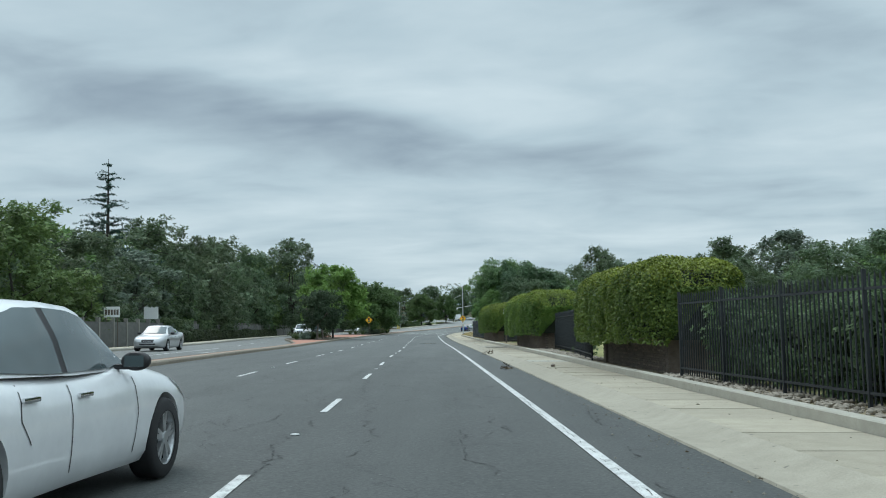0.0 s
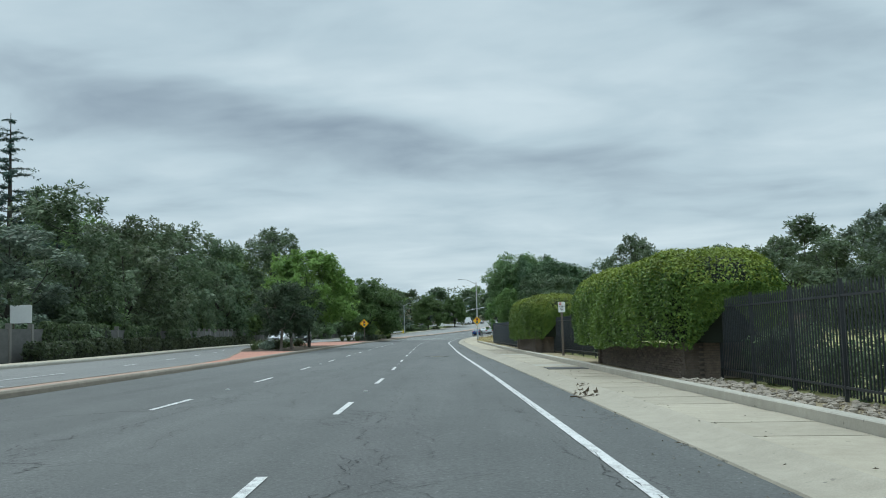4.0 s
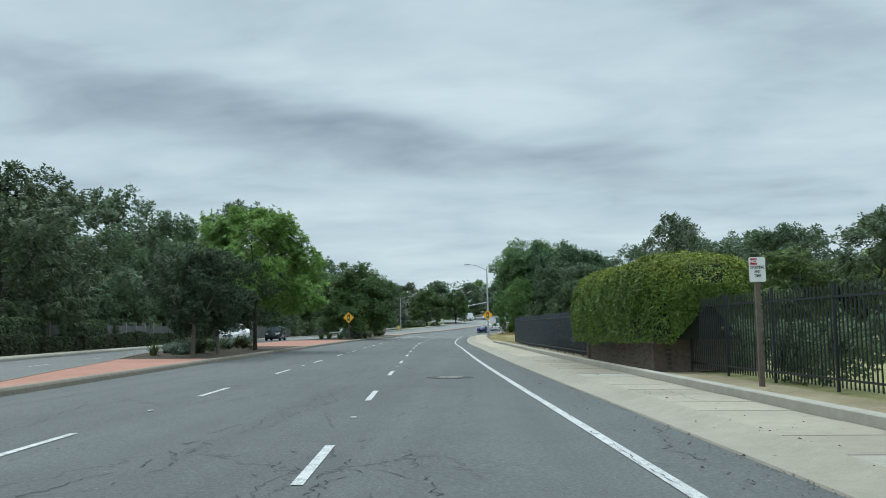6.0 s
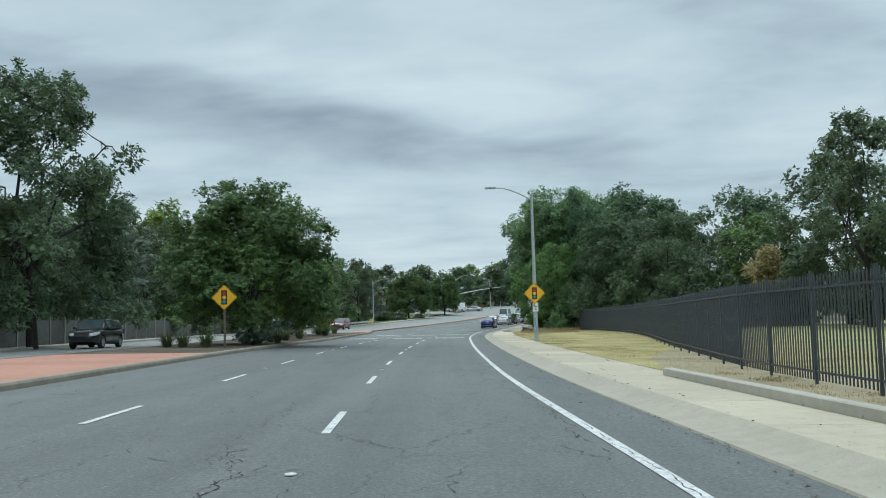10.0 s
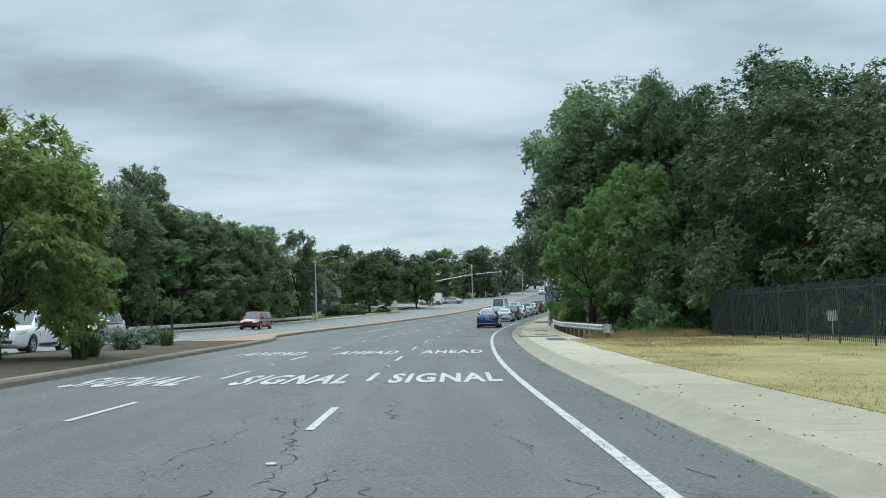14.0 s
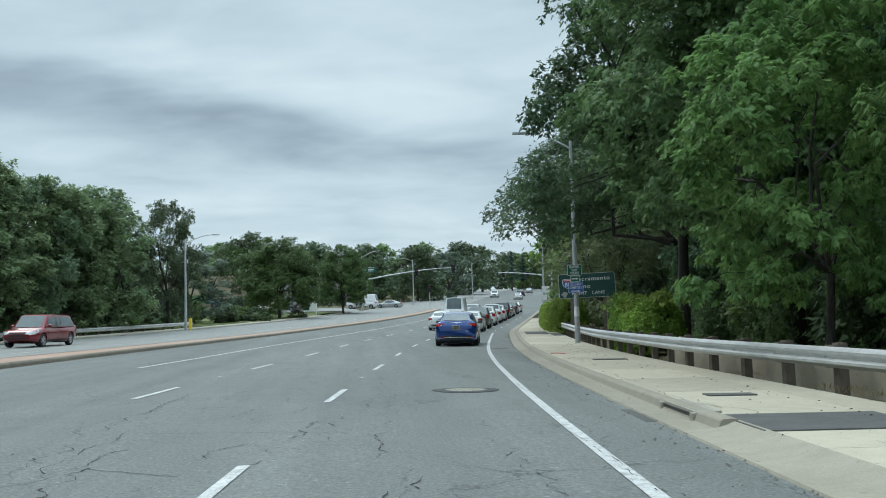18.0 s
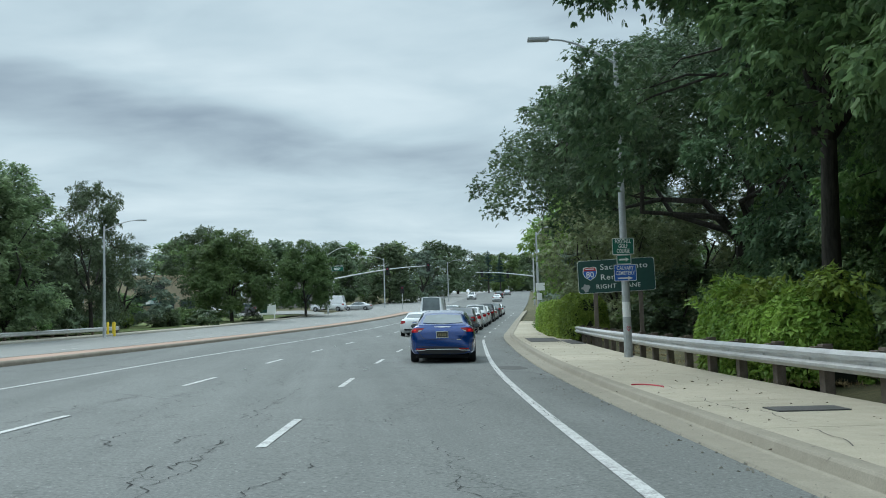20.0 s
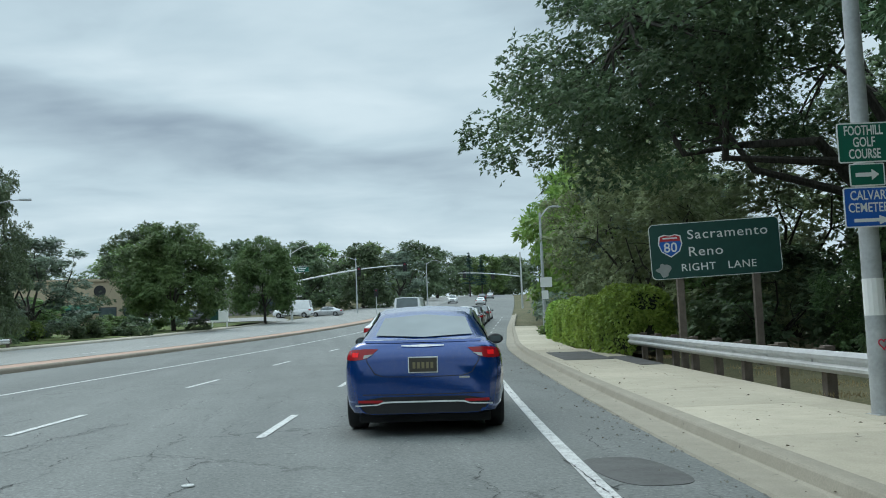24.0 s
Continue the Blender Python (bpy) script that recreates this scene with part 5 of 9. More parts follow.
# trees round the junction and far up the hill
FAR = [
    ("round_a", -14.4, 321, 10.2, 5.3), ("round_a", -6.4, 340, 10.0, 4.4), ("shrub_a", -24.5, 312, 3.6, 3.0), ("olive_a", -22.8, 304, 8.4, 4.4), ("shrub_b", -19.6, 306, 2.2, 2.2), ("shrub_b", -16.2, 309, 1.7, 1.9), ("shrub_a", -18.4, 312, 1.9, 2.0), ("shrub_b", -12.0, 322, 1.3, 1.5), ("olive_a", -34, 310, 10, 5), ("oak_b", -21, 345, 13, 5), ("far_c", -27, 372, 12, 6),
    ("far_a", -2, 392, 12, 6), ("far_a", 9, 402, 12, 6), ("far_c", 2, 425, 13, 6), ("olive_a", 17, 416, 11, 6), ("far_a", 24, 446, 14, 7), ("oak_b", 33, 474, 14, 7), ("far_c", 14, 450, 14, 7),
    ("far_c", 56, 524, 13, 7), ("far_a", 66, 545, 13, 8), ("far_c", 50, 396, 10, 5), ("far_a", 58, 420, 12, 6), ("far_c", 70, 460, 13, 7), ("far_a", 80, 510, 14, 8), ("oak_c", 47, 352, 11, 5), ("far_a", 52, 372, 12, 6),
    ("far_a", -14, 404, 13, 7), ("far_c", -32, 395, 13, 7), ("far_a", -46, 366, 13, 7), ("oak_c", -48, 334, 12, 6), ("far_a", 96, 610, 16, 9), ("far_c", 80, 600, 16, 9), ("far_a", 62, 600, 16, 9), ("far_c", 110, 612, 16, 9),
]
for i, (k, x, y, h, r) in enumerate(FAR):
    tree(k, x, y, h, r, i * 83.0, group="trees beyond the junction")
conifer(44, 486, 13, 3.2, 92, "distant tall conifer up the hill")
conifer(49, 494, 12, 3.0, 93, "distant pointed conifer up the hill")
# far wooded ridge: one mass of leaves behind everything
def far_woods():
    rng = np.random.default_rng(3)
    cs, rs = [], []
    for i in range(260):
        a = rng.uniform(-0.75, 0.80)
        d = rng.uniform(640, 760)
        x, y = d * math.sin(a), d * math.cos(a) * 0.8 + 60
        cs.append((x, y, rise(y) + rng.uniform(0, 9)))
        rs.append(rng.uniform(9, 15))
    for side in (-1, 1):
        for i in range(150):
            y = rng.uniform(-20, 420)
            l = rng.uniform(66, 100)
            x = path_x(y) + (l if side > 0 else -l)
            cs.append((x, y, rise(y) + rng.uniform(0.5, 6.5)))
            rs.append(rng.uniform(4.5, 7))
    ob = part("far_woods", leaf_cloud("far_woods", cs, rs, 70000, 1.1, 5, 0.5), M["oak"], None, "distant dark-green woodland behind the park and road", kind="stuff")
    ob["category"] = "woods"


far_woods()


def thicket(label, line, y0, y1, deep, count, leaves, size, top, mat, seed):
    """Tangled undergrowth along the foot of the woods."""
    rng = np.random.default_rng(seed)
    cs, rs = [], []
    for i in range(count):
        y = rng.uniform(y0, y1)
        x = line(y) + rng.uniform(0, deep)
        z = rng.uniform(0.1, 1.0) ** 0.8 * top
        cs.append((x, y, ground_z(x, y) + z * 0.8))
        rs.append(rng.uniform(0.5, 1.2))
    ob = part("undergrowth", leaf_cloud("undergrowth", cs, rs, leaves, size, seed + 1, 0.3), M[mat], None, label, kind="stuff")
    ob["category"] = "undergrowth"


thicket("dense dark undergrowth at the foot of the woods", off(opp_l, -9.5), 20, 296, 4.5, 700, 60000, 0.27, 2.6, "oak", 61)
thicket("green scrub below the trees beside the footway", off(fog_x, 4.6), 281, 345, 9.0, 420, 50000, 0.22, 2.8, "leaf_olive", 63)

# ---- fences, walls, rails ----
def frame_at(f, y):
    d = (f(y + 0.25) - f(y - 0.25)) / 0.5
    return -math.degrees(math.atan(d))


PICKET = raw("picket", [(a * 0.011, b * 0.011, z) for z in (0.06, 1.98) for a, b in ((-1, -1), (1, -1), (1, 1), (-1, 1))] + [(0, 0, 2.06)],
             [(0, 1, 5, 4), (1, 2, 6, 5), (2, 3, 7, 6), (3, 0, 4, 7), (4, 5, 8), (5, 6, 8), (6, 7, 8), (7, 4, 8), (3, 2, 1, 0)])
PICKET.materials.append(M["iron"])


def fence_run(f, y0, y1, dz=0.2, label="black iron picket fence with pointed pales", bay=2.45, tall=1.0, mat="iron"):
    root = thing("fence", label, "fence")
    pale = PICKET.copy()
    pale.materials.clear()
    pale.materials.append(M[mat])
    n = max(1, round((y1 - y0) / bay))
    ys = np.linspace(y0, y1, n + 1)
    post = None
    rail = None
    for i, y in enumerate(ys):
        x = f(y)
        up = tall(y) if callable(tall) else tall
        m = pose(x, y, zb(x, y) + dz, 0, 0, frame_at(f, y)) @ Matrix.Diagonal((1, 1, up, 1))
        if post is None:
            bm = box(0.05, 0.05, 2.10, (0, 0, 1.02), 0.006)
            box(0.06, 0.06, 0.025, (0, 0, 2.08), 0, bm)
            post = mesh_of("post", bm)
            post.materials.append(M[mat])
        part("post", post, None, root, m=m)
        if i == n:
            break
        yn = ys[i + 1]
        xn = f(yn)
        ln = math.hypot(xn - x, yn - y)
        ang = -math.degrees(math.atan2(xn - x, yn - y))
        dzz = math.degrees(math.atan2(zb(xn, yn) - zb(x, y), ln))
        base = pose(x, y, zb(x, y) + dz, 0, 0, ang) @ pose(0, 0, 0, dzz, 0, 0)
        for hz in (0.22, 1.80):
            if rail is None:
                rail = mesh_of("rail", box(0.032, 1.0, 0.038, (0, 0.5, 0)))
                rail.materials.append(M[mat])
            part("rail", rail, None, root, m=base @ Matrix.Translation((0, 0, hz * up)) @ Matrix.Diagonal((1, ln, 1, 1)))
        k = 18
        for j in range(1, k):
            part("picket", pale, None, root, m=base @ Matrix.Translation((0, ln * j / k, 0)) @ Matrix.Diagonal((1, 1, up, 1)))
    return root


fence_off = curve([(2, 4.25), (11, 4.1), (19.8, 3.72), (30.4, 3.6), (34, 3.9), (40, 4.35), (90, 4.35)])
fence_line = lambda y: fog_x(y) + fence_off(y)
fence_run(fence_line, 2.0, 20.2, tall=0.86)
fence_run(fence_line, 30.4, 47.0, tall=0.86)
fence_run(fence_line, 58.2, 74.0, tall=0.86)
park_tall = curve([(84, 0.85), (116, 0.87), (140, 0.92), (160, 0.97), (200, 0.98)])
fence_run(park_line, 84.0, 141.0, 0.18, "weathered grey-black iron picket fence of the park", tall=park_tall, mat="iron_grey")
fence_run(park_line, 141.06, 200, 0.16, "weathered grey-black iron picket fence curving away over the lawn", tall=park_tall, mat="iron_grey")


def brick_wall(y0, y1, h, label, back=3.95):
    """A brick garden wall with end pillars: courses of single bricks over a mortar core."""
    f = off(fog_x, back)
    root = thing("garden_wall", label, "wall")
    L = y1 - y0
    ym = (y0 + y1) / 2
    z = zb(f(ym), ym) + 0.15
    ang = frame_at(f, ym)
    root.matrix_basis = pose(f(ym), ym, z, 0, 0, ang)
    part("core", box(0.19, L - 0.02, h, (0.11, 0, h / 2)), M["mortar"], root)
    bw, bh, gap = 0.29, 0.048, 0.009
    me = mesh_of("brick", box(0.05, bw, bh, (0, 0, 0), 0.004))
    me.materials.append(M["brick"])
    rng = np.random.default_rng(int(y0))
    rows = int(h / (bh + gap))
    count = 0
    joined = bmesh.new()
    for r in range(rows):
        n = int(L / (bw + gap)) - 1
        for c in range(n):
            yy = -L / 2 + (c + 0.5 + 0.5 * (r % 2)) * (bw + gap) + 0.1
            m = Matrix.Translation((rng.normal() * 0.005, yy, (r + 0.5) * (bh + gap))) @ Matrix.Rotation(rng.normal() * 0.01, 4, "Z")
            if r % 2 == 0 and count < 300 or (r % 2 and count < 300 and r > rows // 2):
                part("brick", me, None, root, m=m)
                count += 1
            else:
                joined_box(joined, m, 0.05, bw, bh)
    part("brickwork", joined, M["brick"], root, kind="stuff")
    # the wall turns back from the road behind the tall pillar
    rear = part("return_wall", box(2.6, 0.2, 1.42, (1.5, -L / 2 - 0.12, 0.71)), M["mortar"], root)
    bb = bmesh.new()
    for r in range(int(1.42 / (bh + gap))):
        for k in range(8):
            joined_box(bb, Matrix.Translation((0.40 + (k + 0.5 * (r % 2)) * (bw + gap), -L / 2 - 0.235, (r + 0.5) * (bh + gap))), bw, 0.04, bh)
    part("brickwork", bb, M["brick"], rear, kind="stuff")
    for s, hh in ((-1, 1.40), (1, h + 0.06)):
        bm = box(0.28, 0.36, hh, (0.10, s * (L / 2 + 0.16), hh / 2))
        pl = part("pillar", bm, M["mortar"], root)
        bb = bmesh.new()
        for r in range(int(hh / (bh + gap))):
            for k in range(4):
                a = k * math.pi / 2
                for q in (-0.5, 0.5):
                    mm = Matrix.Translation((0.10, s * (L / 2 + 0.16), (r + 0.5) * (bh + gap))) @ Matrix.Rotation(a + 0, 4, "Z") @ Matrix.Translation(((0.145 if k % 2 == 0 else 0.185) + rng.normal() * 0.004, q * (0.17 if k % 2 == 0 else 0.13) + (0.03 if r % 2 else -0.03), 0))
                    joined_box(bb, mm, 0.04, 0.155, bh)
        part("brickwork", bb, M["brick"], pl, kind="stuff")
    return root


def joined_box(bm, m, sx, sy, sz):
    vs = [bm.verts.new(m @ Vector((a * sx / 2, b * sy / 2, c * sz / 2))) for c in (-1, 1) for a, b in ((-1, -1), (1, -1), (1, 1), (-1, 1))]
    for q in ((3, 2, 1, 0), (4, 5, 6, 7), (0, 1, 5, 4), (1, 2, 6, 5), (2, 3, 7, 6), (3, 0, 4, 7)):
        bm.faces.new([vs[i] for i in q])


# guard rail: a pressed beam on timber blocks
def guard_rail(f, y0, y1, label, end_flare=True, dz=0.1, side=1):
    root = thing("guard_rail", label, "guard rail")
    prof = [(0.0, 0.0), (-0.03, 0.03), (-0.08, 0.06), (-0.08, 0.10), (-0.03, 0.135), (-0.03, 0.175), (-0.08, 0.21), (-0.08, 0.25), (-0.03, 0.28), (0.0, 0.31)]
    prof = [(a * side, b) for a, b in prof][::side]
    sec = [(a, 0.33 + b) for a, b in prof] + [(a + 0.006, 0.33 + b) for a, b in prof[::-1]]
    ob = extrude_along("beam", sec, f, y0, y1, M["galv"], 1.5, dz, root, kind="")
    smooth(ob.data, 30)
    post = mesh_of("post", box(0.15, 0.2, 1.0, (0.20 * side, 0, 0.19), 0.01))
    block = mesh_of("block", box(0.13, 0.2, 0.34, (0.07 * side, 0, 0.49), 0.008))
    bolt = mesh_of("bolt", box(0.02, 0.03, 0.03, (-0.045 * side, 0, 0.485), 0.004))
    for me, k in ((post, "woodpost"), (block, "woodpost"), (bolt, "galv")):
        me.materials.append(M[k])
    n = int((y1 - y0) / 1.9)
    for i in range(n + 1):
        y = y0 + 0.3 + i * 1.9
        m = pose(f(y), y, zb(f(y), y) + dz, 0, 0, frame_at(f, y))
        p = part("post", post, None, root, m=m)
        part("block", block, None, root, m=m)
        part("bolt", bolt, None, root, m=m)
    if end_flare:
        x = f(y0)
        bm = bmesh.new()
        pts = []
        for k in range(9):
            a = math.pi * k / 8
            pts.append((x + 0.16 - 0.2 * math.cos(a) , y0 - 0.28 * math.sin(a)))
        rows = [[(px, py, zb(px, py) + dz + zz) for zz in (0.28, 0.47, 0.66)] for px, py in pts]
        v, fc = strip(rows)
        part("end_shoe", raw("end_shoe", v, fc), M["galv"], root)
    return root


rail_line = curve([(199, 2.8), (205, 2.86), (211, 3.02), (216, 3.25), (220, 3.65), (224, 4.1), (228, 4.55), (232, 5.08), (236, 5.7), (239, 6.15), (244, 6.95), (248, 7.6), (253, 8.4), (262, 9.9)])
guard_rail(rail_line, 199.7, 252.4, "galvanised guard rail on timber posts beside the footway")
extrude_along("low_wall", [(0.0, -0.3), (0.0, 0.36), (0.02, 0.38), (0.16, 0.38), (0.18, 0.36), (0.18, -0.3)], off(rail_line, 0.52), 201, 220, M["old_concrete"], 1.5, 0.1, None, "low stained concrete wall behind the guard rail", category="wall")
left_rail = curve([(228, -31.2), (240, -30.4), (250, -28.8), (262, -26.6), (275, -23.4), (285, -21.0), (292, -19.2)])
guard_rail(left_rail, 239, 288.5, "grey guard rail beside the opposite carriageway", False, 0.05, -1)


# ---- poles and signs ----
def flat_text(word, size, mat, parent, m, bold=0.0, spacing=1.0, width=None):
    me = text_mesh(word, size, 0.001, spacing, bold)
    if width:
        xs = [v.co.x for v in me.vertices]
        k = width / (max(xs) - min(xs))
        for v in me.vertices:
            v.co.x *= k
    return part("lettering", me, M[mat], parent, m=m)


def rounded(w, h, r, t, seg=5):
    """A plate in the xz plane, its face to -y."""
    pts = []
    for cx, cz, a0 in ((w / 2 - r, h / 2 - r, 0), (-w / 2 + r, h / 2 - r, 90), (-w / 2 + r, -h / 2 + r, 180), (w / 2 - r, -h / 2 + r, 270)):
        for k in range(seg + 1):
            a = radians(a0 + 90 * k / seg)
            pts.append((cx + r * math.cos(a), cz + r * math.sin(a)))
    bm = bmesh.new()
    fr = [bm.verts.new((x, -t / 2, z)) for x, z in pts]
    bk = [bm.verts.new((x, t / 2, z)) for x, z in pts]
    bm.faces.new(fr), bm.faces.new(bk[::-1])
    n = len(pts)
    for i in range(n):
        bm.faces.new((fr[i], bk[i], bk[(i + 1) % n], fr[(i + 1) % n]))
    bmesh.ops.recalc_face_normals(bm, faces=bm.faces[:])
    return bm


FACE = pose(0, -0.0075, 0, 90, 0, 0)  # lettering onto a plate's face


def plate(name, parent, w, h, r, mat, rim, m, label=""):
    p = part(name, rounded(w, h, r, 0.006), M[rim], parent, label, m=m)
    part("face", rounded(w - 0.03, h - 0.03, max(0.005, r - 0.012), 0.004), M[mat], p, m=Matrix.Translation((0, -0.003, 0)))
    return p


def diamond_sign(x, y, z, yaw, on_pole, label, size=0.85):
    root = thing("warning_sign", label, "road sign", "signal-ahead warning signs", pose(x, y, 0, 0, 0, yaw))
    m = Matrix.Translation((0, 0, z)) @ Matrix.Rotation(radians(45), 4, "Y")
    p = part("panel", rounded(size, size, 0.04, 0.006), M["sign_yellow"], root, m=m)
    # thin black border
    w = size - 0.035
    bm = bmesh.new()
    for s in (-1, 1):
        box(w, 0.003, 0.014, (0, -0.004, s * (w / 2 - 0.007)), 0, bm)
        box(0.014, 0.003, w - 0.03, (s * (w / 2 - 0.007), -0.004, 0), 0, bm)
    part("border", bm, M["sign_black"], p)
    sg = part("signal_symbol", rounded(0.27, 0.66, 0.02, 0.004), M["sign_black"], root, m=Matrix.Translation((0, -0.006, z)))
    for dz, k in ((0.2, "lens_red"), (0, "lens_amber"), (-0.2, "lens_teal")):
        bm = bmesh.new()
        bmesh.ops.create_cone(bm, cap_ends=True, segments=24, radius1=0.088, radius2=0.088, depth=0.003, matrix=Matrix.Translation((0, -0.004, dz)) @ Matrix.Rotation(radians(90), 4, "X"))
        part("lens", bm, M[k], sg)
    if not on_pole:
        zg = zb(x, y) + 0.1
        part("post", box(0.09, 0.09, z + 0.3 - zg, (0, 0.06, (z + 0.3 + zg) / 2), 0.006), M["woodpost"], root)
    return root


diamond_sign(-15.3, 151.6, 2.60, 3, False, "yellow diamond signal-ahead sign on a wooden post in the bed")


def lamp_post(x, y, h, arm, yaw, label, tilt=(0, 0)):
    root = thing("street_lamp", label, "street lamp", "street lamps", pose(x, y, zb(x, y) + 0.08, tilt[0], tilt[1], 0))
    part("pole", tube([(0, 0, 0), (0, 0, h * 0.5), (0, 0, h)], [0.122, 0.095, 0.065], 14), M["polegrey"], root, soft=True)
    part("base_plate", box(0.27, 0.27, 0.05, (0, 0, 0.01), 0.01), M["galv"], root)
    a = radians(yaw)
    d = Vector((math.cos(a), math.sin(a), 0))
    pts = [d * (arm * s) + Vector((0, 0, h - 0.35 + 0.75 * math.sin(s * math.pi / 2))) for s in (0, 0.15, 0.35, 0.6, 0.8, 1.0)]
    part("arm", tube(pts, [0.045, 0.042, 0.038, 0.034, 0.03, 0.03], 8), M["polegrey"], root, soft=True)
    bm = box(0.62, 0.26, 0.10, (0.28, 0, 0), 0.04)
    part("lamp_head", bm, M["polegrey"], root, m=Matrix.Translation(pts[-1]) @ Matrix.Rotation(a, 4, "Z"))
    return root


LP1 = lamp_post(-0.1, 159.9, 8.2, 2.0, 178, "grey steel street lamp with a curved arm by the footway")
diamond_sign(-0.13, 159.72, 2.62, -1, True, "yellow diamond signal-ahead sign strapped to a lamp post")
LP2 = lamp_post(5.2, 235.2, 8.7, 1.9, 174, "grey steel street lamp with painted-over graffiti patches")


def no_stopping(x, y, z, yaw, own_post, group="no-stopping signs", w=0.305, h=0.46):
    root = thing("no_stopping_sign", "white no-stopping sign with red and grey lettering", "road sign", group, pose(x, y, 0, 0, 0, yaw))
    p = plate("panel", root, w, h, 0.03, "sign_white", "sign_white", Matrix.Translation((0, 0, z)))
    part("red_block", box(w * 0.42, 0.003, h * 0.26, (-w * 0.22, -0.007, h * 0.32)), M["sign_red"], p)
    flat_text("NO", 0.085, "sign_white", p, Matrix.Translation((-w * 0.22, -0.0025, h * 0.32)) @ FACE, 0.003)
    for i, s in enumerate(("STOPPING", "ANY", "TIME")):
        flat_text(s, 0.075, "sign_black", p, Matrix.Translation((0, 0.0005, h * (0.08 - 0.17 * i))) @ FACE, 0.002, width=w * 0.85 if i == 0 else w * 0.42)
    if own_post:
        zg = zb(x, y) + 0.12
        part("post", box(0.09, 0.09, z + h / 2 - zg, (0, 0.055, (z + h / 2 + zg) / 2), 0.006), M["woodpost"], root)
    return root


no_stopping(3.05, 67.9, 2.17, 2, True)
no_stopping(-0.1, 159.72, 1.85, -2, True and False)


def arrow(bm, w, h):
    box(w * 0.72, 0.003, h * 0.36, (-w * 0.13, 0, 0), 0, bm)
    a, b, c = [bm.verts.new(p) for p in ((w * 0.5, 0, 0), (w * 0.18, 0, h * 0.5), (w * 0.18, 0, -h * 0.5))]
    bm.faces.new((a, b, c))
    return bm


def pole_signs():
    x, y, yaw = 5.13, 235.05, -9
    z0 = 0.0
    a = thing("direction_sign", "green golf-course direction sign on a lamp post", "road sign", "", pose(x, y, 0, 0, 0, yaw))
    p = plate("panel", a, 0.60, 0.46, 0.03, "sign_green", "sign_white", Matrix.Translation((0, 0, 3.16)))
    for i, s in enumerate(("FOOTHILL", "GOLF", "COURSE")):
        flat_text(s, 0.155, "sign_white", p, Matrix.Translation((0, -0.0005, 0.135 - 0.135 * i)) @ FACE, 0.003, width=(0.44, 0.25, 0.36)[i])
    b = thing("arrow_sign", "small green arrow sign on a lamp post", "road sign", "", pose(x, y, 0, 0, 0, yaw))
    p = plate("panel", b, 0.40, 0.26, 0.02, "sign_green", "sign_white", Matrix.Translation((0.01, 0, 2.79)))
    part("arrow", arrow(bmesh.new(), 0.27, 0.13), M["sign_white"], p, m=Matrix.Translation((0, -0.007, 0)))
    c = thing("direction_sign", "blue cemetery direction sign with an arrow on a lamp post", "road sign", "", pose(x, y, 0, 0, 0, yaw))
    p = plate("panel", c, 0.62, 0.46, 0.03, "sign_blue", "sign_white", Matrix.Translation((0.03, 0, 2.42)))
    for i, s in enumerate(("CALVARY", "CEMETERY")):
        flat_text(s, 0.15, "sign_white", p, Matrix.Translation((0, -0.0005, 0.13 - 0.14 * i)) @ FACE, 0.002, width=(0.47, 0.53)[i])
    part("arrow", arrow(bmesh.new(), 0.42, 0.11), M["sign_white"], p, m=Matrix.Translation((0, -0.007, -0.15)))
    # graffiti patches on the pole
    for (z, h, mat) in ((1.35, 0.42, "sign_white"), (0.62, 0.66, "sign_white")):
        part("paint_patch", tube([(0, 0, z - h / 2), (0, 0, z + h / 2)], [0.1165, 0.1155], 14, cap=False), M[mat], LP2, "patch of white paint over graffiti")
    bm = bmesh.new()
    pts = []
    for k in range(25):
        t = 2 * math.pi * k / 24
        hx, hz = 0.055 * math.sin(t) ** 3, 0.052 * (0.8125 * math.cos(t) - 0.3125 * math.cos(2 * t) - 0.125 * math.cos(3 * t) - 0.0625 * math.cos(4 * t))
        ang = -math.pi / 2 + hx / 0.117
        pts.append((0.1185 * math.cos(ang) - 0.0, 0.1185 * math.sin(ang), 0.82 + 1.25 * hz))
    tube(pts, 0.009, 5, bm)
    part("heart", bm, M["graf_red"], LP2, "red sprayed heart outline")


pole_signs()


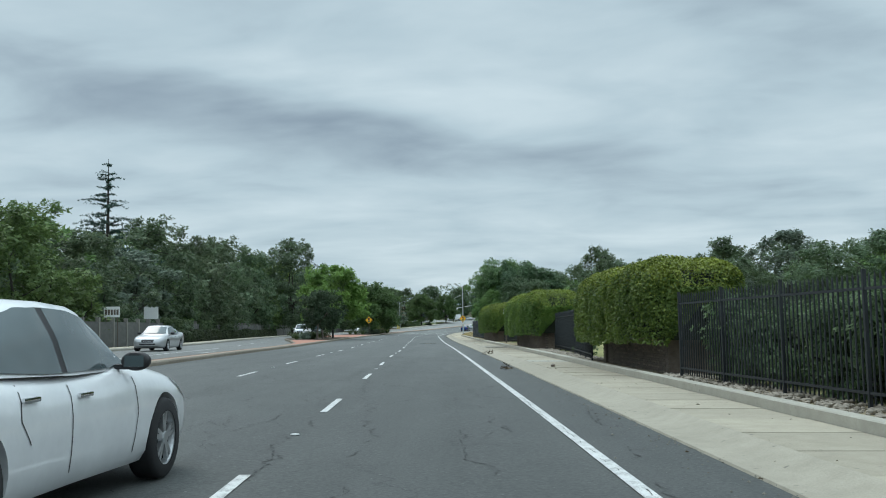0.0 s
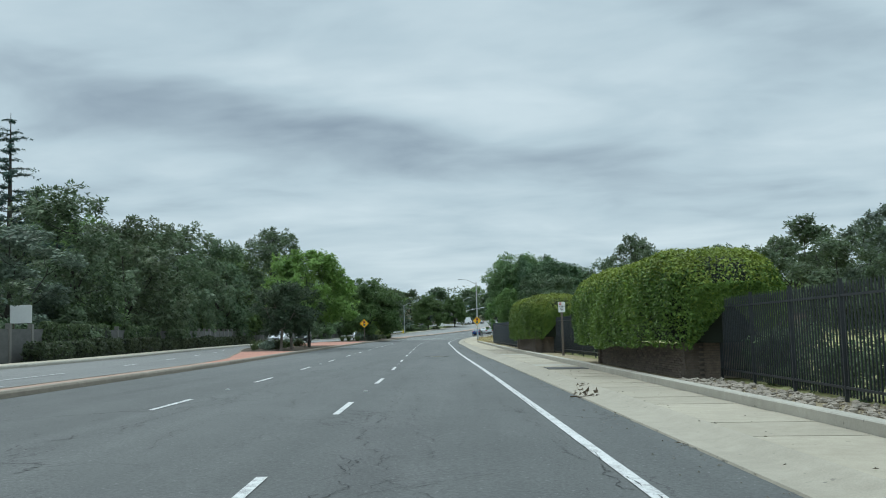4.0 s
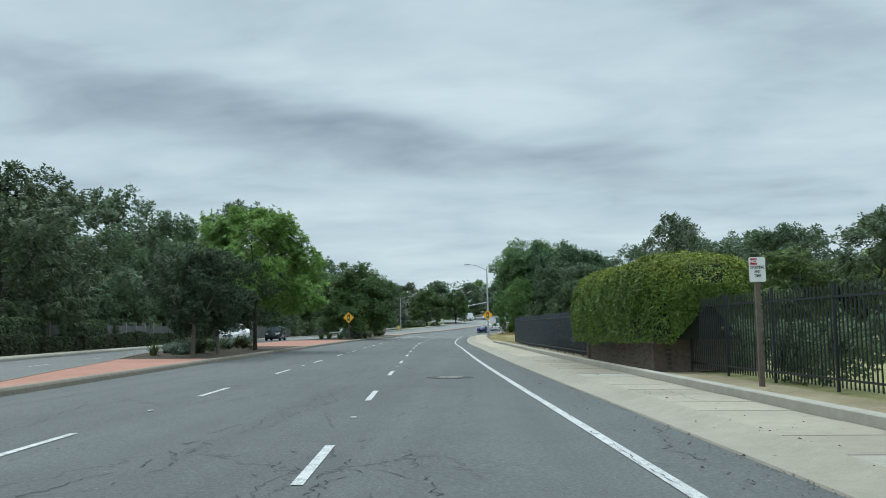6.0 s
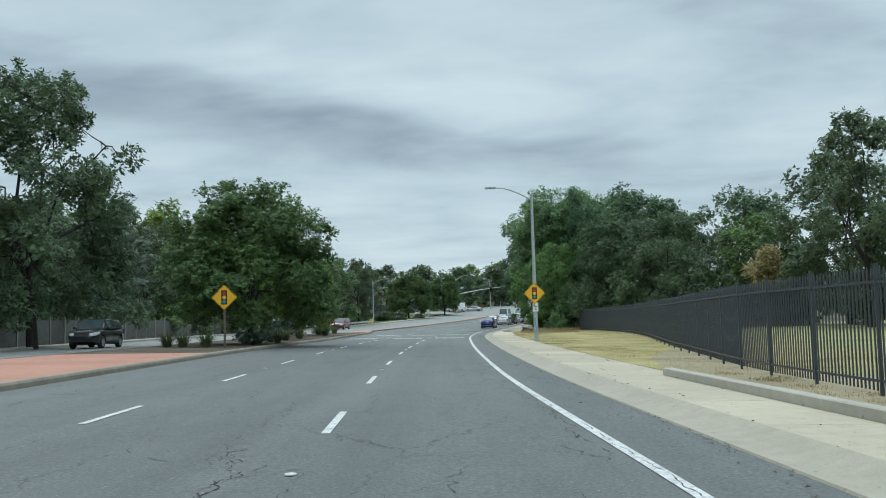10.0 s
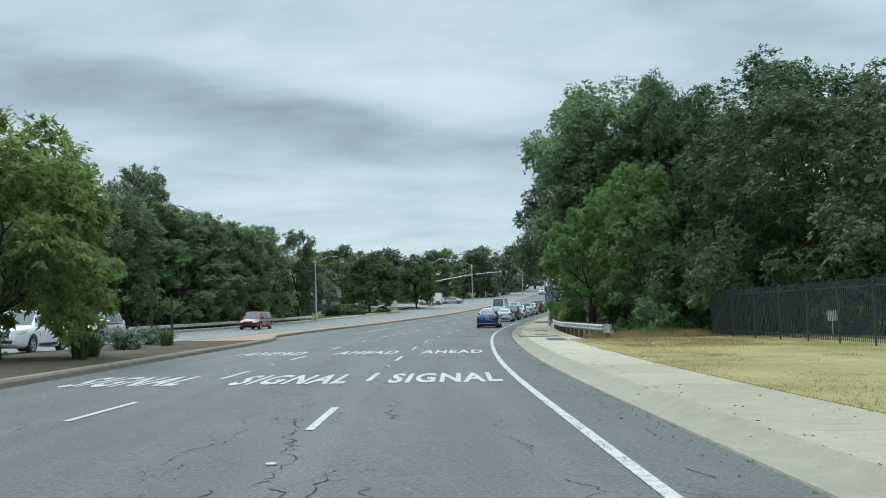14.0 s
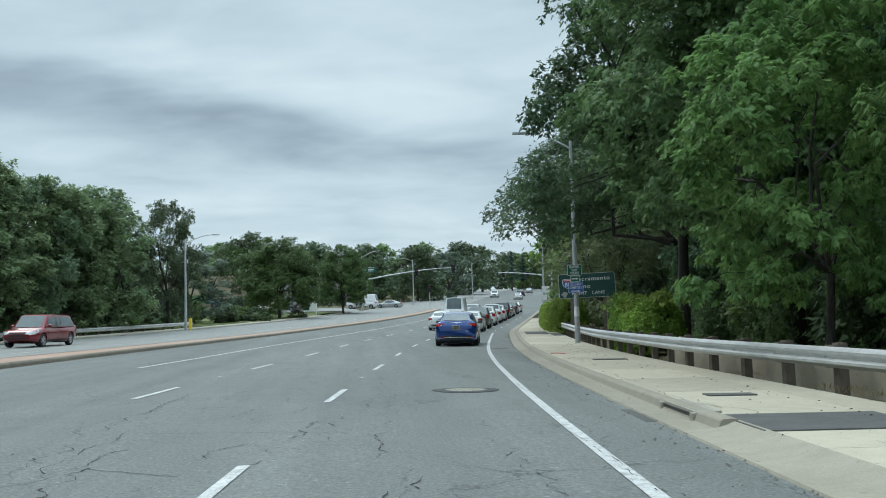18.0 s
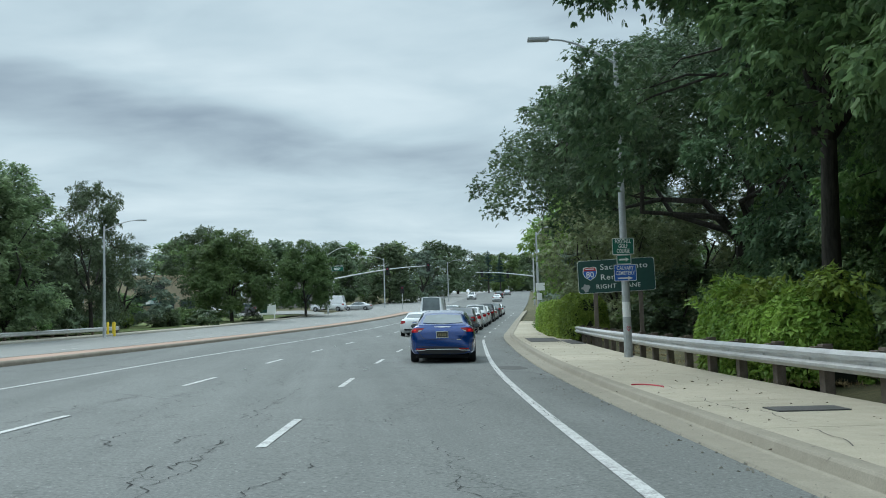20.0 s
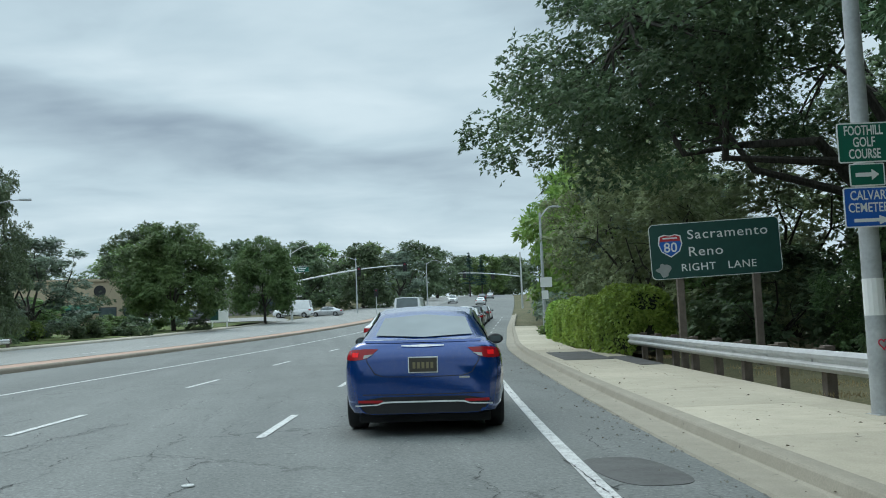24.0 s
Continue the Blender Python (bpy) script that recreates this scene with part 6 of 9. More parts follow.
def guide_sign():
    root = thing("guide_sign", "large dark-green freeway guide sign on two timber posts", "road sign", "", pose(8.48, 246.5, 0, 0, 0, -12))
    W, H, zc = 3.08, 1.33, 2.88
    p = plate("panel", root, W, H, 0.12, "sign_dkgreen", "sign_white", Matrix.Translation((0, 0, zc)) @ Matrix.Rotation(radians(-1.5), 4, "Y"))
    flat_text("Sacramento", 0.32, "sign_white", p, Matrix.Translation((0.315, -0.0005, 0.36)) @ FACE, 0.001, 1.1, 1.89)
    flat_text("Reno", 0.32, "sign_white", p, Matrix.Translation((-0.23, -0.0005, -0.05)) @ FACE, 0.001, 1.1, 0.80)
    flat_text("RIGHT   LANE", 0.25, "sign_white", p, Matrix.Translation((0.05, -0.0005, -0.42)) @ FACE, 0.001, 1.1, 1.76)
    # interstate shield
    def shield(k, mat, y, top=1.0):
        pts = [(-0.26, 0.22), (-0.13, 0.26), (0, 0.23), (0.13, 0.26), (0.26, 0.22), (0.29, 0.02), (0.22, -0.16), (0, -0.30), (-0.22, -0.16), (-0.29, 0.02)]
        bm = bmesh.new()
        bm.faces.new([bm.verts.new((a * k, 0, min(b, top) * k)) for a, b in pts])
        part("shield", bm, M[mat], p, m=Matrix.Translation((-1.05, y, 0.15)))
    shield(1.0, "sign_white", -0.0065)
    shield(0.9, "sign_red", -0.0085)
    shield(0.9, "sign_blue", -0.0105, 0.10)
    flat_text("80", 0.33, "sign_white", p, Matrix.Translation((-1.05, -0.0045, 0.08)) @ FACE, 0.004)
    part("word_bar", box(0.34, 0.002, 0.035, (-1.05, -0.0105, 0.315)), M["sign_white"], p)
    rng = np.random.default_rng(5)
    bm = bmesh.new()
    torn = [0.17 * (0.6 + 0.6 * rng.random()) for _ in range(18)]
    bm.faces.new([bm.verts.new((-1.25 + r * math.cos(q), -0.0065, -0.42 + r * math.sin(q))) for r, q in zip(torn, np.linspace(0, 2 * math.pi, 19)[:-1])])
    part("scrawl", bm, M["sign_back"], p, "whitish torn sticker patch")
    for s in (-0.85, 0.95):
        part("post", box(0.16, 0.2, 3.2, (s, 0.13, zc - 1.3), 0.01), M["woodpost"], root)


guide_sign()
# brick walls under the tall hedges
brick_wall(22.3, 29.6, 0.9, "brown brick garden wall with a tall end pillar")
brick_wall(47.4, 57.6, 0.78, "brown brick garden wall under a hedge")
brick_wall(74.2, 83.3, 0.85, "brown brick garden wall with brick pillars", 3.68)

# ---- vehicles ----
from mathutils.bvhtree import BVHTree

SECT = [(0.0, 0.0), (0.78, 0.0), (0.90, 0.04), (0.96, 0.14), (0.985, 0.30), (1.0, 0.52), (0.995, 0.66), (0.975, 0.80), (0.93, 0.91), (0.84, 0.975), (0.62, 1.0), (0.3, 1.012), (0.0, 1.016)]


def loft_body(hw, zlo, zhi, y0, y1, n=56):
    """A car's lower body: sections of a half width, a sill and a top height, closed at both ends."""
    rows = []
    ys = np.linspace(0, 1, n)
    ys = y0 + (y1 - y0) * (0.5 - 0.5 * np.cos(np.pi * ys)) * 0.35 + (y1 - y0) * ys * 0.65
    for y in ys:
        w, a, b = hw(y), zlo(y), zhi(y)
        half = [(w * fx, y, a + (b - a) * fz) for fx, fz in SECT]
        rows.append(half + [(-x, yy, z) for x, yy, z in half[-2:0:-1]])
    v, f = strip(rows, closed=True)
    k = len(rows[0])
    f.append(tuple(range(k)))
    f.append(tuple(range(len(v) - k, len(v)))[::-1])
    me = raw("body", v, f)
    bm = bmesh.new()
    bm.from_mesh(me)
    bmesh.ops.recalc_face_normals(bm, faces=bm.faces[:])
    bm.to_mesh(me)
    bm.free()
    return me


def cut_arches(me, places, r):
    """Wheel arches cut out of a body."""
    a = bpy.data.objects.new("cut_a", me)
    scene.collection.objects.link(a)
    bm = bmesh.new()
    for y, z in places:
        bmesh.ops.create_cone(bm, cap_ends=True, segments=40, radius1=r, radius2=r, depth=0.56, matrix=Matrix.Translation((0.95, y, z)) @ Matrix.Rotation(radians(90), 4, "Y"))
        bmesh.ops.create_cone(bm, cap_ends=True, segments=40, radius1=r, radius2=r, depth=0.56, matrix=Matrix.Translation((-0.95, y, z)) @ Matrix.Rotation(radians(90), 4, "Y"))
    b = bpy.data.objects.new("cut_b", mesh_of("cut_b", bm))
    scene.collection.objects.link(b)
    md = a.modifiers.new("cut", "BOOLEAN")
    md.operation, md.object, md.solver = "DIFFERENCE", b, "EXACT"
    dg = bpy.context.evaluated_depsgraph_get()
    out = bpy.data.meshes.new_from_object(a.evaluated_get(dg))
    bpy.data.objects.remove(a)
    bpy.data.objects.remove(b)
    return out


def wheel_meshes(r, w, spokes):
    bm = bmesh.new()
    prof = [(r * 0.66, -w / 2), (r * 0.92, -w / 2), (r * 0.985, -w / 2 + 0.02), (r, -w / 2 + 0.05), (r, w / 2 - 0.05), (r * 0.985, w / 2 - 0.02), (r * 0.92, w / 2), (r * 0.66, w / 2)]
    rows = [[(x, q * math.cos(a), q * math.sin(a)) for q, x in prof] for a in np.linspace(0, 2 * math.pi, 33)]
    v, f = strip(rows)
    tyre = raw("tyre", v, f)
    tyre.materials.append(M["rubber"])
    smooth(tyre, 50)
    rim = bmesh.new()
    # dish, hub and spokes, outside at +x
    rows = [[(x, q * math.cos(a), q * math.sin(a)) for q, x in ((r * 0.68, w / 2 - 0.005), (r * 0.64, w / 2 - 0.012), (r * 0.60, w / 2 - 0.06))] for a in np.linspace(0, 2 * math.pi, 33)]
    v, f = strip(rows)
    vs = [rim.verts.new(p) for p in v]
    for q in f:
        rim.faces.new([vs[i] for i in q])
    for k in range(spokes):
        a = 2 * math.pi * k / spokes
        for s in (-0.16, 0.16):
            box(0.035, r * 0.055 * 2, r * 0.56, (0, 0, 0), 0, rim, Matrix.Translation((w / 2 - 0.035, 0, 0)) @ Matrix.Rotation(a + s, 4, "X") @ Matrix.Translation((0, 0, r * 0.36)))
    bmesh.ops.create_cone(rim, cap_ends=True, segments=16, radius1=r * 0.17, radius2=r * 0.14, depth=0.05, matrix=Matrix.Translation((w / 2 - 0.03, 0, 0)) @ Matrix.Rotation(radians(90), 4, "Y"))
    rim_me = mesh_of("rim", rim)
    rim_me.materials.append(M["alloy"])
    disc = bmesh.new()
    bmesh.ops.create_cone(disc, cap_ends=True, segments=24, radius1=r * 0.64, radius2=r * 0.64, depth=0.02, matrix=Matrix.Translation((w / 2 - 0.09, 0, 0)) @ Matrix.Rotation(radians(90), 4, "Y"))
    d = mesh_of("brake_disc", disc)
    d.materials.append(M["blackplastic"])
    return tyre, rim_me, d


class Car:
    """One make of car: the meshes of its parts, to be stood in the road as often as need be."""

    def __init__(self, spec):
        self.s = s = spec
        L, self.parts = s["L"], []
        hw, zlo, zhi = curve(s["hw"]), curve(s["lo"]), curve(s["hi"])
        body = loft_body(hw, zlo, zhi, -L / 2, L / 2)
        ax = s["axles"]
        body = cut_arches(body, [(ax[0], s["r"]), (ax[1], s["r"])], s["r"] * 1.13)
        smooth(body, 38)
        bm = bmesh.new()
        bm.from_mesh(body)
        self.bvh = BVHTree.FromBMesh(bm)
        bm.free()
        self.parts.append(("body", body, "PAINT", ""))
        self.cabin()
        self.trim()

    def add(self, name, me, mat, label="", soft=False):
        if not isinstance(me, bpy.types.Mesh):
            me = mesh_of(name, me)
        if soft:
            smooth(me)
        self.parts.append((name, me, mat, label))

    # the cabin: four rings from the windscreen's foot to the rear window's foot
    def cabin(self):
        s = self.s
        c = s["cabin"]  # (y, belt half width, belt z, top half width, top z) front to back

        def ring(i):
            y, wb, zb_, wt, zt = c[i]
            return [(-wb, y, zb_), (-(wb + wt) / 2 - 0.015, y, (zb_ + zt) / 2), (-wt, y, zt - 0.045), (-wt * 0.86, y, zt), (-wt * 0.4, y, zt + 0.022), (0, y, zt + 0.028),
                    (wt * 0.4, y, zt + 0.022), (wt * 0.86, y, zt), (wt, y, zt - 0.045), ((wb + wt) / 2 + 0.015, y, (zb_ + zt) / 2), (wb, y, zb_)]

        fine = []
        for i in range(len(c) - 1):
            for k in range(4):
                t = k / 4
                fine.append([tuple(np.array(p) * (1 - t) + np.array(q) * t) for p, q in zip(ring(i), ring(i + 1))])
        fine.append(ring(len(c) - 1))
        v, f = strip(fine)
        k = len(fine[0])
        f.append(tuple(range(k))[::-1])
        f.append(tuple(range(len(v) - k, len(v))))
        me = raw("cabin", v, f)
        bm = bmesh.new()
        bm.from_mesh(me)
        bmesh.ops.recalc_face_normals(bm, faces=bm.faces[:])
        bm.to_mesh(me)
        self.cab = BVHTree.FromBMesh(bm)
        bm.free()
        smooth(me, 32)
        self.parts.append(("cabin", me, "PAINT", ""))

    def decal(self, name, top, bot, mat, way, n=8, lift=0.006, cab=False, m=3, label="", thick=0.0):
        """A skin on the body between two lines, thrown on from one side: way is +-'x' or +-'y'."""
        tree_ = self.cab if cab else self.bvh
        ax = 0 if way[1] == "x" else 1
        sg = 1 if way[0] == "+" else -1

        def at(line, t):
            xs = [p[0] for p in line]
            q = np.linspace(0, 1, len(line))
            return np.interp(t, q, xs), np.interp(t, q, [p[1] for p in line])

        rows = []
        for i in range(n + 1):
            a, b = at(top, i / n), at(bot, i / n)
            row = []
            for j in range(m + 1):
                u = a[0] + (b[0] - a[0]) * j / m
                z = a[1] + (b[1] - a[1]) * j / m
                o = [0, 0, z]
                o[ax], o[1 - ax] = sg * 6.0, u
                d = [0, 0, 0]
                d[ax] = -sg
                hit, nrm, _, _ = tree_.ray_cast(Vector(o), Vector(d))
                if hit is None:
                    hit, nrm, _, _ = tree_.find_nearest(Vector([sg * (0.85 if ax == 0 else self.s["L"] / 2) if q == ax else (u if q == 1 - ax else z) for q in range(3)]))
                if nrm.dot(Vector(d)) > 0:
                    nrm = -nrm
                row.append(tuple(hit + nrm * lift))
            rows.append(row)
        v, f = strip(rows)
        me = raw(name, v, f)
        bm = bmesh.new()
        bm.from_mesh(me)
        for fc in bm.faces:
            fc.normal_update()
            dd = Vector((0, 0, 0))
            dd[ax] = sg
            if fc.normal.dot(dd) < 0:
                fc.normal_flip()
        bm.to_mesh(me)
        bm.free()
        smooth(me, 50)
        self.parts.append((name, me, mat, label))

    def both(self, name, top, bot, mat, n=8, cab=False, lift=0.006, label="", m=3):
        for way in ("+x", "-x"):
            self.decal(name, top, bot, mat, way, n, lift, cab, m, label)

    def mirrored(self, name, top, bot, mat, way, **k):
        self.decal(name, top, bot, mat, way, **k)
        self.decal(name, [(-a, b) for a, b in top], [(-a, b) for a, b in bot], mat, way, **k)

    def trim(self):
        s = self.s
        c = s["cabin"]
        L = s["L"]
        # windscreen and rear window as skins on the cabin
        y0, wb, zb0, _, _ = c[0]
        y1, _, _, wt, zt = c[1]
        e0, e1 = c[-1], c[-2]
        self.decal("windscreen", [(-wt * 0.88, zt - 0.05), (0, zt - 0.02), (wt * 0.88, zt - 0.05)], [(-wb * 0.86, zb0 + 0.06), (0, zb0 + 0.05), (wb * 0.86, zb0 + 0.06)], "glass", "+y", 12, 0.012, True, 8)
        self.decal("rear_window", [(-e1[3] * 0.86, e1[4] - 0.06), (0, e1[4] - 0.02), (e1[3] * 0.86, e1[4] - 0.06)], [(-e0[1] * 0.77, e0[2] + 0.085), (0, e0[2] + 0.06), (e0[1] * 0.77, e0[2] + 0.085)], "glass_rear", "-y", 12, 0.012, True, 8)
        for top, bot in s["windows"]:
            self.both("side_window", top, bot, "glass", 8, True, 0.012, m=8)
        wy, wz = s["windows"][0][1][-1][0] - 0.045, s["windows"][0][1][-1][1]
        self.both("door_pillar", [(wy + 0.05, s["windows"][0][0][-1][1]), (wy - 0.05, s["windows"][0][0][-1][1])], [(wy + 0.05, wz), (wy - 0.05, wz)], "blackplastic", 2, True, 0.010, m=8)
        for line in s.get("seams", []):
            w = 0.006
            self.both("door_seam", [(y - w, z) for y, z in line], [(y + w, z) for y, z in line], "blackplastic", 10, False, 0.003, m=1)
        for y, z in s.get("handles", []):
            for sx in (-1, 1):
                hit, nrm, _, _ = self.bvh.ray_cast(Vector((sx * 4, y, z)), Vector((-sx, 0, 0)))
                x = hit.x if hit else sx * 0.88
                self.add("door_handle", box(0.03, 0.20, 0.032, (x + sx * 0.018, y, z), 0.012), "chrome" if s.get("chrome", True) else "PAINT", "bright door handle", True)
        my, mz, mw = s["mirror"]
        for sx in (-1, 1):
            bm = bmesh.new()
            bmesh.ops.create_uvsphere(bm, u_segments=16, v_segments=10, radius=1.0, matrix=Matrix.Translation((sx * (mw + 0.12), my, mz)) @ Matrix.Diagonal((0.115, 0.085, 0.075, 1)))
            for vv in bm.verts:
                vv.co.y = max(vv.co.y, my - 0.045)
            box(0.12, 0.05, 0.04, (sx * (mw + 0.01), my + 0.01, mz - 0.045), 0.012, bm)
            self.add("wing_mirror", bm, s.get("mirror_mat", "PAINT"), "", True)
            self.add("mirror_glass", box(0.15, 0.006, 0.085, (sx * (mw + 0.12), my - 0.047, mz), 0.003), "glass")
        for fn in s["extras"]:
            fn(self)

    def place(self, name, label, x, y, yaw, paint, group="", category="car", wheels=True, z=None):
        s = self.s
        d = 0.5
        pitch = math.degrees(math.atan2(zb(x + d * math.sin(radians(-yaw)), y + d * math.cos(radians(yaw))) - zb(x - d * math.sin(radians(-yaw)), y - d * math.cos(radians(yaw))), 2 * d))
        roll = math.degrees(math.atan(SLOPE)) * (1 if abs(yaw) < 90 else -1)
        root = thing(name, label, category, group, pose(x, y, (zb(x, y) if z is None else z) + 0.008, pitch if abs(yaw) < 90 else pitch, roll, yaw))
        for n, me, mat, lab in self.parts:
            if mat == "PAINT":
                key = (id(me), paint)
                if key not in Car.painted:
                    m2 = me.copy()
                    m2.materials.clear()
                    m2.materials.append(M[paint])
                    Car.painted[key] = m2
                part(n, Car.painted[key], None, root, lab)
            else:
                if not me.materials:
                    me.materials.append(M[mat])
                part(n, me, None, root, lab)
        tyre, rim, disc = self.wheels()
        for sx in (-1, 1):
            for ay in s["axles"]:
                w = part("wheel", disc, None, root, m=pose(sx * (s["track"]), ay, s["r"], 0, 0, 0 if sx > 0 else 180))
                part("tyre", tyre, None, w)
                part("rim", rim, None, w)
        return root

    painted = {}

    def wheels(self):
        if not hasattr(self, "wheel_set"):
            self.wheel_set = wheel_meshes(self.s["r"], 0.225, self.s.get("spokes", 5))
        return self.wheel_set


def plate_rear(c):
    z = c.s.get("plate_z", 0.80)
    hit = c.bvh.ray_cast(Vector((0, -8, z)), Vector((0, 1, 0)))[0]
    y = hit.y if hit else -c.s["L"] / 2
    c.add("number_plate_frame", box(0.335, 0.02, 0.18, (0, y - 0.006, z), 0.006), "sign_white")
    c.add("number_plate", box(0.31, 0.012, 0.155, (0, y - 0.014, z)), c.s.get("plate_mat", "sign_white"))
    bm = bmesh.new()
    for k in range(5):
        box(0.032, 0.006, 0.07, (-0.10 + k * 0.05, y - 0.021, z - 0.005), 0, bm)
    c.add("plate_bars", bm, c.s.get("plate_mark", "sign_blue"))


def sedan_spec(name, L, W, H, blue=False):
    k = W / 2
    h = L / 2
    return dict(
        name=name, L=L, r=0.335, axles=(-h + 1.02, h - 0.95), track=k - 0.115, spokes=5,
        hw=[(-h, k * 0.80), (-h + 0.10, k * 0.90), (-h + 0.35, k * 0.965), (-h + 1.0, k), (0, k * 0.99), (h - 1.0, k * 0.985), (h - 0.45, k * 0.94), (h - 0.12, k * 0.80), (h, k * 0.62)],
        lo=[(-h, 0.25 if blue else 0.34), (-h + 0.25, 0.22), (-h + 0.8, 0.19), (0, 0.17), (h - 0.8, 0.18), (h - 0.2, 0.22), (h, 0.32)],
        hi=[(-h, 0.80), (-h + 0.05, 0.99), (-h + 0.12, 1.055), (-h + 0.22, 1.06), (-h + 0.7, 1.03), (-h + 1.2, 0.99), (0, 0.95), (h - 1.5, 0.97), (h - 0.9, 0.91), (h - 0.4, 0.80), (h - 0.12, 0.68), (h, 0.56)],
        cabin=[(h - 1.35, k * 0.80, 0.93, k * 0.80, 0.945), (h - 2.05, k * 0.88, 0.93, k * 0.66, H - 0.06), (h - 2.5, k * 0.90, 0.93, k * 0.675, H - 0.035), (-0.35, k * 0.91, 0.94, k * 0.67, H - 0.04), (-h + 1.35, k * 0.88, 0.96, k * 0.62, H - 0.12), (-h + 0.55, k * 0.80, 1.02, k * 0.74, 1.05)],
        windows=[([(h - 1.93, H - 0.17), (h - 2.25, H - 0.10), (h - 2.62, H - 0.085)], [(h - 1.50, 0.955), (h - 2.1, 0.95), (h - 2.62, 0.95)]), ([(h - 2.70, H - 0.085), (-0.5, H - 0.095), (-h + 1.50, H - 0.18)], [(h - 2.70, 0.95), (-0.5, 0.955), (-h + 1.10, 1.0)])],
        seams=[[(h - 1.62, 0.94), (h - 1.58, 0.6), (h - 1.62, 0.30)], [(h - 2.66, 0.94), (h - 2.68, 0.6), (h - 2.66, 0.30)], [(-h + 1.55, 0.96), (-h + 1.50, 0.7), (-h + 1.62, 0.55)]],
        handles=[(h - 2.48, 0.80), (-h + 1.62, 0.82)],
        mirror=(h - 1.72, 1.0, k * 0.90), mirror_mat="blackplastic",
        extras=[plate_rear, sedan_blue_extras if blue else sedan_extras], plate_z=0.79 if blue else 0.83, chrome=True,
        plate_mat="plate" if blue else "sign_white", plate_mark="plate_mark" if blue else "sign_blue",
    )


def sedan_extras(c):
    k, h = c.s["hw"][3][1], c.s["L"] / 2
    c.mirrored("tail_lamp", [(k * 0.62, 0.93), (k * 0.93, 0.95)], [(k * 0.60, 0.80), (k * 0.93, 0.74)], "tail", "-y")
    c.both("tail_lamp", [(-h + 0.06, 0.94), (-h + 0.42, 0.90)], [(-h + 0.06, 0.76), (-h + 0.30, 0.80)], "tail", 6)
    c.mirrored("headlamp", [(k * 0.45, 0.70), (k * 0.86, 0.76)], [(k * 0.42, 0.60), (k * 0.86, 0.60)], "lamp_glass", "+y")
    c.both("headlamp", [(h - 0.75, 0.84), (h - 0.15, 0.70)], [(h - 0.62, 0.76), (h - 0.15, 0.58)], "lamp_glass", 6)
    c.decal("grille", [(-k * 0.38, 0.66), (k * 0.38, 0.66)], [(-k * 0.34, 0.50), (k * 0.34, 0.50)], "blackplastic", "+y")
    c.decal("lower_grille", [(-k * 0.5, 0.44), (k * 0.5, 0.44)], [(-k * 0.45, 0.36), (k * 0.45, 0.36)], "blackplastic", "+y")
    c.decal("rear_valance", [(-k * 0.7, 0.46), (k * 0.7, 0.46)], [(-k * 0.66, 0.35), (k * 0.66, 0.35)], "blackplastic", "-y")
    c.decal("lid_bar", [(-k * 0.4, 0.955), (k * 0.4, 0.955)], [(-k * 0.4, 0.925), (k * 0.4, 0.925)], "chrome", "-y")


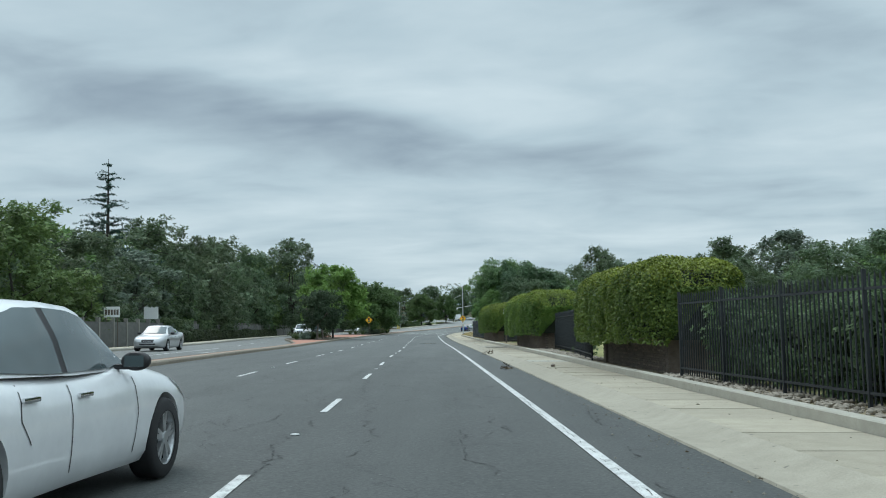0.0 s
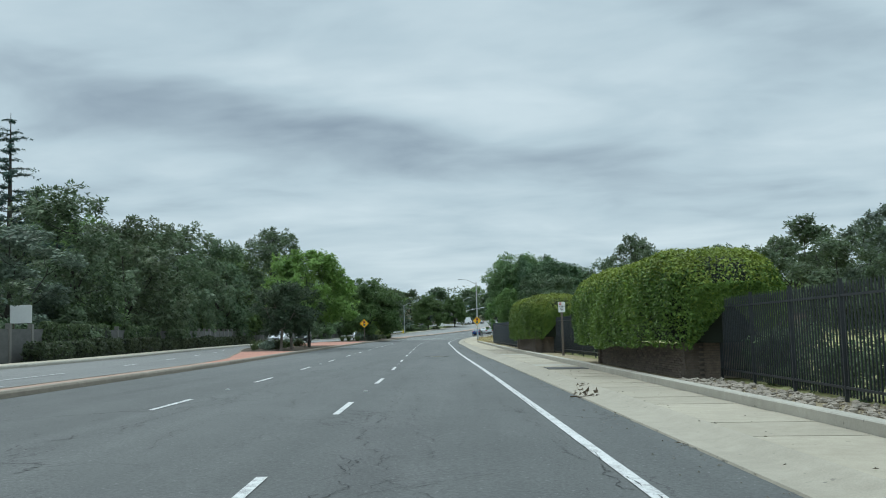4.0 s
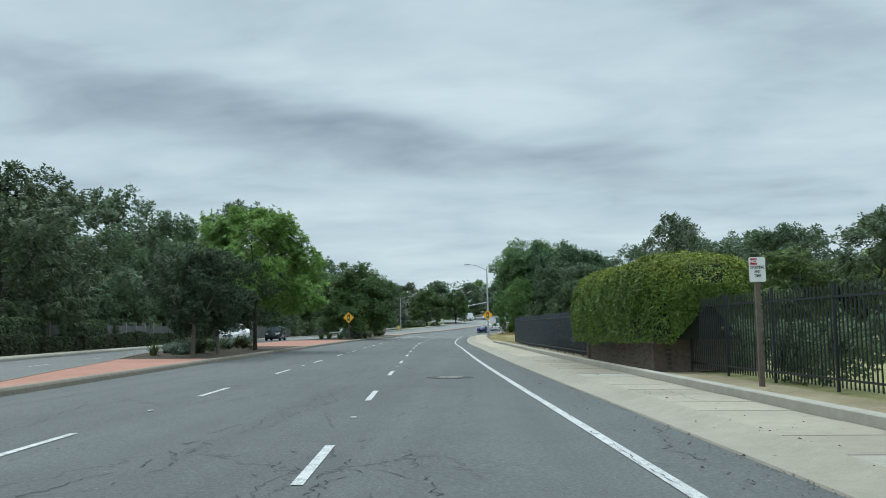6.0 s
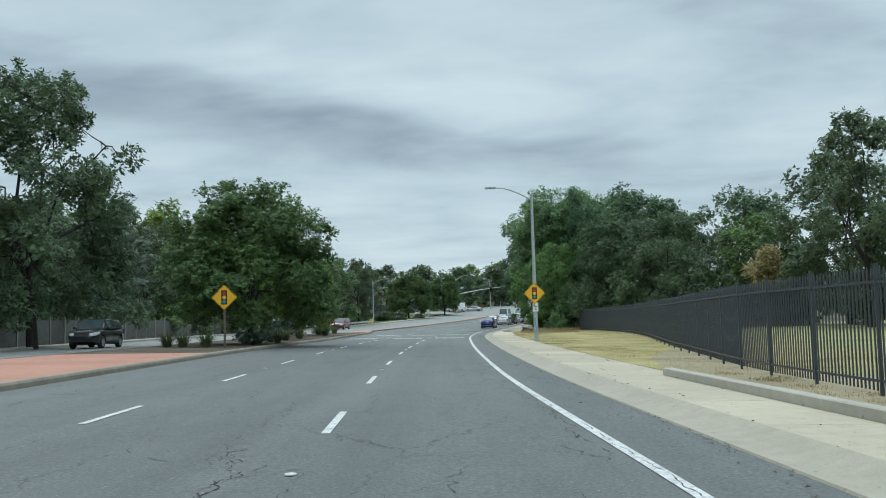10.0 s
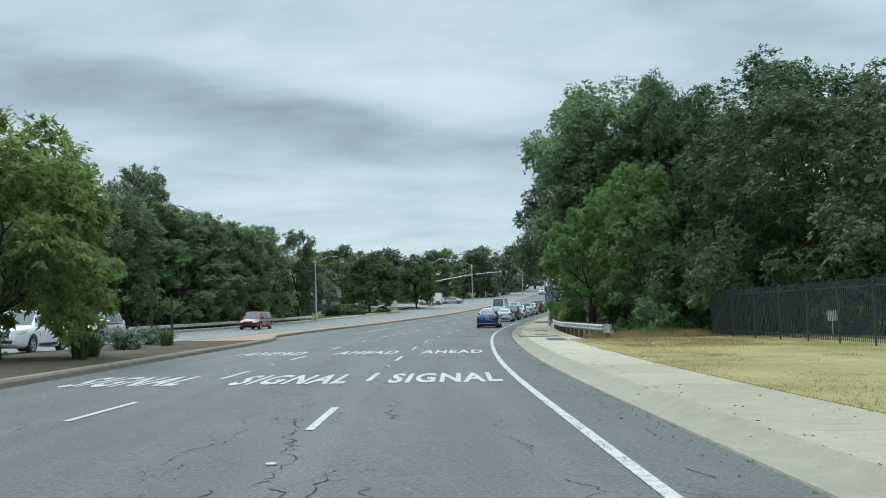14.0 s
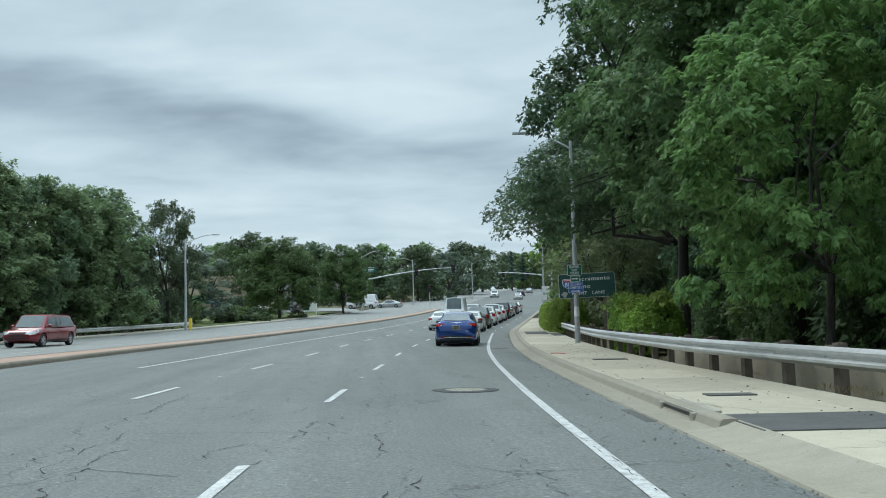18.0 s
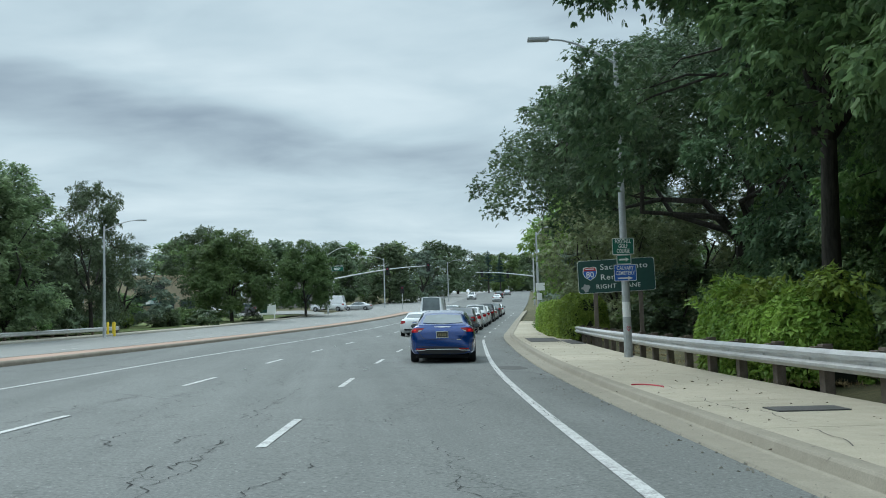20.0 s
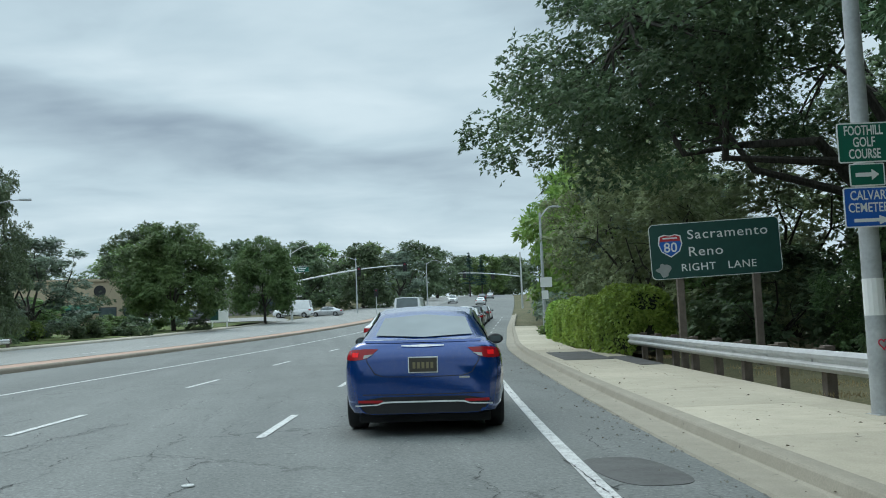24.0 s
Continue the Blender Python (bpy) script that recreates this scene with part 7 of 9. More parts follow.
def sedan_blue_extras(c):
    k, h = 0.935, c.s["L"] / 2
    # wrap-round lamps, a clear inner corner, one side burning
    for sx, lit in ((-1, "tail"), (1, "tail_lit")):
        def fl(p):
            return [(sx * a, b) for a, b in p]
        c.decal("tail_lamp", fl([(0.50, 0.972), (0.66, 0.975), (0.80, 0.965)]), fl([(0.62, 0.875), (0.70, 0.855), (0.80, 0.85)]), lit if sx < 0 else "tail", "-y", label="red wrap-round tail lamp")
        c.decal("tail_lamp_core", fl([(0.72, 0.935), (0.79, 0.935)]), fl([(0.725, 0.885), (0.79, 0.885)]), "tail_lit", "-y", lift=0.010)
        c.decal("reversing_lamp", fl([(0.56, 0.915), (0.66, 0.905)]), fl([(0.62, 0.878), (0.67, 0.868)]), "lamp_glass", "-y", lift=0.010)
        c.decal("reflector", fl([(0.46, 0.405), (0.73, 0.410)]), fl([(0.46, 0.372), (0.73, 0.380)]), "tail", "-y", lift=0.010)
    c.both("tail_lamp", [(-h + 0.08, 0.965), (-h + 0.45, 0.93)], [(-h + 0.08, 0.85), (-h + 0.28, 0.865)], "tail", 6)
    c.decal("lid_emblem", [(-0.24, 1.005), (0, 1.012), (0.24, 1.005)], [(-0.24, 0.995), (0, 0.985), (0.24, 0.995)], "chrome", "-y", lift=0.012)
    c.decal("badge", [(0.40, 0.655), (0.52, 0.655)], [(0.40, 0.635), (0.52, 0.635)], "chrome", "-y", lift=0.008)
    # lid seam
    seam = [(-0.66, 0.98), (-0.62, 0.83), (-0.54, 0.70), (-0.45, 0.665), (0, 0.655), (0.45, 0.665), (0.54, 0.70), (0.62, 0.83), (0.66, 0.98)]
    c.decal("lid_seam", [(a, b + 0.004) for a, b in seam], [(a + (0.008 if a > 0 else -0.008 if a < 0 else 0), b - 0.004) for a, b in seam], "blackplastic", "-y", n=40, lift=0.003, m=1)
    # the bumper is not folded: its crease's shade is a black line
    c.decal("bumper_crease", [(-0.68, 0.475), (-0.3, 0.468), (0.3, 0.468), (0.68, 0.475)], [(-0.68, 0.465), (-0.3, 0.458), (0.3, 0.458), (0.68, 0.465)], "blackplastic", "-y", n=12, lift=0.002, m=1)
    c.decal("rear_valance", [(-0.74, 0.40), (-0.46, 0.44), (0.46, 0.44), (0.74, 0.40)], [(-0.66, 0.262), (-0.4, 0.256), (0.4, 0.256), (0.66, 0.262)], "rubber", "-y", n=20, lift=0.006)
    # flat white paint stands in for the bright reflection on this chrome
    c.decal("chrome_strip", [(-0.76, 0.355), (-0.52, 0.362), (-0.44, 0.392), (0.44, 0.392), (0.52, 0.362), (0.76, 0.355)], [(-0.76, 0.343), (-0.52, 0.348), (-0.44, 0.374), (0.44, 0.374), (0.52, 0.348), (0.76, 0.343)], "sign_white", "-y", n=24, lift=0.012, m=1)
    for sx in (-1, 1):
        c.add("exhaust", box(0.15, 0.12, 0.07, (sx * 0.60, -h + 0.16, 0.335), 0.02), "chrome")
    # spoiler lip of the lid
    rows = []
    for x in np.linspace(-0.66, 0.66, 15):
        y = -h + 0.10 + 0.05 * (x / 0.7) ** 2
        rows.append([(x, y - 0.035, 1.040), (x, y - 0.015, 1.066), (x, y + 0.05, 1.072), (x, y + 0.16, 1.062)])
    v, f = strip(rows)
    c.parts.append(("lid_lip", raw("lid_lip", v, f), "PAINT", ""))
    c.add("underbody", box(1.5, 4.1, 0.14, (0, -0.1, 0.20), 0.02), "rubber")


def suv_spec(name, L, W, H, belt=1.12, van=False, box_rear=0.35):
    k, h = W / 2, L / 2
    return dict(
        name=name, L=L, r=0.365, axles=(-h + 0.95, h - 0.95), track=k - 0.125, spokes=6,
        hw=[(-h, k * 0.84), (-h + 0.12, k * 0.94), (-h + 0.4, k * 0.985), (0, k), (h - 0.9, k * 0.985), (h - 0.35, k * 0.93), (h, k * 0.68)],
        lo=[(-h, 0.42), (-h + 0.3, 0.30), (0, 0.27), (h - 0.4, 0.28), (h, 0.40)],
        hi=[(-h, 0.95), (-h + 0.06, belt), (-h + 0.5, belt), (0, belt - 0.02), (h - 1.2, belt - 0.03), (h - 0.6, belt - 0.10), (h - 0.15, belt - 0.22), (h, 0.72)],
        cabin=[(h - (0.75 if van else 1.15), k * 0.84, belt - 0.06, k * 0.82, belt - 0.05), (h - (1.55 if van else 1.85), k * 0.93, belt - 0.03, k * 0.74, H - 0.06), (h - 2.4, k * 0.95, belt - 0.03, k * 0.76, H - 0.03), (-0.4, k * 0.95, belt - 0.02, k * 0.77, H - 0.03), (-h + box_rear + 0.25, k * 0.94, belt - 0.02, k * 0.75, H - 0.06), (-h + 0.10, k * 0.90, belt - 0.02, k * 0.80, belt + 0.02)],
        windows=[([(h - 1.9, H - 0.20), (h - 2.5, H - 0.15)], [(h - (1.25 if van else 1.5), belt + 0.03), (h - 2.5, belt + 0.02)])] + ([] if van else [([(h - 2.58, H - 0.15), (-0.1 - 0.3, H - 0.15)], [(h - 2.58, belt + 0.02), (-0.1 - 0.3, belt + 0.02)]), ([(-0.5, H - 0.15), (-h + 0.75, H - 0.20)], [(-0.5, belt + 0.02), (-h + 0.55, belt + 0.03)])]),
        seams=[[(h - 1.5, belt - 0.06), (h - 1.5, 0.7), (h - 1.45, 0.42)], [(h - 2.55, belt - 0.06), (h - 2.55, 0.7), (h - 2.55, 0.42)], [(-0.45, belt - 0.06), (-0.45, 0.7), (-0.55, 0.42)]],
        handles=[(h - 2.35, belt - 0.16), (-0.25, belt - 0.16)],
        mirror=(h - 1.55, belt + 0.07, k * 0.93), mirror_mat="PAINT", chrome=False,
        extras=[plate_rear, suv_extras], plate_z=0.86, belt=belt,
    )


def suv_extras(c):
    k, h, b = c.s["hw"][3][1], c.s["L"] / 2, c.s["belt"]
    c.mirrored("tail_lamp", [(k * 0.68, b - 0.03), (k * 0.92, b - 0.03)], [(k * 0.70, b - 0.26), (k * 0.92, b - 0.30)], "tail", "-y")
    c.both("tail_lamp", [(-h + 0.08, b - 0.04), (-h + 0.32, b - 0.06)], [(-h + 0.08, b - 0.28), (-h + 0.24, b - 0.24)], "tail", 5)
    c.mirrored("headlamp", [(k * 0.48, b - 0.24), (k * 0.88, b - 0.18)], [(k * 0.46, b - 0.36), (k * 0.86, b - 0.38)], "lamp_glass", "+y")
    c.both("headlamp", [(h - 0.6, b - 0.14), (h - 0.14, b - 0.24)], [(h - 0.5, b - 0.26), (h - 0.14, b - 0.38)], "lamp_glass", 5)
    c.decal("grille", [(-k * 0.44, b - 0.25), (k * 0.44, b - 0.25)], [(-k * 0.42, b - 0.48), (k * 0.42, b - 0.48)], "blackplastic", "+y")
    c.decal("rear_bumper", [(-k * 0.78, 0.60), (k * 0.78, 0.60)], [(-k * 0.74, 0.44), (k * 0.74, 0.44)], "blackplastic", "-y")
    c.decal("front_bumper_vent", [(-k * 0.6, 0.54), (k * 0.6, 0.54)], [(-k * 0.55, 0.43), (k * 0.55, 0.43)], "blackplastic", "+y")
    c.both("sill", [(-h + 1.5, 0.40), (h - 1.45, 0.40)], [(-h + 1.5, 0.30), (h - 1.45, 0.30)], "blackplastic", 8)


def pickup_spec(name, L, W, H, belt=1.15):
    s = suv_spec(name, L, W, H, belt)
    k, h = W / 2, L / 2
    s["hi"] = [(-h, 1.02), (-h + 0.04, belt + 0.02), (-h + 0.5, belt + 0.02), (0, belt), (h - 1.3, belt - 0.02), (h - 0.5, belt - 0.07), (h - 0.12, belt - 0.14), (h, 0.80)]
    s["cabin"] = [(h - 1.35, k * 0.84, belt - 0.06, k * 0.82, belt - 0.05), (h - 2.0, k * 0.93, belt - 0.03, k * 0.72, H - 0.06), (h - 2.5, k * 0.95, belt - 0.03, k * 0.74, H - 0.03), (-0.2, k * 0.95, belt - 0.02, k * 0.75, H - 0.03), (-0.42, k * 0.94, belt - 0.02, k * 0.74, H - 0.06), (-0.60, k * 0.92, belt - 0.02, k * 0.80, belt + 0.01)]
    s["windows"] = [([(h - 2.05, H - 0.20), (h - 2.6, H - 0.15)], [(h - 1.72, belt + 0.03), (h - 2.6, belt + 0.02)]), ([(h - 2.7, H - 0.15), (-0.30, H - 0.17)], [(h - 2.7, belt + 0.02), (-0.34, belt + 0.02)])]
    s["seams"] = [[(h - 1.7, belt - 0.06), (h - 1.7, 0.42)], [(h - 2.65, belt - 0.06), (h - 2.65, 0.42)], [(-0.5, belt - 0.04), (-0.5, 0.42)]]
    s["extras"] = [plate_rear, suv_extras, bed_extras]
    return s


def bed_extras(c):
    k, h, b = c.s["hw"][3][1], c.s["L"] / 2, c.s["belt"]
    c.add("load_bed", box(k * 1.5, h - 0.75, 0.02, (0, -h + (h - 0.75) / 2 + 0.12, b + 0.055), 0.0), "blackplastic", "black bed cover")


BLUE = Car(sedan_spec("blue_sedan", 4.88, 1.87, 1.49, True))
SEDAN = Car(sedan_spec("sedan", 4.86, 1.83, 1.47))
SUV = Car(suv_spec("suv", 4.65, 1.86, 1.72))
MINI = Car(suv_spec("minivan", 5.1, 1.98, 1.75, 1.06))
VAN = Car(suv_spec("van", 5.6, 2.05, 2.55, 1.25, True, 0.1))
PICKUP = Car(pickup_spec("pickup", 5.4, 1.93, 1.85))


def heading_at(y):
    return -math.degrees(math.atan((path_x(y + 2) - path_x(y - 2)) / 4))


def mid12(y):
    return (lane1(y) + lane2(y)) / 2


def mid01(y):
    return (fog_x(y) + lane1(y)) / 2 - 0.05


BLUE.place("blue_sedan", "deep-blue four-door saloon car with red tail lamps waiting in the lane", 0.42, 238.2, -8.6, "paint_blue")
SEDAN.place("white_sedan", "white four-door saloon car with alloy wheels on the asphalt", -3.50, 6.5, -2.5, "paint_white")
QUEUE = [
    (SEDAN, 262.5, "paint_white", "white saloon car waiting in the queue"), (SUV, 270.5, "paint_grey", "grey crossover car waiting in the queue"),
    (SUV, 279, "paint_white", "white crossover car waiting in the queue"), (PICKUP, 287.5, "paint_white", "white pickup truck waiting in the queue"),
    (SUV, 295.5, "paint_white", "white tall crossover car waiting in the queue"), (PICKUP, 304.5, "paint_black", "black pickup truck waiting in the queue"),
    (SEDAN, 313, "paint_silver", "silver saloon car waiting in the queue"), (SUV, 322, "paint_grey", "grey crossover car waiting in the queue"), (SEDAN, 331, "paint_white", "white saloon car near the junction"),
]
for c, y, p, lab in QUEUE:
    c.place("queued_car", lab, mid01(y), y, heading_at(y), p, "cars queuing for the signal")
for c, y, p, lab in ((SEDAN, 268, "paint_white", "white saloon car in the middle lane of the queue"), (VAN, 287, "paint_white", "white panel van in the middle lane of the queue"), (SEDAN, 297, "paint_silver", "silver saloon car in the middle lane of the queue"),
                     (SUV, 306, "paint_white", "white crossover car in the middle lane of the queue")):
    c.place("queued_car", lab, mid12(y) + (0.65 if y == 268 else 0), y, heading_at(y), p, "cars queuing for the signal", category="van" if c is VAN else "car")
# traffic coming the other way
MINI.place("red_minivan", "maroon-red minivan coming along the opposite carriageway", -21.4, 249, 180 - 8, "paint_red", category="minivan")
SUV.place("white_crossover", "white crossover car on the opposite carriageway", -21.3, 196, 180 - 2, "paint_white")
SUV.place("silver_crossover", "pale silver crossover car on the opposite carriageway", -21.9, 205.5, 180 - 1, "paint_silver")
PICKUP.place("white_pickup", "white pickup truck on the opposite carriageway", -22.6, 131, 180 + 3, "paint_white", category="pickup truck")
SEDAN.place("silver_sedan", "silver saloon car on the opposite carriageway", -17.6, 54, 180 + 3, "paint_silver")
SUV.place("black_off_roader", "black boxy off-road car on the opposite carriageway", -25.6, 163, 180, "paint_black")
# up the hill and in the car park
for x, y, c, p, yaw in ((31, 400, SEDAN, "paint_white", -12), (36, 425, SUV, "paint_black", -12), (43, 452, SEDAN, "paint_silver", -12), (28, 415, SUV, "paint_white", 168)):
    c.place("distant_car", "distant car on the hill beyond the junction", x, y, yaw, p, "cars on the hill")
VAN.place("parked_van", "white panel van parked at the corner car park", -3.4, 361, 75, "paint_white", category="van", z=ground_z(-3.4, 361) + 0.13)
for x, y, c, p in ((-16.5, 356, SUV, "paint_grey"), (-21, 350, SEDAN, "paint_white"), (-30, 326, SUV, "paint_black"), (1.4, 365, SEDAN, "paint_silver")):
    c.place("parked_car", "car parked in the corner car park", x, y, 80, p, "cars in the car park", z=ground_z(x, y) + 0.03)

# ---- the west side: walls, low hedges, boards ----
def panel_wall(y0, y1):
    """A garden wall in bays: grey rendered panels between pale pilasters."""
    f = off(opp_l, -3.6)
    root = thing("panel_wall", "grey rendered garden wall with pale pilasters", "wall")
    col = mesh_of("pilaster", box(0.26, 0.26, 2.05, (0, 0, 1.0), 0.02))
    col.materials.append(M["wall_pier"])
    n = int((y1 - y0) / 2.9)
    ys = np.linspace(y0, y1, n + 1)
    pan = mesh_of("panel", box(0.12, 1.0, 1.75, (0, 0.5, 0.87), 0.0))
    pan.materials.append(M["wall_render"])
    for a, b in zip(ys, ys[1:]):
        xa, xb = f(a), f(b)
        ln = math.hypot(xb - xa, b - a)
        m = pose(xa, a, zb(xa, a) + 0.1, 0, 0, -math.degrees(math.atan2(xb - xa, b - a)))
        part("pilaster", col, None, root, m=m)
        part("panel", pan, None, root, m=m @ Matrix.Translation((0, 0.13, 0)) @ Matrix.Diagonal((1, ln - 0.26, 1, 1)))
    return root


panel_wall(-20, 246)
rngw = np.random.default_rng(9)
LOW = [(-8, -2.5), (-2.1, 4), (4.3, 11), (11.4, 17.5), (18, 25.6), (26, 33), (33.6, 40), (40.4, 47.6), (50, 52.4), (73.8, 79.2), (79.5, 83.3), (83.6, 90.3)]
while LOW[-1][1] < 150:
    start = LOW[-1][1] + 0.25 + 0.35 * rngw.random()
    LOW.append((start, start + 3.4 + 4.2 * rngw.random()))
for i, (a, b) in enumerate(LOW):
    hedge_block("low_hedge", "low clipped dark-green hedge along the far footway", a, b, off(opp_l, -3.15), off(opp_l, -1.95), 0.12, 1.02 + 0.2 * rngw.random(), int(640 * (b - a)), 0.145, "hedge_low", 100 + i, 0.22, group="low clipped hedges")
for a, b in ((42, 47.5), (78, 92), (96, 108), (112, 121)):
    hedge_block("wall_ivy", "green ivy growing over the garden wall", a, b, off(opp_l, -3.95), off(opp_l, -3.35), 0.5, 2.15, int(500 * (b - a)), 0.17, "ivy", int(a), 0.3, category="ivy", group="ivy on the wall")


def notice_board(x, y, ztop, w, h, bars, label):
    root = thing("notice_board", label, "sign", "boards above the garden wall", pose(x, y, 0, 0, 0, 8))
    zg = ground_z(x, y)
    p = part("board", rounded(w, h, 0.02, 0.03), M["sign_white"], root, m=Matrix.Translation((0, 0, ztop - h / 2)))
    for k in range(bars):
        part("lettering_bar", box(w * 0.13, 0.006, h * 0.5, (w * (-0.36 + 0.72 * k / max(1, bars - 1)), -0.018, -0.02)), M["woodpost"], p)
    for s in (-0.35, 0.35):
        part("post", box(0.07, 0.07, ztop - zg, (s * w, 0.05, (ztop + zg) / 2), 0.005), M["woodpost"], root)


notice_board(-24.7, 65.5, 3.1, 1.08, 0.75, 5, "white board with brown lettering above the garden wall")
notice_board(-25.6, 76.5, 3.35, 1.15, 1.0, 0, "blank white board above the garden wall")


# ---- grasses and bushes of the median beds ----
def tuft(x, y, h, r, n, seed, mat="grassblade", label="clump of arching green grass in the bed", z=0.14):
    rng = np.random.default_rng(seed)
    v, f = [], []
    for k in range(n):
        a, d = rng.uniform(0, 2 * math.pi), r * 0.35 * rng.random()
        bx, by = d * math.cos(a), d * math.sin(a)
        out = r * (0.3 + 0.8 * rng.random())
        hh = h * (0.6 + 0.5 * rng.random())
        w = 0.012 + 0.01 * rng.random()
        px, py = -math.sin(a) * w, math.cos(a) * w
        i = len(v)
        for s, q in ((0, 1), (0.5, 0.9), (1, 0.15)):
            xx, yy, zz = bx + math.cos(a) * out * s * s, by + math.sin(a) * out * s * s, hh * (s - 0.28 * s * s * (out / r))
            v += [(xx - px * q, yy - py * q, zz), (xx + px * q, yy + py * q, zz)]
        f += [(i, i + 1, i + 3, i + 2), (i + 2, i + 3, i + 5, i + 4)]
    root = thing("grass_clump", label, "plant", "plants of the median beds", pose(x, y, zb(x, y) + z))
    part("foliage", raw("foliage", v, f), M[mat], root, kind="stuff")
    return root


def bush(x, y, h, r, seed, mat, label, n=2200, size=0.10, z=0.12, name="bush"):
    rng = np.random.default_rng(seed)
    cs = [(rng.normal() * r * 0.45, rng.normal() * r * 0.45, h * (0.3 + 0.5 * rng.random())) for _ in range(14)]
    root = thing(name, label, "shrub", "plants of the median beds", pose(x, y, zb(x, y) + z))
    for c in cs[:5]:
        bm = bmesh.new()
        limb(bm, (0, 0, 0), c, 0.02, 0.006, rng, 4)
        part("stem", bm, M["bark"], root)
    part("leaves", leaf_cloud("leaves", cs, [r * (0.35 + 0.2 * rng.random()) for _ in cs], n, size, seed, 0.1), M[mat], root, kind="stuff")
    return root


rb = np.random.default_rng(21)
for k in range(22):
    y = 92 + 20 * rb.random()
    x = med_l(y) + 0.7 + (med_r(y) - med_l(y) - 3.2) * rb.random()
    if k % 3:
        bush(x, y, 0.55 + 0.3 * rb.random(), 0.6, 300 + k, "grassblade" if k % 2 else "leaf_olive", "low dull-green bush in the median bed", 1500, 0.07)
    else:
        tuft(x, y, 0.7, 0.5, 90, 300 + k)
for k, (x, y, kind) in enumerate(((-16.4, 152.5, 0), (-17.6, 152.8, 0), (-18.6, 153.6, 0), (-15.0, 156, 1), (-14.6, 161, 0), (-15.4, 163, 0), (-15.2, 167, 0), (-17.5, 168.5, 1), (-15.3, 173, 0), (-19.0, 178, 1),
                                  (-15.1, 184.8, 0), (-15.4, 186.6, 0), (-16.2, 188.5, 0), (-16.5, 193, 1), (-15.8, 196.5, 0), (-18.2, 183, 2), (-17.8, 172.2, 2), (-17.2, 199, 1))):
    if kind == 0:
        tuft(x, y, 0.85, 0.6, 170, 400 + k)
    elif kind == 1:
        bush(x, y, 0.7, 0.7, 400 + k, "leaf_olive", "grey-green low bush in the median bed")
    else:
        bush(x, y, 1.4, 1.3, 400 + k, "leaf_olive", "bare-twigged greyish bush in the median bed", 3500)


def sapling(x, y, h, label):
    root = thing("young_tree", label, "tree", "", pose(x, y, zb(x, y) + 0.12))
    part("trunk", tube([(0, 0, -0.1), (0.03, 0, h * 0.5), (0, 0, h)], [0.06, 0.05, 0.03], 8), M["bark"], root)


for x, y in ((-16.0, 198.0), (-17.3, 199.5)):
    sapling(x, y, 2.2, "bare slim trunk staked in the median bed")

# ---- the junction ----
def traffic_head(root, x, y, z, yaw, lit, red=True):
    h = part("signal_head", box(0.34, 0.24, 1.02, (0, 0, 0), 0.03), M["sign_black"], root, m=pose(x, y, z, 0, 0, yaw))
    part("backplate", box(0.56, 0.02, 1.24, (0, 0.08, 0), 0.02), M["sign_black"], h)
    for k, (dz, mat) in enumerate(((0.32, "signal_lit" if lit else "lens_red"), (0, "sign_black"), (-0.32, "sign_black"))):
        bm = bmesh.new()
        bmesh.ops.create_cone(bm, cap_ends=True, segments=18, radius1=0.13, radius2=0.13, depth=0.03, matrix=Matrix.Translation((0, -0.125, dz)) @ Matrix.Rotation(radians(90), 4, "X"))
        part("signal_lens", bm, M[mat], h)
        rows = [[(0.145 * math.cos(a), -0.12 - d, dz + 0.145 * math.sin(a)) for d in (0, 0.2)] for a in np.linspace(-0.3, math.pi + 0.3, 13)]
        v, f = strip(rows)
        part("visor", raw("visor", v, f), M["sign_black"], h)


def mast_arm(x, y, yaw, ln, heads, label, lamp=True, h=6.2, sign=True, up=1.3):
    z = ground_z(x, y)
    root = thing("signal_mast", label, "traffic signal", "signal masts at the junction", pose(x, y, z, 0, 0, yaw))
    part("pole", tube([(0, 0, 0), (0, 0, h), (0, 0, h + 3.0)], [0.17, 0.14, 0.10], 12), M["galv"], root, soft=True)
    pts = [(ln * s, 0, h - 1.1 + up * math.sin(s * math.pi / 2)) for s in np.linspace(0, 1, 9)]
    part("mast", tube(pts, list(np.linspace(0.11, 0.05, 9)), 10), M["galv"], root, soft=True)
    for s, lit in heads:
        traffic_head(root, ln * s, -0.18, h - 1.1 + up * math.sin(s * math.pi / 2) - 0.25, 0, lit)
    if lamp:
        pa = [(2.6 * s, 0, h + 2.6 + 1.1 * math.sin(s * math.pi / 2)) for s in np.linspace(0, 1, 7)]
        part("lamp_arm", tube(pa, 0.045, 8), M["galv"], root, soft=True)
        part("lamp_head", box(0.6, 0.26, 0.10, (2.8, 0, h + 3.7), 0.03), M["polegrey"], root)
    if sign:
        part("sign_arm", tube([(0, 0, h + 1.0), (2.3, 0, h + 1.0)], 0.03, 6), M["galv"], root)
        p = plate("street_name_sign", root, 1.7, 0.62, 0.04, "sign_green", "sign_white", Matrix.Translation((1.55, -0.05, h + 0.55)))
        part("lettering_bar", box(1.0, 0.004, 0.10, (-0.05, -0.008, 0.11)), M["sign_white"], p)
        part("lettering_bar", box(0.75, 0.004, 0.10, (-0.1, -0.008, -0.11)), M["sign_white"], p)
        part("lower_sign", box(0.7, 0.02, 1.5, (0.55, -0.1, h - 1.9), 0.01), M["sign_white"], root)


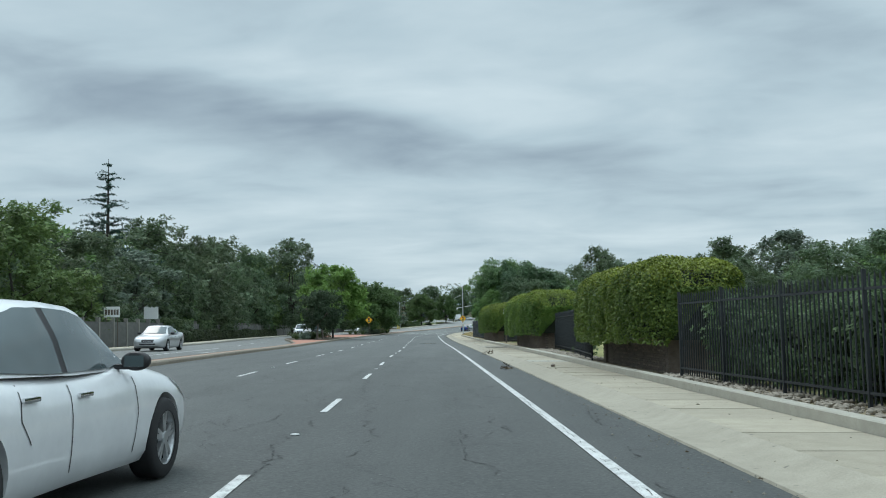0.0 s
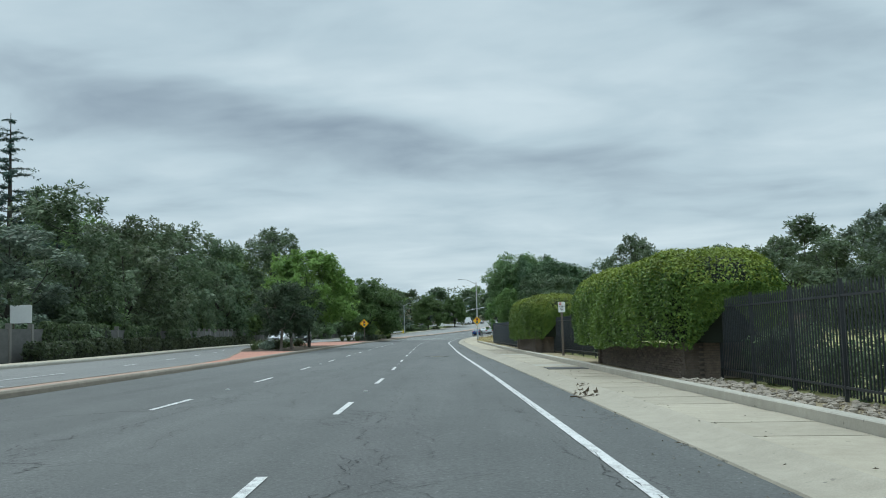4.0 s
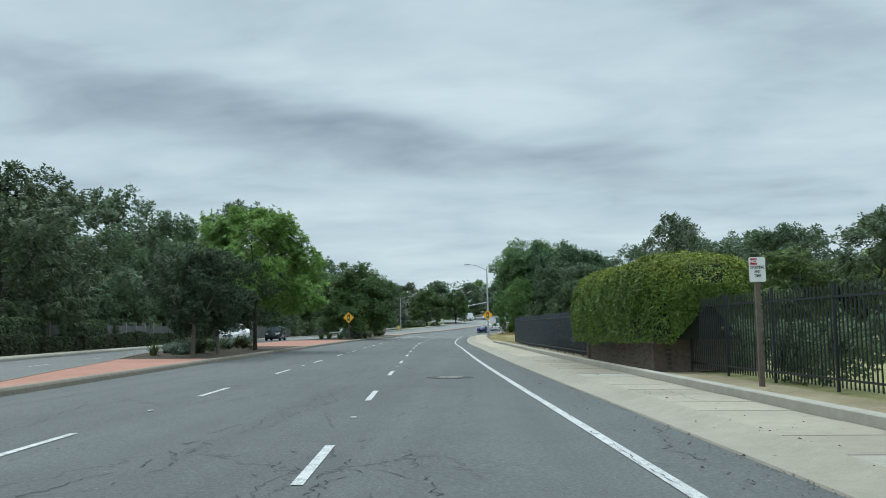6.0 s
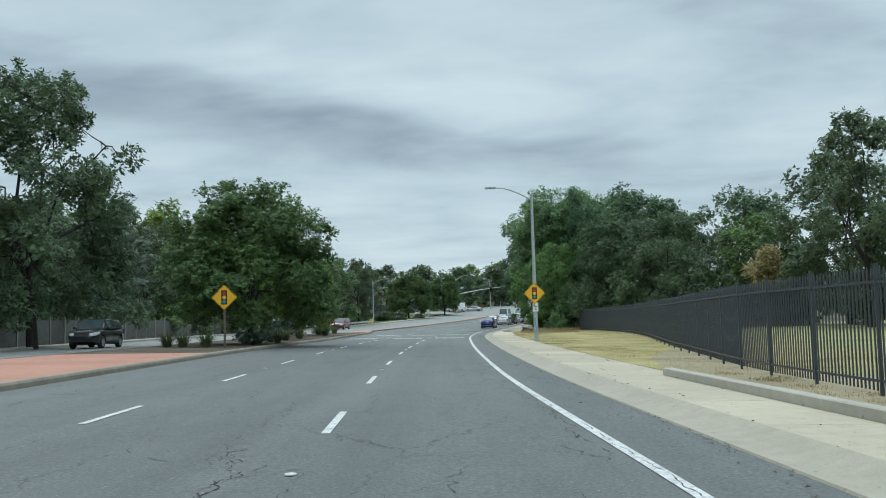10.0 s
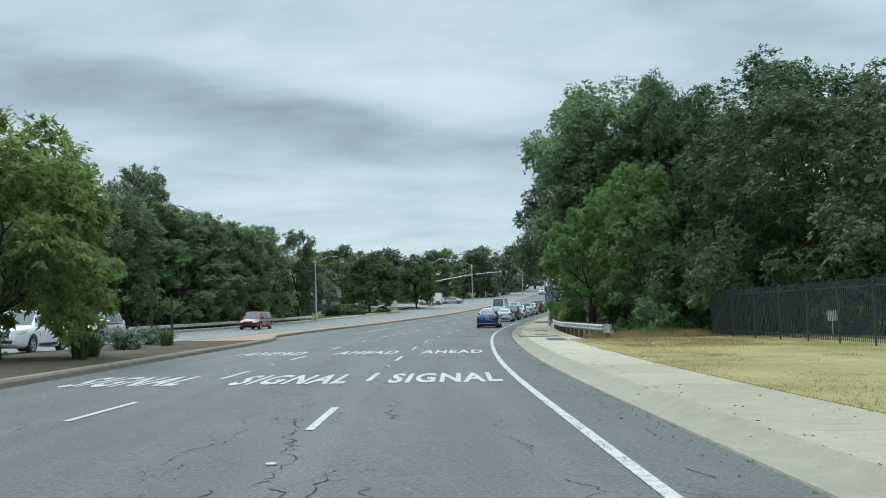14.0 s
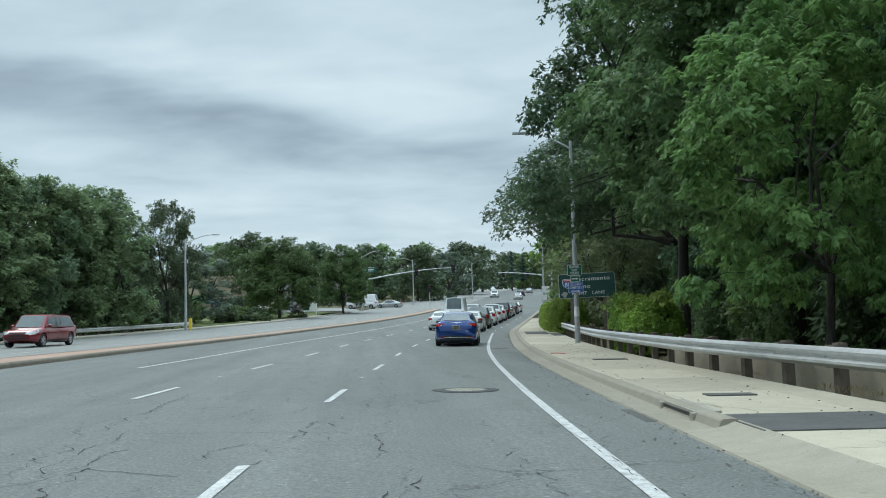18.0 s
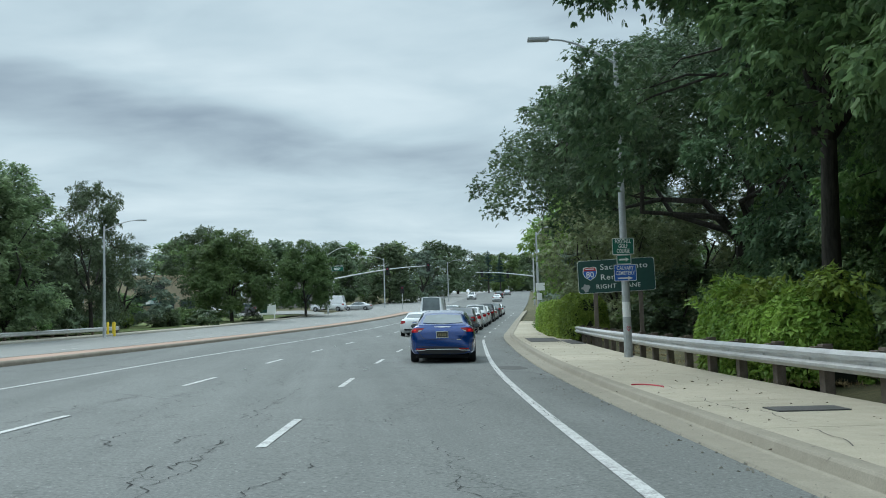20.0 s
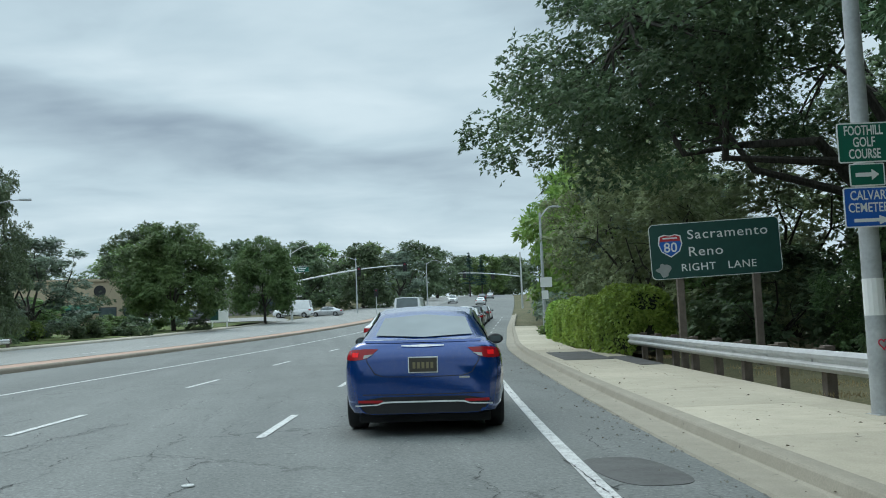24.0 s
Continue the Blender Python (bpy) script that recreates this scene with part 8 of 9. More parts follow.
mast_arm(-3.4, 350, -8, 15.5, ((0.58, False), (0.97, False)), "galvanised signal mast with a long arm, lamp and street sign", up=1.7)
mast_arm(34, 378, 172, 10.5, ((0.45, True), (0.9, True)), "signal mast with red lights over the far lanes", False, 6.4, False, 1.0)
lamp_post(6.3, 372, 8.6, 2.4, 160, "street lamp at the far corner of the junction")
lamp_post(-18.9, 278.6, 7.9, 2.3, 5, "street lamp beside the opposite carriageway")
lamp_post(20.3, 395, 8.0, 1.8, 20, "street lamp on the hill beyond the junction")
LP3 = lamp_post(12.75, 280, 7.3, 0.9, 20, "street lamp with small signs beyond the hedge")
plate("lane_sign", LP3, 0.75, 0.62, 0.04, "sign_white", "sign_black", Matrix.Translation((0.15, -0.14, 3.1)))
plate("lower_sign", LP3, 0.45, 0.55, 0.04, "sign_white", "sign_black", Matrix.Translation((0.05, -0.14, 2.35)))
sig = thing("pedestrian_signal", "low signal post with a dark head at the junction", "traffic signal", "", pose(8.6, 362, ground_z(8.6, 362)))
part("post", tube([(0, 0, 0), (0, 0, 3.0)], 0.06, 10), M["galv"], sig)
traffic_head(sig, 0, -0.1, 3.3, 0, False)


def monument(x, y, w, h, label):
    root = thing("monument_sign", label, "sign", "", pose(x, y, ground_z(x, y) + 0.15, 0, 0, -6))
    part("board", box(w, 0.25, h * 0.75, (0, 0, h * 0.62), 0.02), M["sign_white"], root)
    for s in (-0.42, 0.42):
        part("leg", box(0.14, 0.2, h * 0.4, (s * w, 0, h * 0.16), 0.01), M["sign_white"], root)
    part("panel", box(w * 0.5, 0.27, h * 0.55, (-w * 0.3, 0.0, h * 0.62), 0.01), M["sign_dkgreen"], root)


monument(-10.9, 331, 1.9, 2.0, "white monument sign board on the grass strip")


def building(x, y, yaw, w, d, h, wall, label, openings, awning=False, roof_over=0.35):
    root = thing("building", label, "building", "", pose(x, y, ground_z(x, y), 0, 0, yaw))
    part("wall", box(w, d, h, (0, d / 2, h / 2), 0.03), M[wall], root)
    part("cornice", box(w + roof_over, d + roof_over, 0.35, (0, d / 2, h + 0.1), 0.06), M[wall], root)
    part("roof", box(w - 0.4, d - 0.4, 0.1, (0, d / 2, h + 0.3)), M["roof"], root)
    for ox, oz, ow, oh in openings:
        win = part("window", box(ow + 0.16, 0.10, oh + 0.16, (ox, -0.03, oz), 0.01), M["roof"], root)
        part("pane", box(ow, 0.04, oh, (ox, -0.075, oz)), M["glass"], win)
    if awning:
        rows = [[(xx, -0.02, 3.0), (xx, -1.3, 2.5), (xx, -1.32, 2.3)] for xx in np.linspace(-w * 0.3, w * 0.1, 6)]
        v, f = strip(rows)
        part("awning", raw("awning", v, f), M["awning"], root, "green fabric awning")
        bm = bmesh.new()
        bmesh.ops.create_cone(bm, cap_ends=True, segments=28, radius1=0.75, radius2=0.75, depth=0.06, matrix=Matrix.Translation((w * 0.12, -0.03, h - 1.3)) @ Matrix.Rotation(radians(90), 4, "X"))
        part("round_sign", bm, M["sign_black"], root)
    return root


building(-30, 352, 6, 17, 12, 6.0, "stucco", "tan stucco corner shop with a flat parapet and awning", [(-5, 1.5, 2.2, 2.2), (-1.5, 1.5, 2.2, 2.2), (3, 1.4, 2.0, 2.2), (6, 1.4, 2.0, 2.2)], True)
building(-12, 385, 4, 13, 10, 4.6, "stucco_grey", "low pale shop building behind the junction", [(-4, 1.6, 2.4, 2), (0, 1.6, 2.4, 2), (4, 1.6, 2.4, 2)])


def umbrella(x, y):
    root = thing("patio_umbrella", "green patio umbrella on a steel pole outside the shop", "umbrella", "", pose(x, y, ground_z(x, y)))
    part("pole", tube([(0, 0, 0), (0, 0, 2.7)], 0.03, 8), M["galv"], root)
    rim = [(1.6 * math.cos(k * math.pi / 4), 1.6 * math.sin(k * math.pi / 4), 2.15 - 0.05 * (k % 2)) for k in range(8)]
    v = [(0, 0, 2.75)] + rim + [(a, b, c - 0.16) for a, b, c in rim]
    f = [(0, 1 + k, 1 + (k + 1) % 8) for k in range(8)] + [(1 + k, 9 + k, 9 + (k + 1) % 8, 1 + (k + 1) % 8) for k in range(8)]
    part("canopy", raw("canopy", v, f), M["sign_dkgreen"], root)
    part("base", tube([(0, 0, 0), (0, 0, 0.12)], 0.3, 14), M["kerb"], root)


umbrella(-27.6, 343.5)


def shop_board(x, y):
    root = thing("sign_board", "black shop sign board with white lettering bars", "sign", "", pose(x, y, ground_z(x, y), 0, 0, -8))
    for s in (-1.6, 1.6):
        part("post", box(0.2, 0.2, 3.6, (s, 0.1, 1.8), 0.01), M["blackplastic"], root)
    part("board", box(4.6, 0.22, 2.5, (0, 0, 3.9), 0.02), M["sign_black"], root)
    part("panel", box(1.2, 0.06, 2.2, (1.6, -0.13, 3.9), 0.01), M["sign_white"], root)
    part("lettering_bar", box(2.4, 0.03, 0.5, (-0.6, -0.12, 4.1)), M["sign_white"], root)


shop_board(-4.4, 374)


def bollards():
    for dx, dy in ((0, 0), (0.6, -0.5), (0.3, 0.5)):
        r = thing("bollard", "yellow-painted steel bollard at the rail's end", "bollard", "yellow bollards", pose(-20.0 + dx, 284.5 + dy, ground_z(-20.0, 284.5) + 0.15))
        bm = tube([(0, 0, -0.1), (0, 0, 1.0), (0, 0, 1.06)], [0.09, 0.09, 0.05], 12)
        part("post", bm, M["hydrant"], r, soft=True)


bollards()
for k in range(9):
    y = 292 + k * 5.5
    x = opp_l(y) - 5.5 - 4 * rb.random()
    bush(x, y, 1.0 + rb.random(), 1.1, 500 + k, ("leaf_mid", "leaf_olive", "leaf_light")[k % 3], "rounded garden bush on the grass strip", 1500, 0.14, 0.25)

# ---- hedges and bushes beside the guard rail ----
end_x = curve([(250, 7.75), (256, 8.2), (262, 9.05), (269.5, 10.3), (276, 11.5)])
for k, (a, b, w, h) in enumerate(((252.9, 256.9, 2.3, 2.2), (256.7, 260.6, 1.9, 1.92), (260.5, 264.6, 1.8, 1.96), (264.5, 268.8, 1.8, 1.86), (268.7, 273.2, 1.7, 1.9))):
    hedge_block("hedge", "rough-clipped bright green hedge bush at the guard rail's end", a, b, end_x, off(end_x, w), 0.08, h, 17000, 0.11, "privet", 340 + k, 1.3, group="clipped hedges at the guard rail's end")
tree("bush_a", fog_x(278.5) + 4.6, 278.5, 1.9, 1.4, 71.0)
hedge_block("hedge", "bushy bright green hedge with fresh shoots behind the guard rail", 224.6, 231.0, off(rail_line, 0.34), off(rail_line, 2.2), 0.02, 1.5, 46000, 0.105, "privet", 361, 1.1)
rsh = np.random.default_rng(5)
for k in range(7):
    y = 225.2 + 0.85 * k
    bush(rail_line(y) + 0.9 + 0.6 * rsh.random(), y, 0.75, 0.62, 62 + k, "privet", "tuft of fresh shoots on top of the hedge", 900, 0.10, 1.12 + 0.16 * rsh.random(), "shoots")

# ---- small things of the road and footway ----
def cracks():
    """Long jagged cracks in the asphalt, thin and broken, with short side branches."""
    rng = np.random.default_rng(77)
    v, f = [], []

    def jag(n, k=4):
        """A wandering offset: jitter at several lengths."""
        t = np.arange(n)
        o = np.zeros(n)
        for j in range(k):
            m = max(2, n >> (k - j - 1) if j else 2 + n // 24)
            o += np.interp(t, np.linspace(0, n - 1, m), rng.normal(size=m)) * (0.10, 0.055, 0.035, 0.022)[j]
        return o

    def crack(x, y, slope, ln, w0, along=True, gap=0.10, branch=0.04, lift=0.0045, wander=1.0):
        step = 0.085
        n = max(4, int(ln / step))
        o = jag(n) * (wander if along else 0.7)
        on = True
        px = py = None
        for k in range(n):
            s = k * step
            qx, qy = (x + slope * s + o[k], y + s) if along else (x + s, y + slope * s + o[k])
            if not med_r(qy) + 0.3 < qx < fog_x(qy) + 0.9:
                px = None
                continue
            if rng.random() < gap:
                on = not on
            if px is not None and on:
                d = math.hypot(qx - px, qy - py) + 1e-6
                nx, ny = -(qy - py) / d, (qx - px) / d
                w = w0 * (0.2 + 1.0 * rng.random() ** 1.7)
                i = len(v)
                for ax, ay, sg in ((px, py, -1), (px, py, 1), (qx, qy, 1), (qx, qy, -1)):
                    cx, cy = ax + nx * w * sg, ay + ny * w * sg
                    v.append((cx, cy, zb(cx, cy) + lift))
                f.append((i, i + 1, i + 2, i + 3))
                if rng.random() < branch:
                    crack(qx, qy, rng.normal() * 0.8, rng.uniform(0.3, 1.2), w0 * 0.6, rng.random() < 0.5, 0.1, 0.0)
            px, py = qx, qy

    for lane, offs in ((lane1, (-1.75, -0.7, 0.12, 0.9, 1.7, 2.6, 3.3)), (lane2, (-2.9, -1.9, -0.9, 0.15, 1.0, 2.3))):
        for o in offs:
            y = -20.0 + 9 * rng.random()
            while y < 262:
                ln = rng.uniform(5, 22)
                g = (lane(y + 5) - lane(y - 5)) / 10
                crack(lane(y) + o + rng.normal() * 0.2, y, g + rng.normal() * 0.07, ln, 0.005 + 0.006 * rng.random())
                y += ln * (0.75 + 0.9 * rng.random())
    for k in range(90):
        y = rng.uniform(-10, 262)
        crack(rng.uniform(med_r(y) + 0.5, fog_x(y) - 2), y, rng.normal() * 0.10, rng.uniform(1.5, 7), 0.004 + 0.003 * rng.random(), False, 0.14)
    # the paint of the edge line has split along the joint beneath it
    for y in range(4, 250, 9):
        crack(fog_x(y) - 0.03 + rng.normal() * 0.02, y, (fog_x(y + 4) - fog_x(y - 4)) / 8, rng.uniform(4, 9), 0.008, True, 0.2, 0.02, 0.0105, 0.25)
    # crazed spots in the wheel tracks
    for k in range(46):
        y = rng.uniform(0, 255)
        lane, o = ((lane1, 0.8), (lane1, 2.5), (lane1, -0.8), (lane2, 0.8))[k % 4]
        x = lane(y) + o
        for j in range(10):
            crack(x + rng.normal() * 0.22, y + rng.normal() * 1.2, rng.normal() * 0.5, rng.uniform(0.4, 1.4), 0.0045, rng.random() < 0.6, 0.05)
    part("crack_network", raw("crack_network", v, f), M["crack"], road, "fine dark cracks through the asphalt", kind="stuff")


cracks()


def manhole(x, y, r, ring):
    root = thing("manhole_cover", "round iron manhole cover in a ring of patched asphalt", "manhole", "manhole covers", pose(x, y, zb(x, y), 0, math.degrees(math.atan(SLOPE)), 0))
    def disc(rad, z0, z1):
        return prism([(rad * math.cos(a) * (1 + 0.03 * math.sin(5 * a)), rad * math.sin(a)) for a in np.linspace(0, 2 * math.pi, 41)[:-1]], z0, z1)
    part("joint", disc(ring, -0.03, 0.005), M["crack"], root)
    part("patch", disc(ring * 0.95, -0.03, 0.008), M["asphalt"], root)
    part("frame", disc(r * 1.1, -0.03, 0.011), M["castiron"], root)
    part("lid", disc(r, -0.03, 0.015), M["kerb"], root, "worn pale lid")
    bm = bmesh.new()
    for a in np.linspace(0, 2 * math.pi, 13)[:-1]:
        for q in (0.35, 0.6, 0.85):
            box(0.04, 0.06, 0.006, (r * q * math.cos(a + q), r * q * math.sin(a + q), 0.0155), 0, bm, None)
    part("tread", bm, M["gutter"], root)


manhole(-2.85, 74.9, 0.33, 0.62)
manhole(-2.25, 212.0, 0.33, 0.58)


def drain():
    """A kerb inlet: a black block as the mouth's shade, under a raised concrete lip."""
    y0 = 207.2
    x = fog_x(y0) + 1.50
    ang = frame_at(fog_x, y0)
    root = thing("kerb_inlet", "concrete kerb inlet with its mouth's shade as a black block and a sunken apron", "drain", "", pose(x, y0, zb(x, y0), 0, 0, ang))
    # no hollow here: the opening's shade is the colour of this block
    part("mouth", box(0.08, 1.35, 0.10, (-0.01, 0, 0.048)), M["sign_black"], root)
    part("lintel", box(0.30, 1.6, 0.035, (0.12, 0, 0.112), 0.012), M["kerb"], root)
    part("cheek", box(0.24, 0.14, 0.13, (0.04, 0.75, 0.05), 0.02), M["kerb"], root)
    part("cheek", box(0.24, 0.14, 0.13, (0.04, -0.75, 0.05), 0.02), M["kerb"], root)
    part("apron", box(0.50, 1.5, 0.012, (-0.32, 0.1, 0.006), 0.004), M["patch"], root)


drain()


def footway_patch(y, l, o0, o1, mat, dz=0.016):
    f = lambda yy: fog_x(yy)
    rows = [[(f(yy) + o, yy, zb(f(yy) + o, yy) + 0.108 + dz) for o in (o0, o1)] for yy in np.linspace(y, y + l, 4)]
    v, fc = strip(rows)
    n = len(v)
    v += [(a, b, c - 0.03) for a, b, c in v]
    fc += [(0, 2, 2 + n, n), (2, 4, 4 + n, 2 + n), (4, 6, 6 + n, 4 + n), (1, 1 + n, 3 + n, 3), (3, 3 + n, 5 + n, 5), (5, 5 + n, 7 + n, 7), (0, n, 1 + n, 1), (6, 7, 7 + n, 6 + n)]
    tagged(part("footway_patch", raw("footway_patch", v, fc), M[mat], None), "dark asphalt patch set in the concrete footway", "patch", "footway patches")


for y, l, a, b in ((204.6, 1.5, 1.62, 3.44), (198.4, 3.4, 2.47, 3.28), (54.6, 1.4, 1.8, 3.0), (250.3, 5.3, 2.05, 3.44), (247.0, 4.6, 3.5, 4.1), (208.6, 0.34, 2.28, 2.98), (220.1, 0.5, 2.5, 3.4)):
    footway_patch(y, l, a, b, "patch")


def litter():
    """Dead leaves, twigs and grit along the gutter."""
    rng = np.random.default_rng(8)
    v, f = [], []
    for k in range(3200):
        y = rng.uniform(2, 262)
        near = rng.random()
        o = rng.normal(1.45, 0.35) if near < 0.55 else (rng.normal(3.2, 0.12) if near < 0.75 else rng.uniform(0.4, 3.2))
        x = fog_x(y) + o
        up = 0.122 if o > 1.6 else (0.012 if o < 1.42 else 0.05)
        s = 0.008 + 0.026 * rng.random() ** 2
        a = rng.uniform(0, math.pi)
        c, q = math.cos(a) * s, math.sin(a) * s
        z = zb(x, y) + up
        i = len(v)
        v += [(x + c, y + q, z), (x - q * 0.45, y + c * 0.45, z + s * 0.5), (x - c, y - q, z), (x + q * 0.45, y - c * 0.45, z + s * 0.25)]
        f.append((i, i + 1, i + 2, i + 3))
    part("leaf_litter", raw("leaf_litter", v, f), M["debris"], None, "dead leaves and twigs scattered along the gutter", kind="stuff")["category"] = "litter"


litter()


def grit():
    """Loose chips of asphalt and stone washed along the gutter's edge."""
    rng = np.random.default_rng(19)
    v, f = [], []
    for k in range(9000):
        y = rng.uniform(2, 262)
        o = 1.02 + abs(rng.normal()) * 0.10 if k % 3 else rng.normal(0.9, 0.22)
        o += 0.05 * math.sin(y * 1.7) + 0.04 * math.sin(y * 5.3)
        x = fog_x(y) + o
        s = 0.006 + 0.016 * rng.random() ** 2
        a = rng.uniform(0, 6.28)
        z = zb(x, y) + (0.004 if o < 1.02 else 0.008)
        i = len(v)
        for q in range(3):
            v.append((x + s * math.cos(a + q * 2.1), y + 1.6 * s * math.sin(a + q * 2.1), z))
        v.append((x, y, z + s * 0.9))
        f += [(i, i + 1, i + 3), (i + 1, i + 2, i + 3), (i + 2, i, i + 3)]
    part("grit", raw("grit", v, f), M["dirt"], None, "loose grit and chips along the gutter edge", kind="stuff")["category"] = "grit"


grit()


def footway_cracks():
    """A few jagged cracks across and along the footway."""
    rng = np.random.default_rng(23)
    v, f = [], []
    for k in range(46):
        y, o = rng.uniform(0, 256), rng.uniform(1.75, 2.4)
        along = rng.random() < 0.45
        n = int(rng.integers(6, 22))
        px = py = None
        for j in range(n):
            if along:
                y += 0.16
                o = min(3.2, max(1.72, o + rng.normal() * 0.035))
            else:
                o += 0.09
                y += rng.normal() * 0.05
            if o > 3.25:
                break
            x = fog_x(y) + o
            if px is not None:
                d = math.hypot(x - px, y - py)
                nx, ny = -(y - py) / d * 0.005, (x - px) / d * 0.005
                i = len(v)
                for ax, ay, sg in ((px, py, -1), (px, py, 1), (x, y, 1), (x, y, -1)):
                    v.append((ax + nx * sg, ay + ny * sg, zb(ax, ay) + 0.1165))
                f.append((i, i + 1, i + 2, i + 3))
            px, py = x, y
    part("footway_crack", raw("footway_crack", v, f), M["crack"], None, "thin dark cracks in the concrete footway", kind="stuff")["category"] = "crack"


footway_cracks()


def stones():
    """River stones strewn under the fence."""
    rng = np.random.default_rng(14)
    bm = bmesh.new()
    bmesh.ops.create_icosphere(bm, subdivisions=1, radius=1.0)
    base = np.array([v.co[:] for v in bm.verts])
    tris = [[v.index for v in fc.verts] for fc in bm.faces]
    bm.free()
    v, f = [], []
    for k in range(2600):
        y = rng.uniform(4, 21.5) if k < 1400 else rng.uniform(30.5, 46.5)
        x = fog_x(y) + rng.uniform(3.32, 4.4)
        s = 0.02 + 0.055 * rng.random() ** 2
        sc = np.array([1, 0.7 + 0.5 * rng.random(), 0.5 + 0.3 * rng.random()]) * s
        a = rng.uniform(0, 6.28)
        R = np.array([[math.cos(a), -math.sin(a), 0], [math.sin(a), math.cos(a), 0], [0, 0, 1]])
        p = (base * (1 + 0.12 * rng.normal(size=base.shape)) * sc) @ R.T + np.array([x, y, zb(x, y) + 0.175 + s * 0.25])
        i = len(v)
        v += [tuple(q) for q in p]
        f += [tuple(j + i for j in t) for t in tris]
    part("river_stones", raw("river_stones", v, f), M["stone"], None, "loose river stones strewn under the fence", kind="stuff")["category"] = "stones"


stones()


def fence_ivy(y0, y1, n, seed, h=1.5, mat="ivy", line=fence_line):
    rng = np.random.default_rng(seed)
    cs, rs = [], []
    for k in range(int((y1 - y0) * 3)):
        y = rng.uniform(y0, y1)
        x = line(y) + 0.42 + 0.25 * rng.random()
        cs.append((x, y, zb(x, y) + 0.25 + h * rng.random() ** 0.8))
        rs.append(0.28 + 0.25 * rng.random())
    ob = part("fence_ivy", leaf_cloud("fence_ivy", cs, rs, n, 0.06, seed, 0.2), M[mat], None, "dark ivy and shrubs grown up behind the iron fence", kind="stuff")
    ob["category"] = "ivy"


fence_ivy(3.0, 19.0, 60000, 31, 1.35)
fence_ivy(36, 46.5, 20000, 32, 0.9)
fence_ivy(59.5, 73.0, 26000, 33, 1.1)
fence_ivy(85.5, 95.0, 22000, 34, 1.1, line=park_line)


hedge_block("ivy_hedge", "dark leafy shrubs grown up behind the park fence", 86, 97.4, lambda y: park_line(y) + 0.35, lambda y: park_line(y) + 1.5, 0.1, 1.4, 26000, 0.085, "ivy", 72, 0.9, category="ivy")
hedge_block("ivy_hedge", "dense dark ivy hedge behind the iron fence", 2.5, 19.4, off(fog_x, 5.0), off(fog_x, 6.4), 0.1, 1.62, 30000, 0.11, "ivy", 71, 0.6, category="ivy")


def verge_grass():
    """Short dry blades in uneven swards on the verge and along the edges."""
    rng = np.random.default_rng(51)
    v, f = [], []
    swards = []
    for k in range(420):
        y = rng.uniform(128, 203)
        swards.append((fog_x(y) + 3.4 + 8.5 * rng.random() ** 1.5, y, rng.uniform(0.3, 1.1), rng.uniform(0.5, 1.2)))
    for k in range(24):
        y = rng.uniform(203, 258)
        swards.append((rail_line(y) + rng.uniform(0.1, 1.3), y, 0.35, rng.uniform(0.5, 1.5)))
    for k in range(90):
        y = rng.uniform(188, 203)
        swards.append((fog_x(y) + rng.uniform(4.5, 9), y, 0.6, rng.uniform(1.2, 2.4)))
    for k in range(26):
        y = rng.uniform(96, 128)
        swards.append((fog_x(y) + rng.uniform(3.6, 4.6), y, 0.25, 0.7))
    for k in range(70):
        y = rng.uniform(199.4, 204)
        swards.append((fog_x(y) + rng.uniform(4.8, 10), y, 0.35, rng.uniform(3.5, 6.5)))
    for k in range(90000):
        sx, sy, sr, sh = swards[int(rng.integers(len(swards)))]
        x, y = sx + rng.normal() * sr * 0.6, sy + rng.normal() * sr
        if x < fog_x(y) + (3.36 if y < 199.5 else 4.2):
            continue
        h = (0.02 + 0.06 * rng.random()) * sh
        a = rng.uniform(0, 6.28)
        w = 0.006
        lx, ly = math.cos(a) * h * 0.9 * rng.random(), math.sin(a) * h * 0.9 * rng.random()
        z = zb(x, y) + (0.17 if y < 127.5 else 0.10)
        i = len(v)
        v += [(x - w * math.sin(a), y + w * math.cos(a), z), (x + w * math.sin(a), y - w * math.cos(a), z), (x + lx, y + ly, z + h)]
        f.append((i, i + 1, i + 2))
    part("dry_grass", raw("dry_grass", v, f), M["strawblade"], None, "short swards of straw-coloured dry grass on the verge", kind="stuff")["category"] = "grass"


verge_grass()


def loose_brick(x, y, z, yaw):
    b = tagged(part("loose_brick", box(0.2, 0.1, 0.06, (0, 0, 0.03), 0.006), M["brick"], None, m=pose(x, y, z, 0, 0, yaw)), "single loose brick lying on the footway edge", "brick")


loose_brick(fog_x(27.5) + 1.95, 27.5, zb(2.4, 27.5) + 0.115, 75)


def road_patch(yc, l, o0, o1):
    """A smooth-edged patch of newer asphalt across the edge line."""
    xc = fog_x(yc) + (o0 + o1) / 2
    w = (o1 - o0) / 2
    pts = []
    for a in np.linspace(0, 2 * math.pi, 37)[:-1]:
        c, q = math.cos(a), math.sin(a)
        pts.append((xc + w * math.copysign(abs(c) ** 0.6, c), yc + l / 2 * math.copysign(abs(q) ** 0.7, q)))
    v = [(x, y, zb(x, y) + 0.0055) for x, y in pts] + [(x, y, zb(x, y) - 0.02) for x, y in pts]
    n = len(pts)
    f = [tuple(range(n))] + [(i, i + n, (i + 1) % n + n, (i + 1) % n) for i in range(n)]
    tagged(part("asphalt_patch", raw("asphalt_patch", v, f), M["patch"], None), "dark smooth patch of newer asphalt by the edge line", "patch", "road patches")


road_patch(232.9, 1.5, 0.06, 0.72)


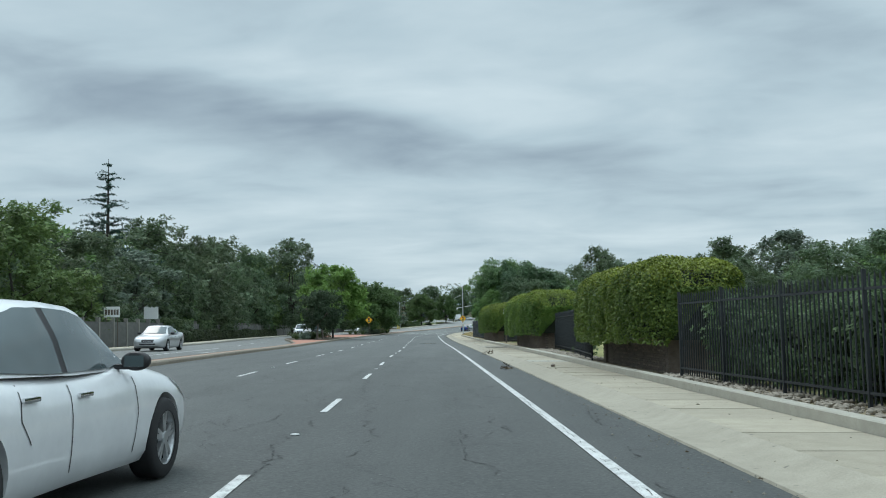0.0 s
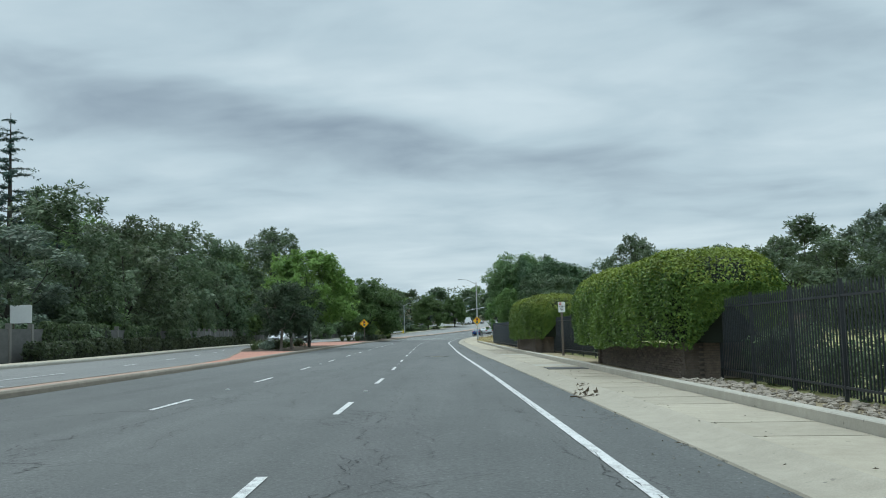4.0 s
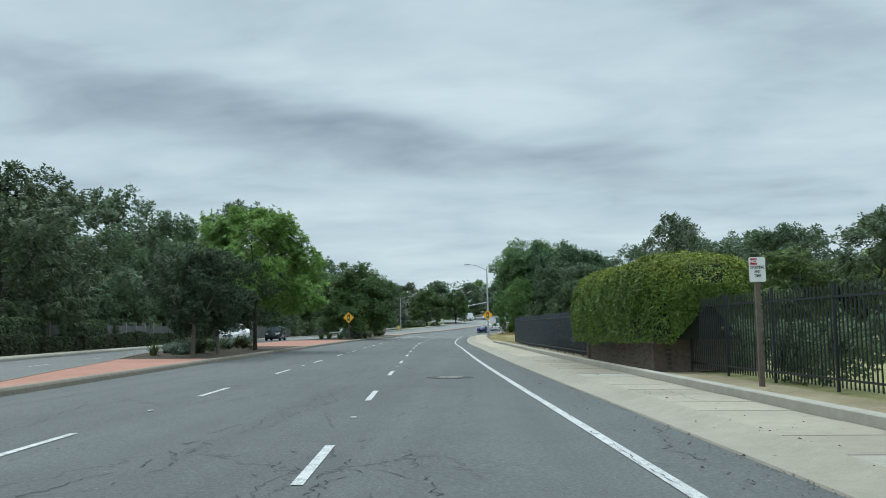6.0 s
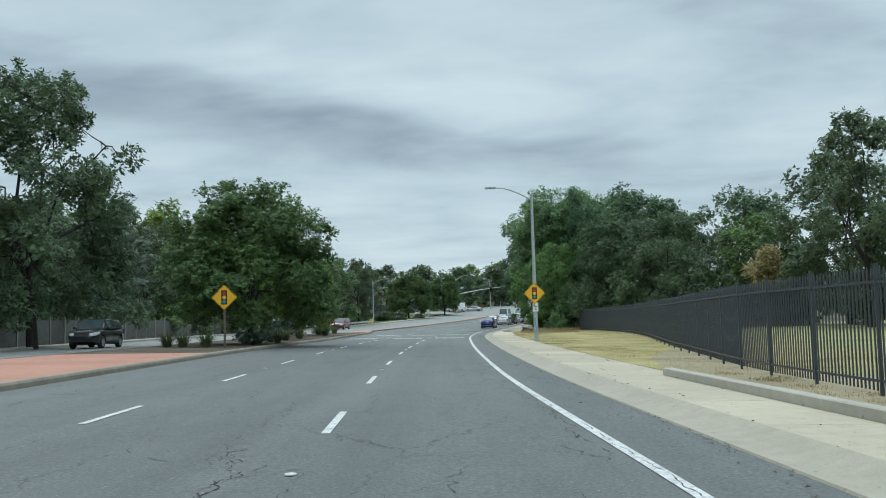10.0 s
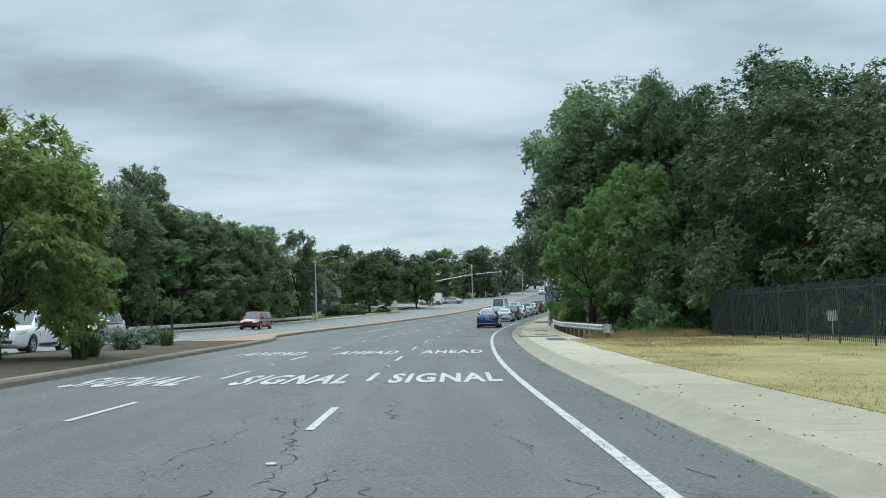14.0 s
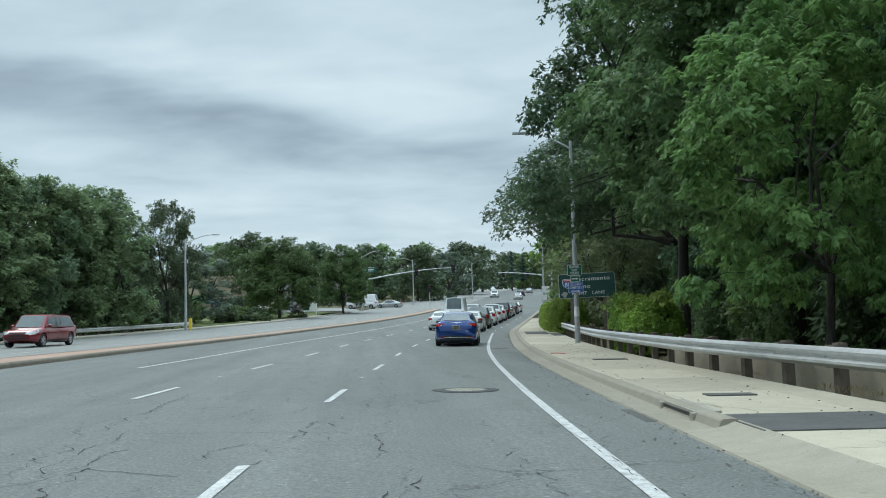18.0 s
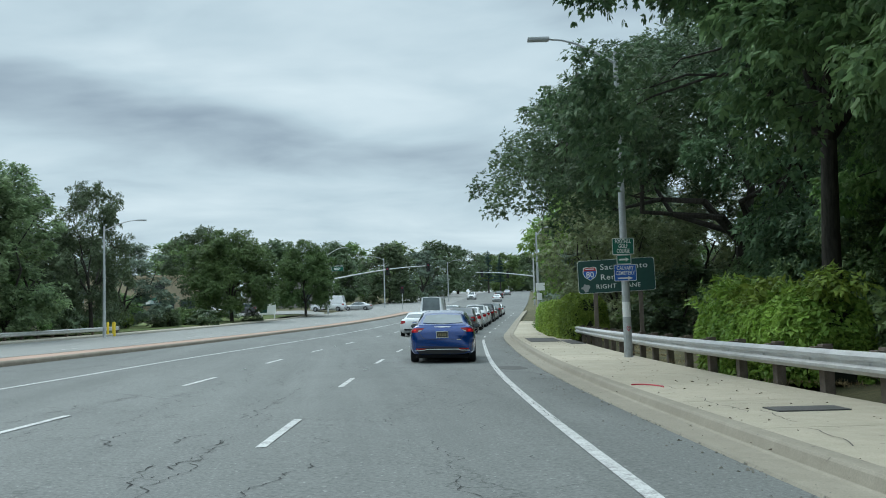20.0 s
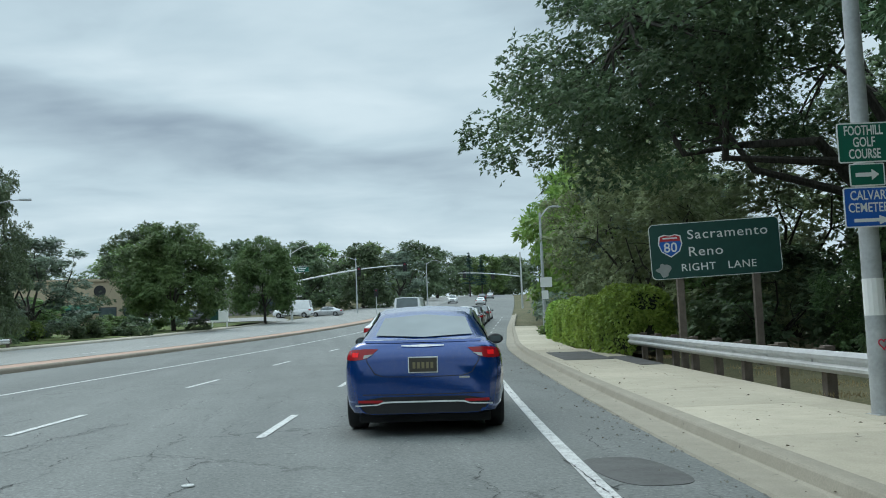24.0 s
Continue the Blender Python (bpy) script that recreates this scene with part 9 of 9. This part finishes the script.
def footway_scrawl():
    """A surveyor's red mark sprayed on the footway."""
    y0 = 224.2
    pts = [(1.80, 0.62), (1.92, 0.66), (2.02, 0.60), (2.12, 0.42), (2.2, 0.1), (2.19, 0.0)]
    bm = tube([(fog_x(y0 + dy) + o, y0 + dy, zb(fog_x(y0) + o, y0 + dy) + 0.118) for o, dy in pts], 0.012, 5)
    tagged(part("paint_mark", bm, M["graf_red"], None), "thin red survey mark sprayed on the footway", "paint mark")


footway_scrawl()
for z, h, a0 in ((1.05, 0.5, -1.9), (0.72, 0.34, -1.3), (0.45, 0.22, -1.7)):
    rows = [[(0.1165 * math.cos(a0 + q), 0.1165 * math.sin(a0 + q), z - h / 2 + h * k / 4 + 0.03 * math.sin(q * 9 + k)) for q in np.linspace(-0.45, 0.45, 7)] for k in range(5)]
    part("paint_patch", raw("paint_patch", *strip(rows)), M["graf_blue"], LP1, "pale blue spray paint on the pole")
park_sign = thing("park_sign", "small white sign on a thin post in the park", "sign", "", pose(11.1, 195, ground_z(11.1, 195), 0, 0, -18))
part("post", tube([(0, 0, -0.2), (0, 0, 1.35)], 0.03, 8), M["galv"], park_sign)
part("panel", rounded(0.42, 0.42, 0.1, 0.02), M["sign_white"], park_sign, m=Matrix.Translation((0, -0.04, 1.38)))


def dropped_branch(x, y, yaw, ln, seed):
    rng = np.random.default_rng(seed)
    bm = bmesh.new()
    limb(bm, (0, 0, 0.02), (ln, 0, 0.04), 0.015, 0.005, rng, 5, 0.15)
    for k in range(4):
        s = rng.uniform(0.2, 0.9) * ln
        limb(bm, (s, 0, 0.02), (s + 0.2 * rng.random(), rng.normal() * 0.15, 0.08), 0.008, 0.003, rng, 4)
    root = thing("fallen_twig", "fallen dead twig with leaves on the road edge", "twig", "fallen twigs", pose(x, y, zb(x, y) + 0.01, 0, 0, yaw))
    part("stem", bm, M["debris"], root)
    part("leaves", leaf_cloud("leaves", [(ln * 0.7, 0, 0.05), (ln * 0.4, 0.05, 0.05)], [0.12, 0.1], 40, 0.07, seed), M["debris"], root)


dropped_branch(fog_x(43.8) + 0.85, 43.8, 20, 0.5, 3)
dropped_branch(fog_x(46.4) + 1.5, 46.4, 60, 0.35, 4)
dropped_branch(fog_x(28.5) + 0.5, 28.5, -10, 0.4, 5)
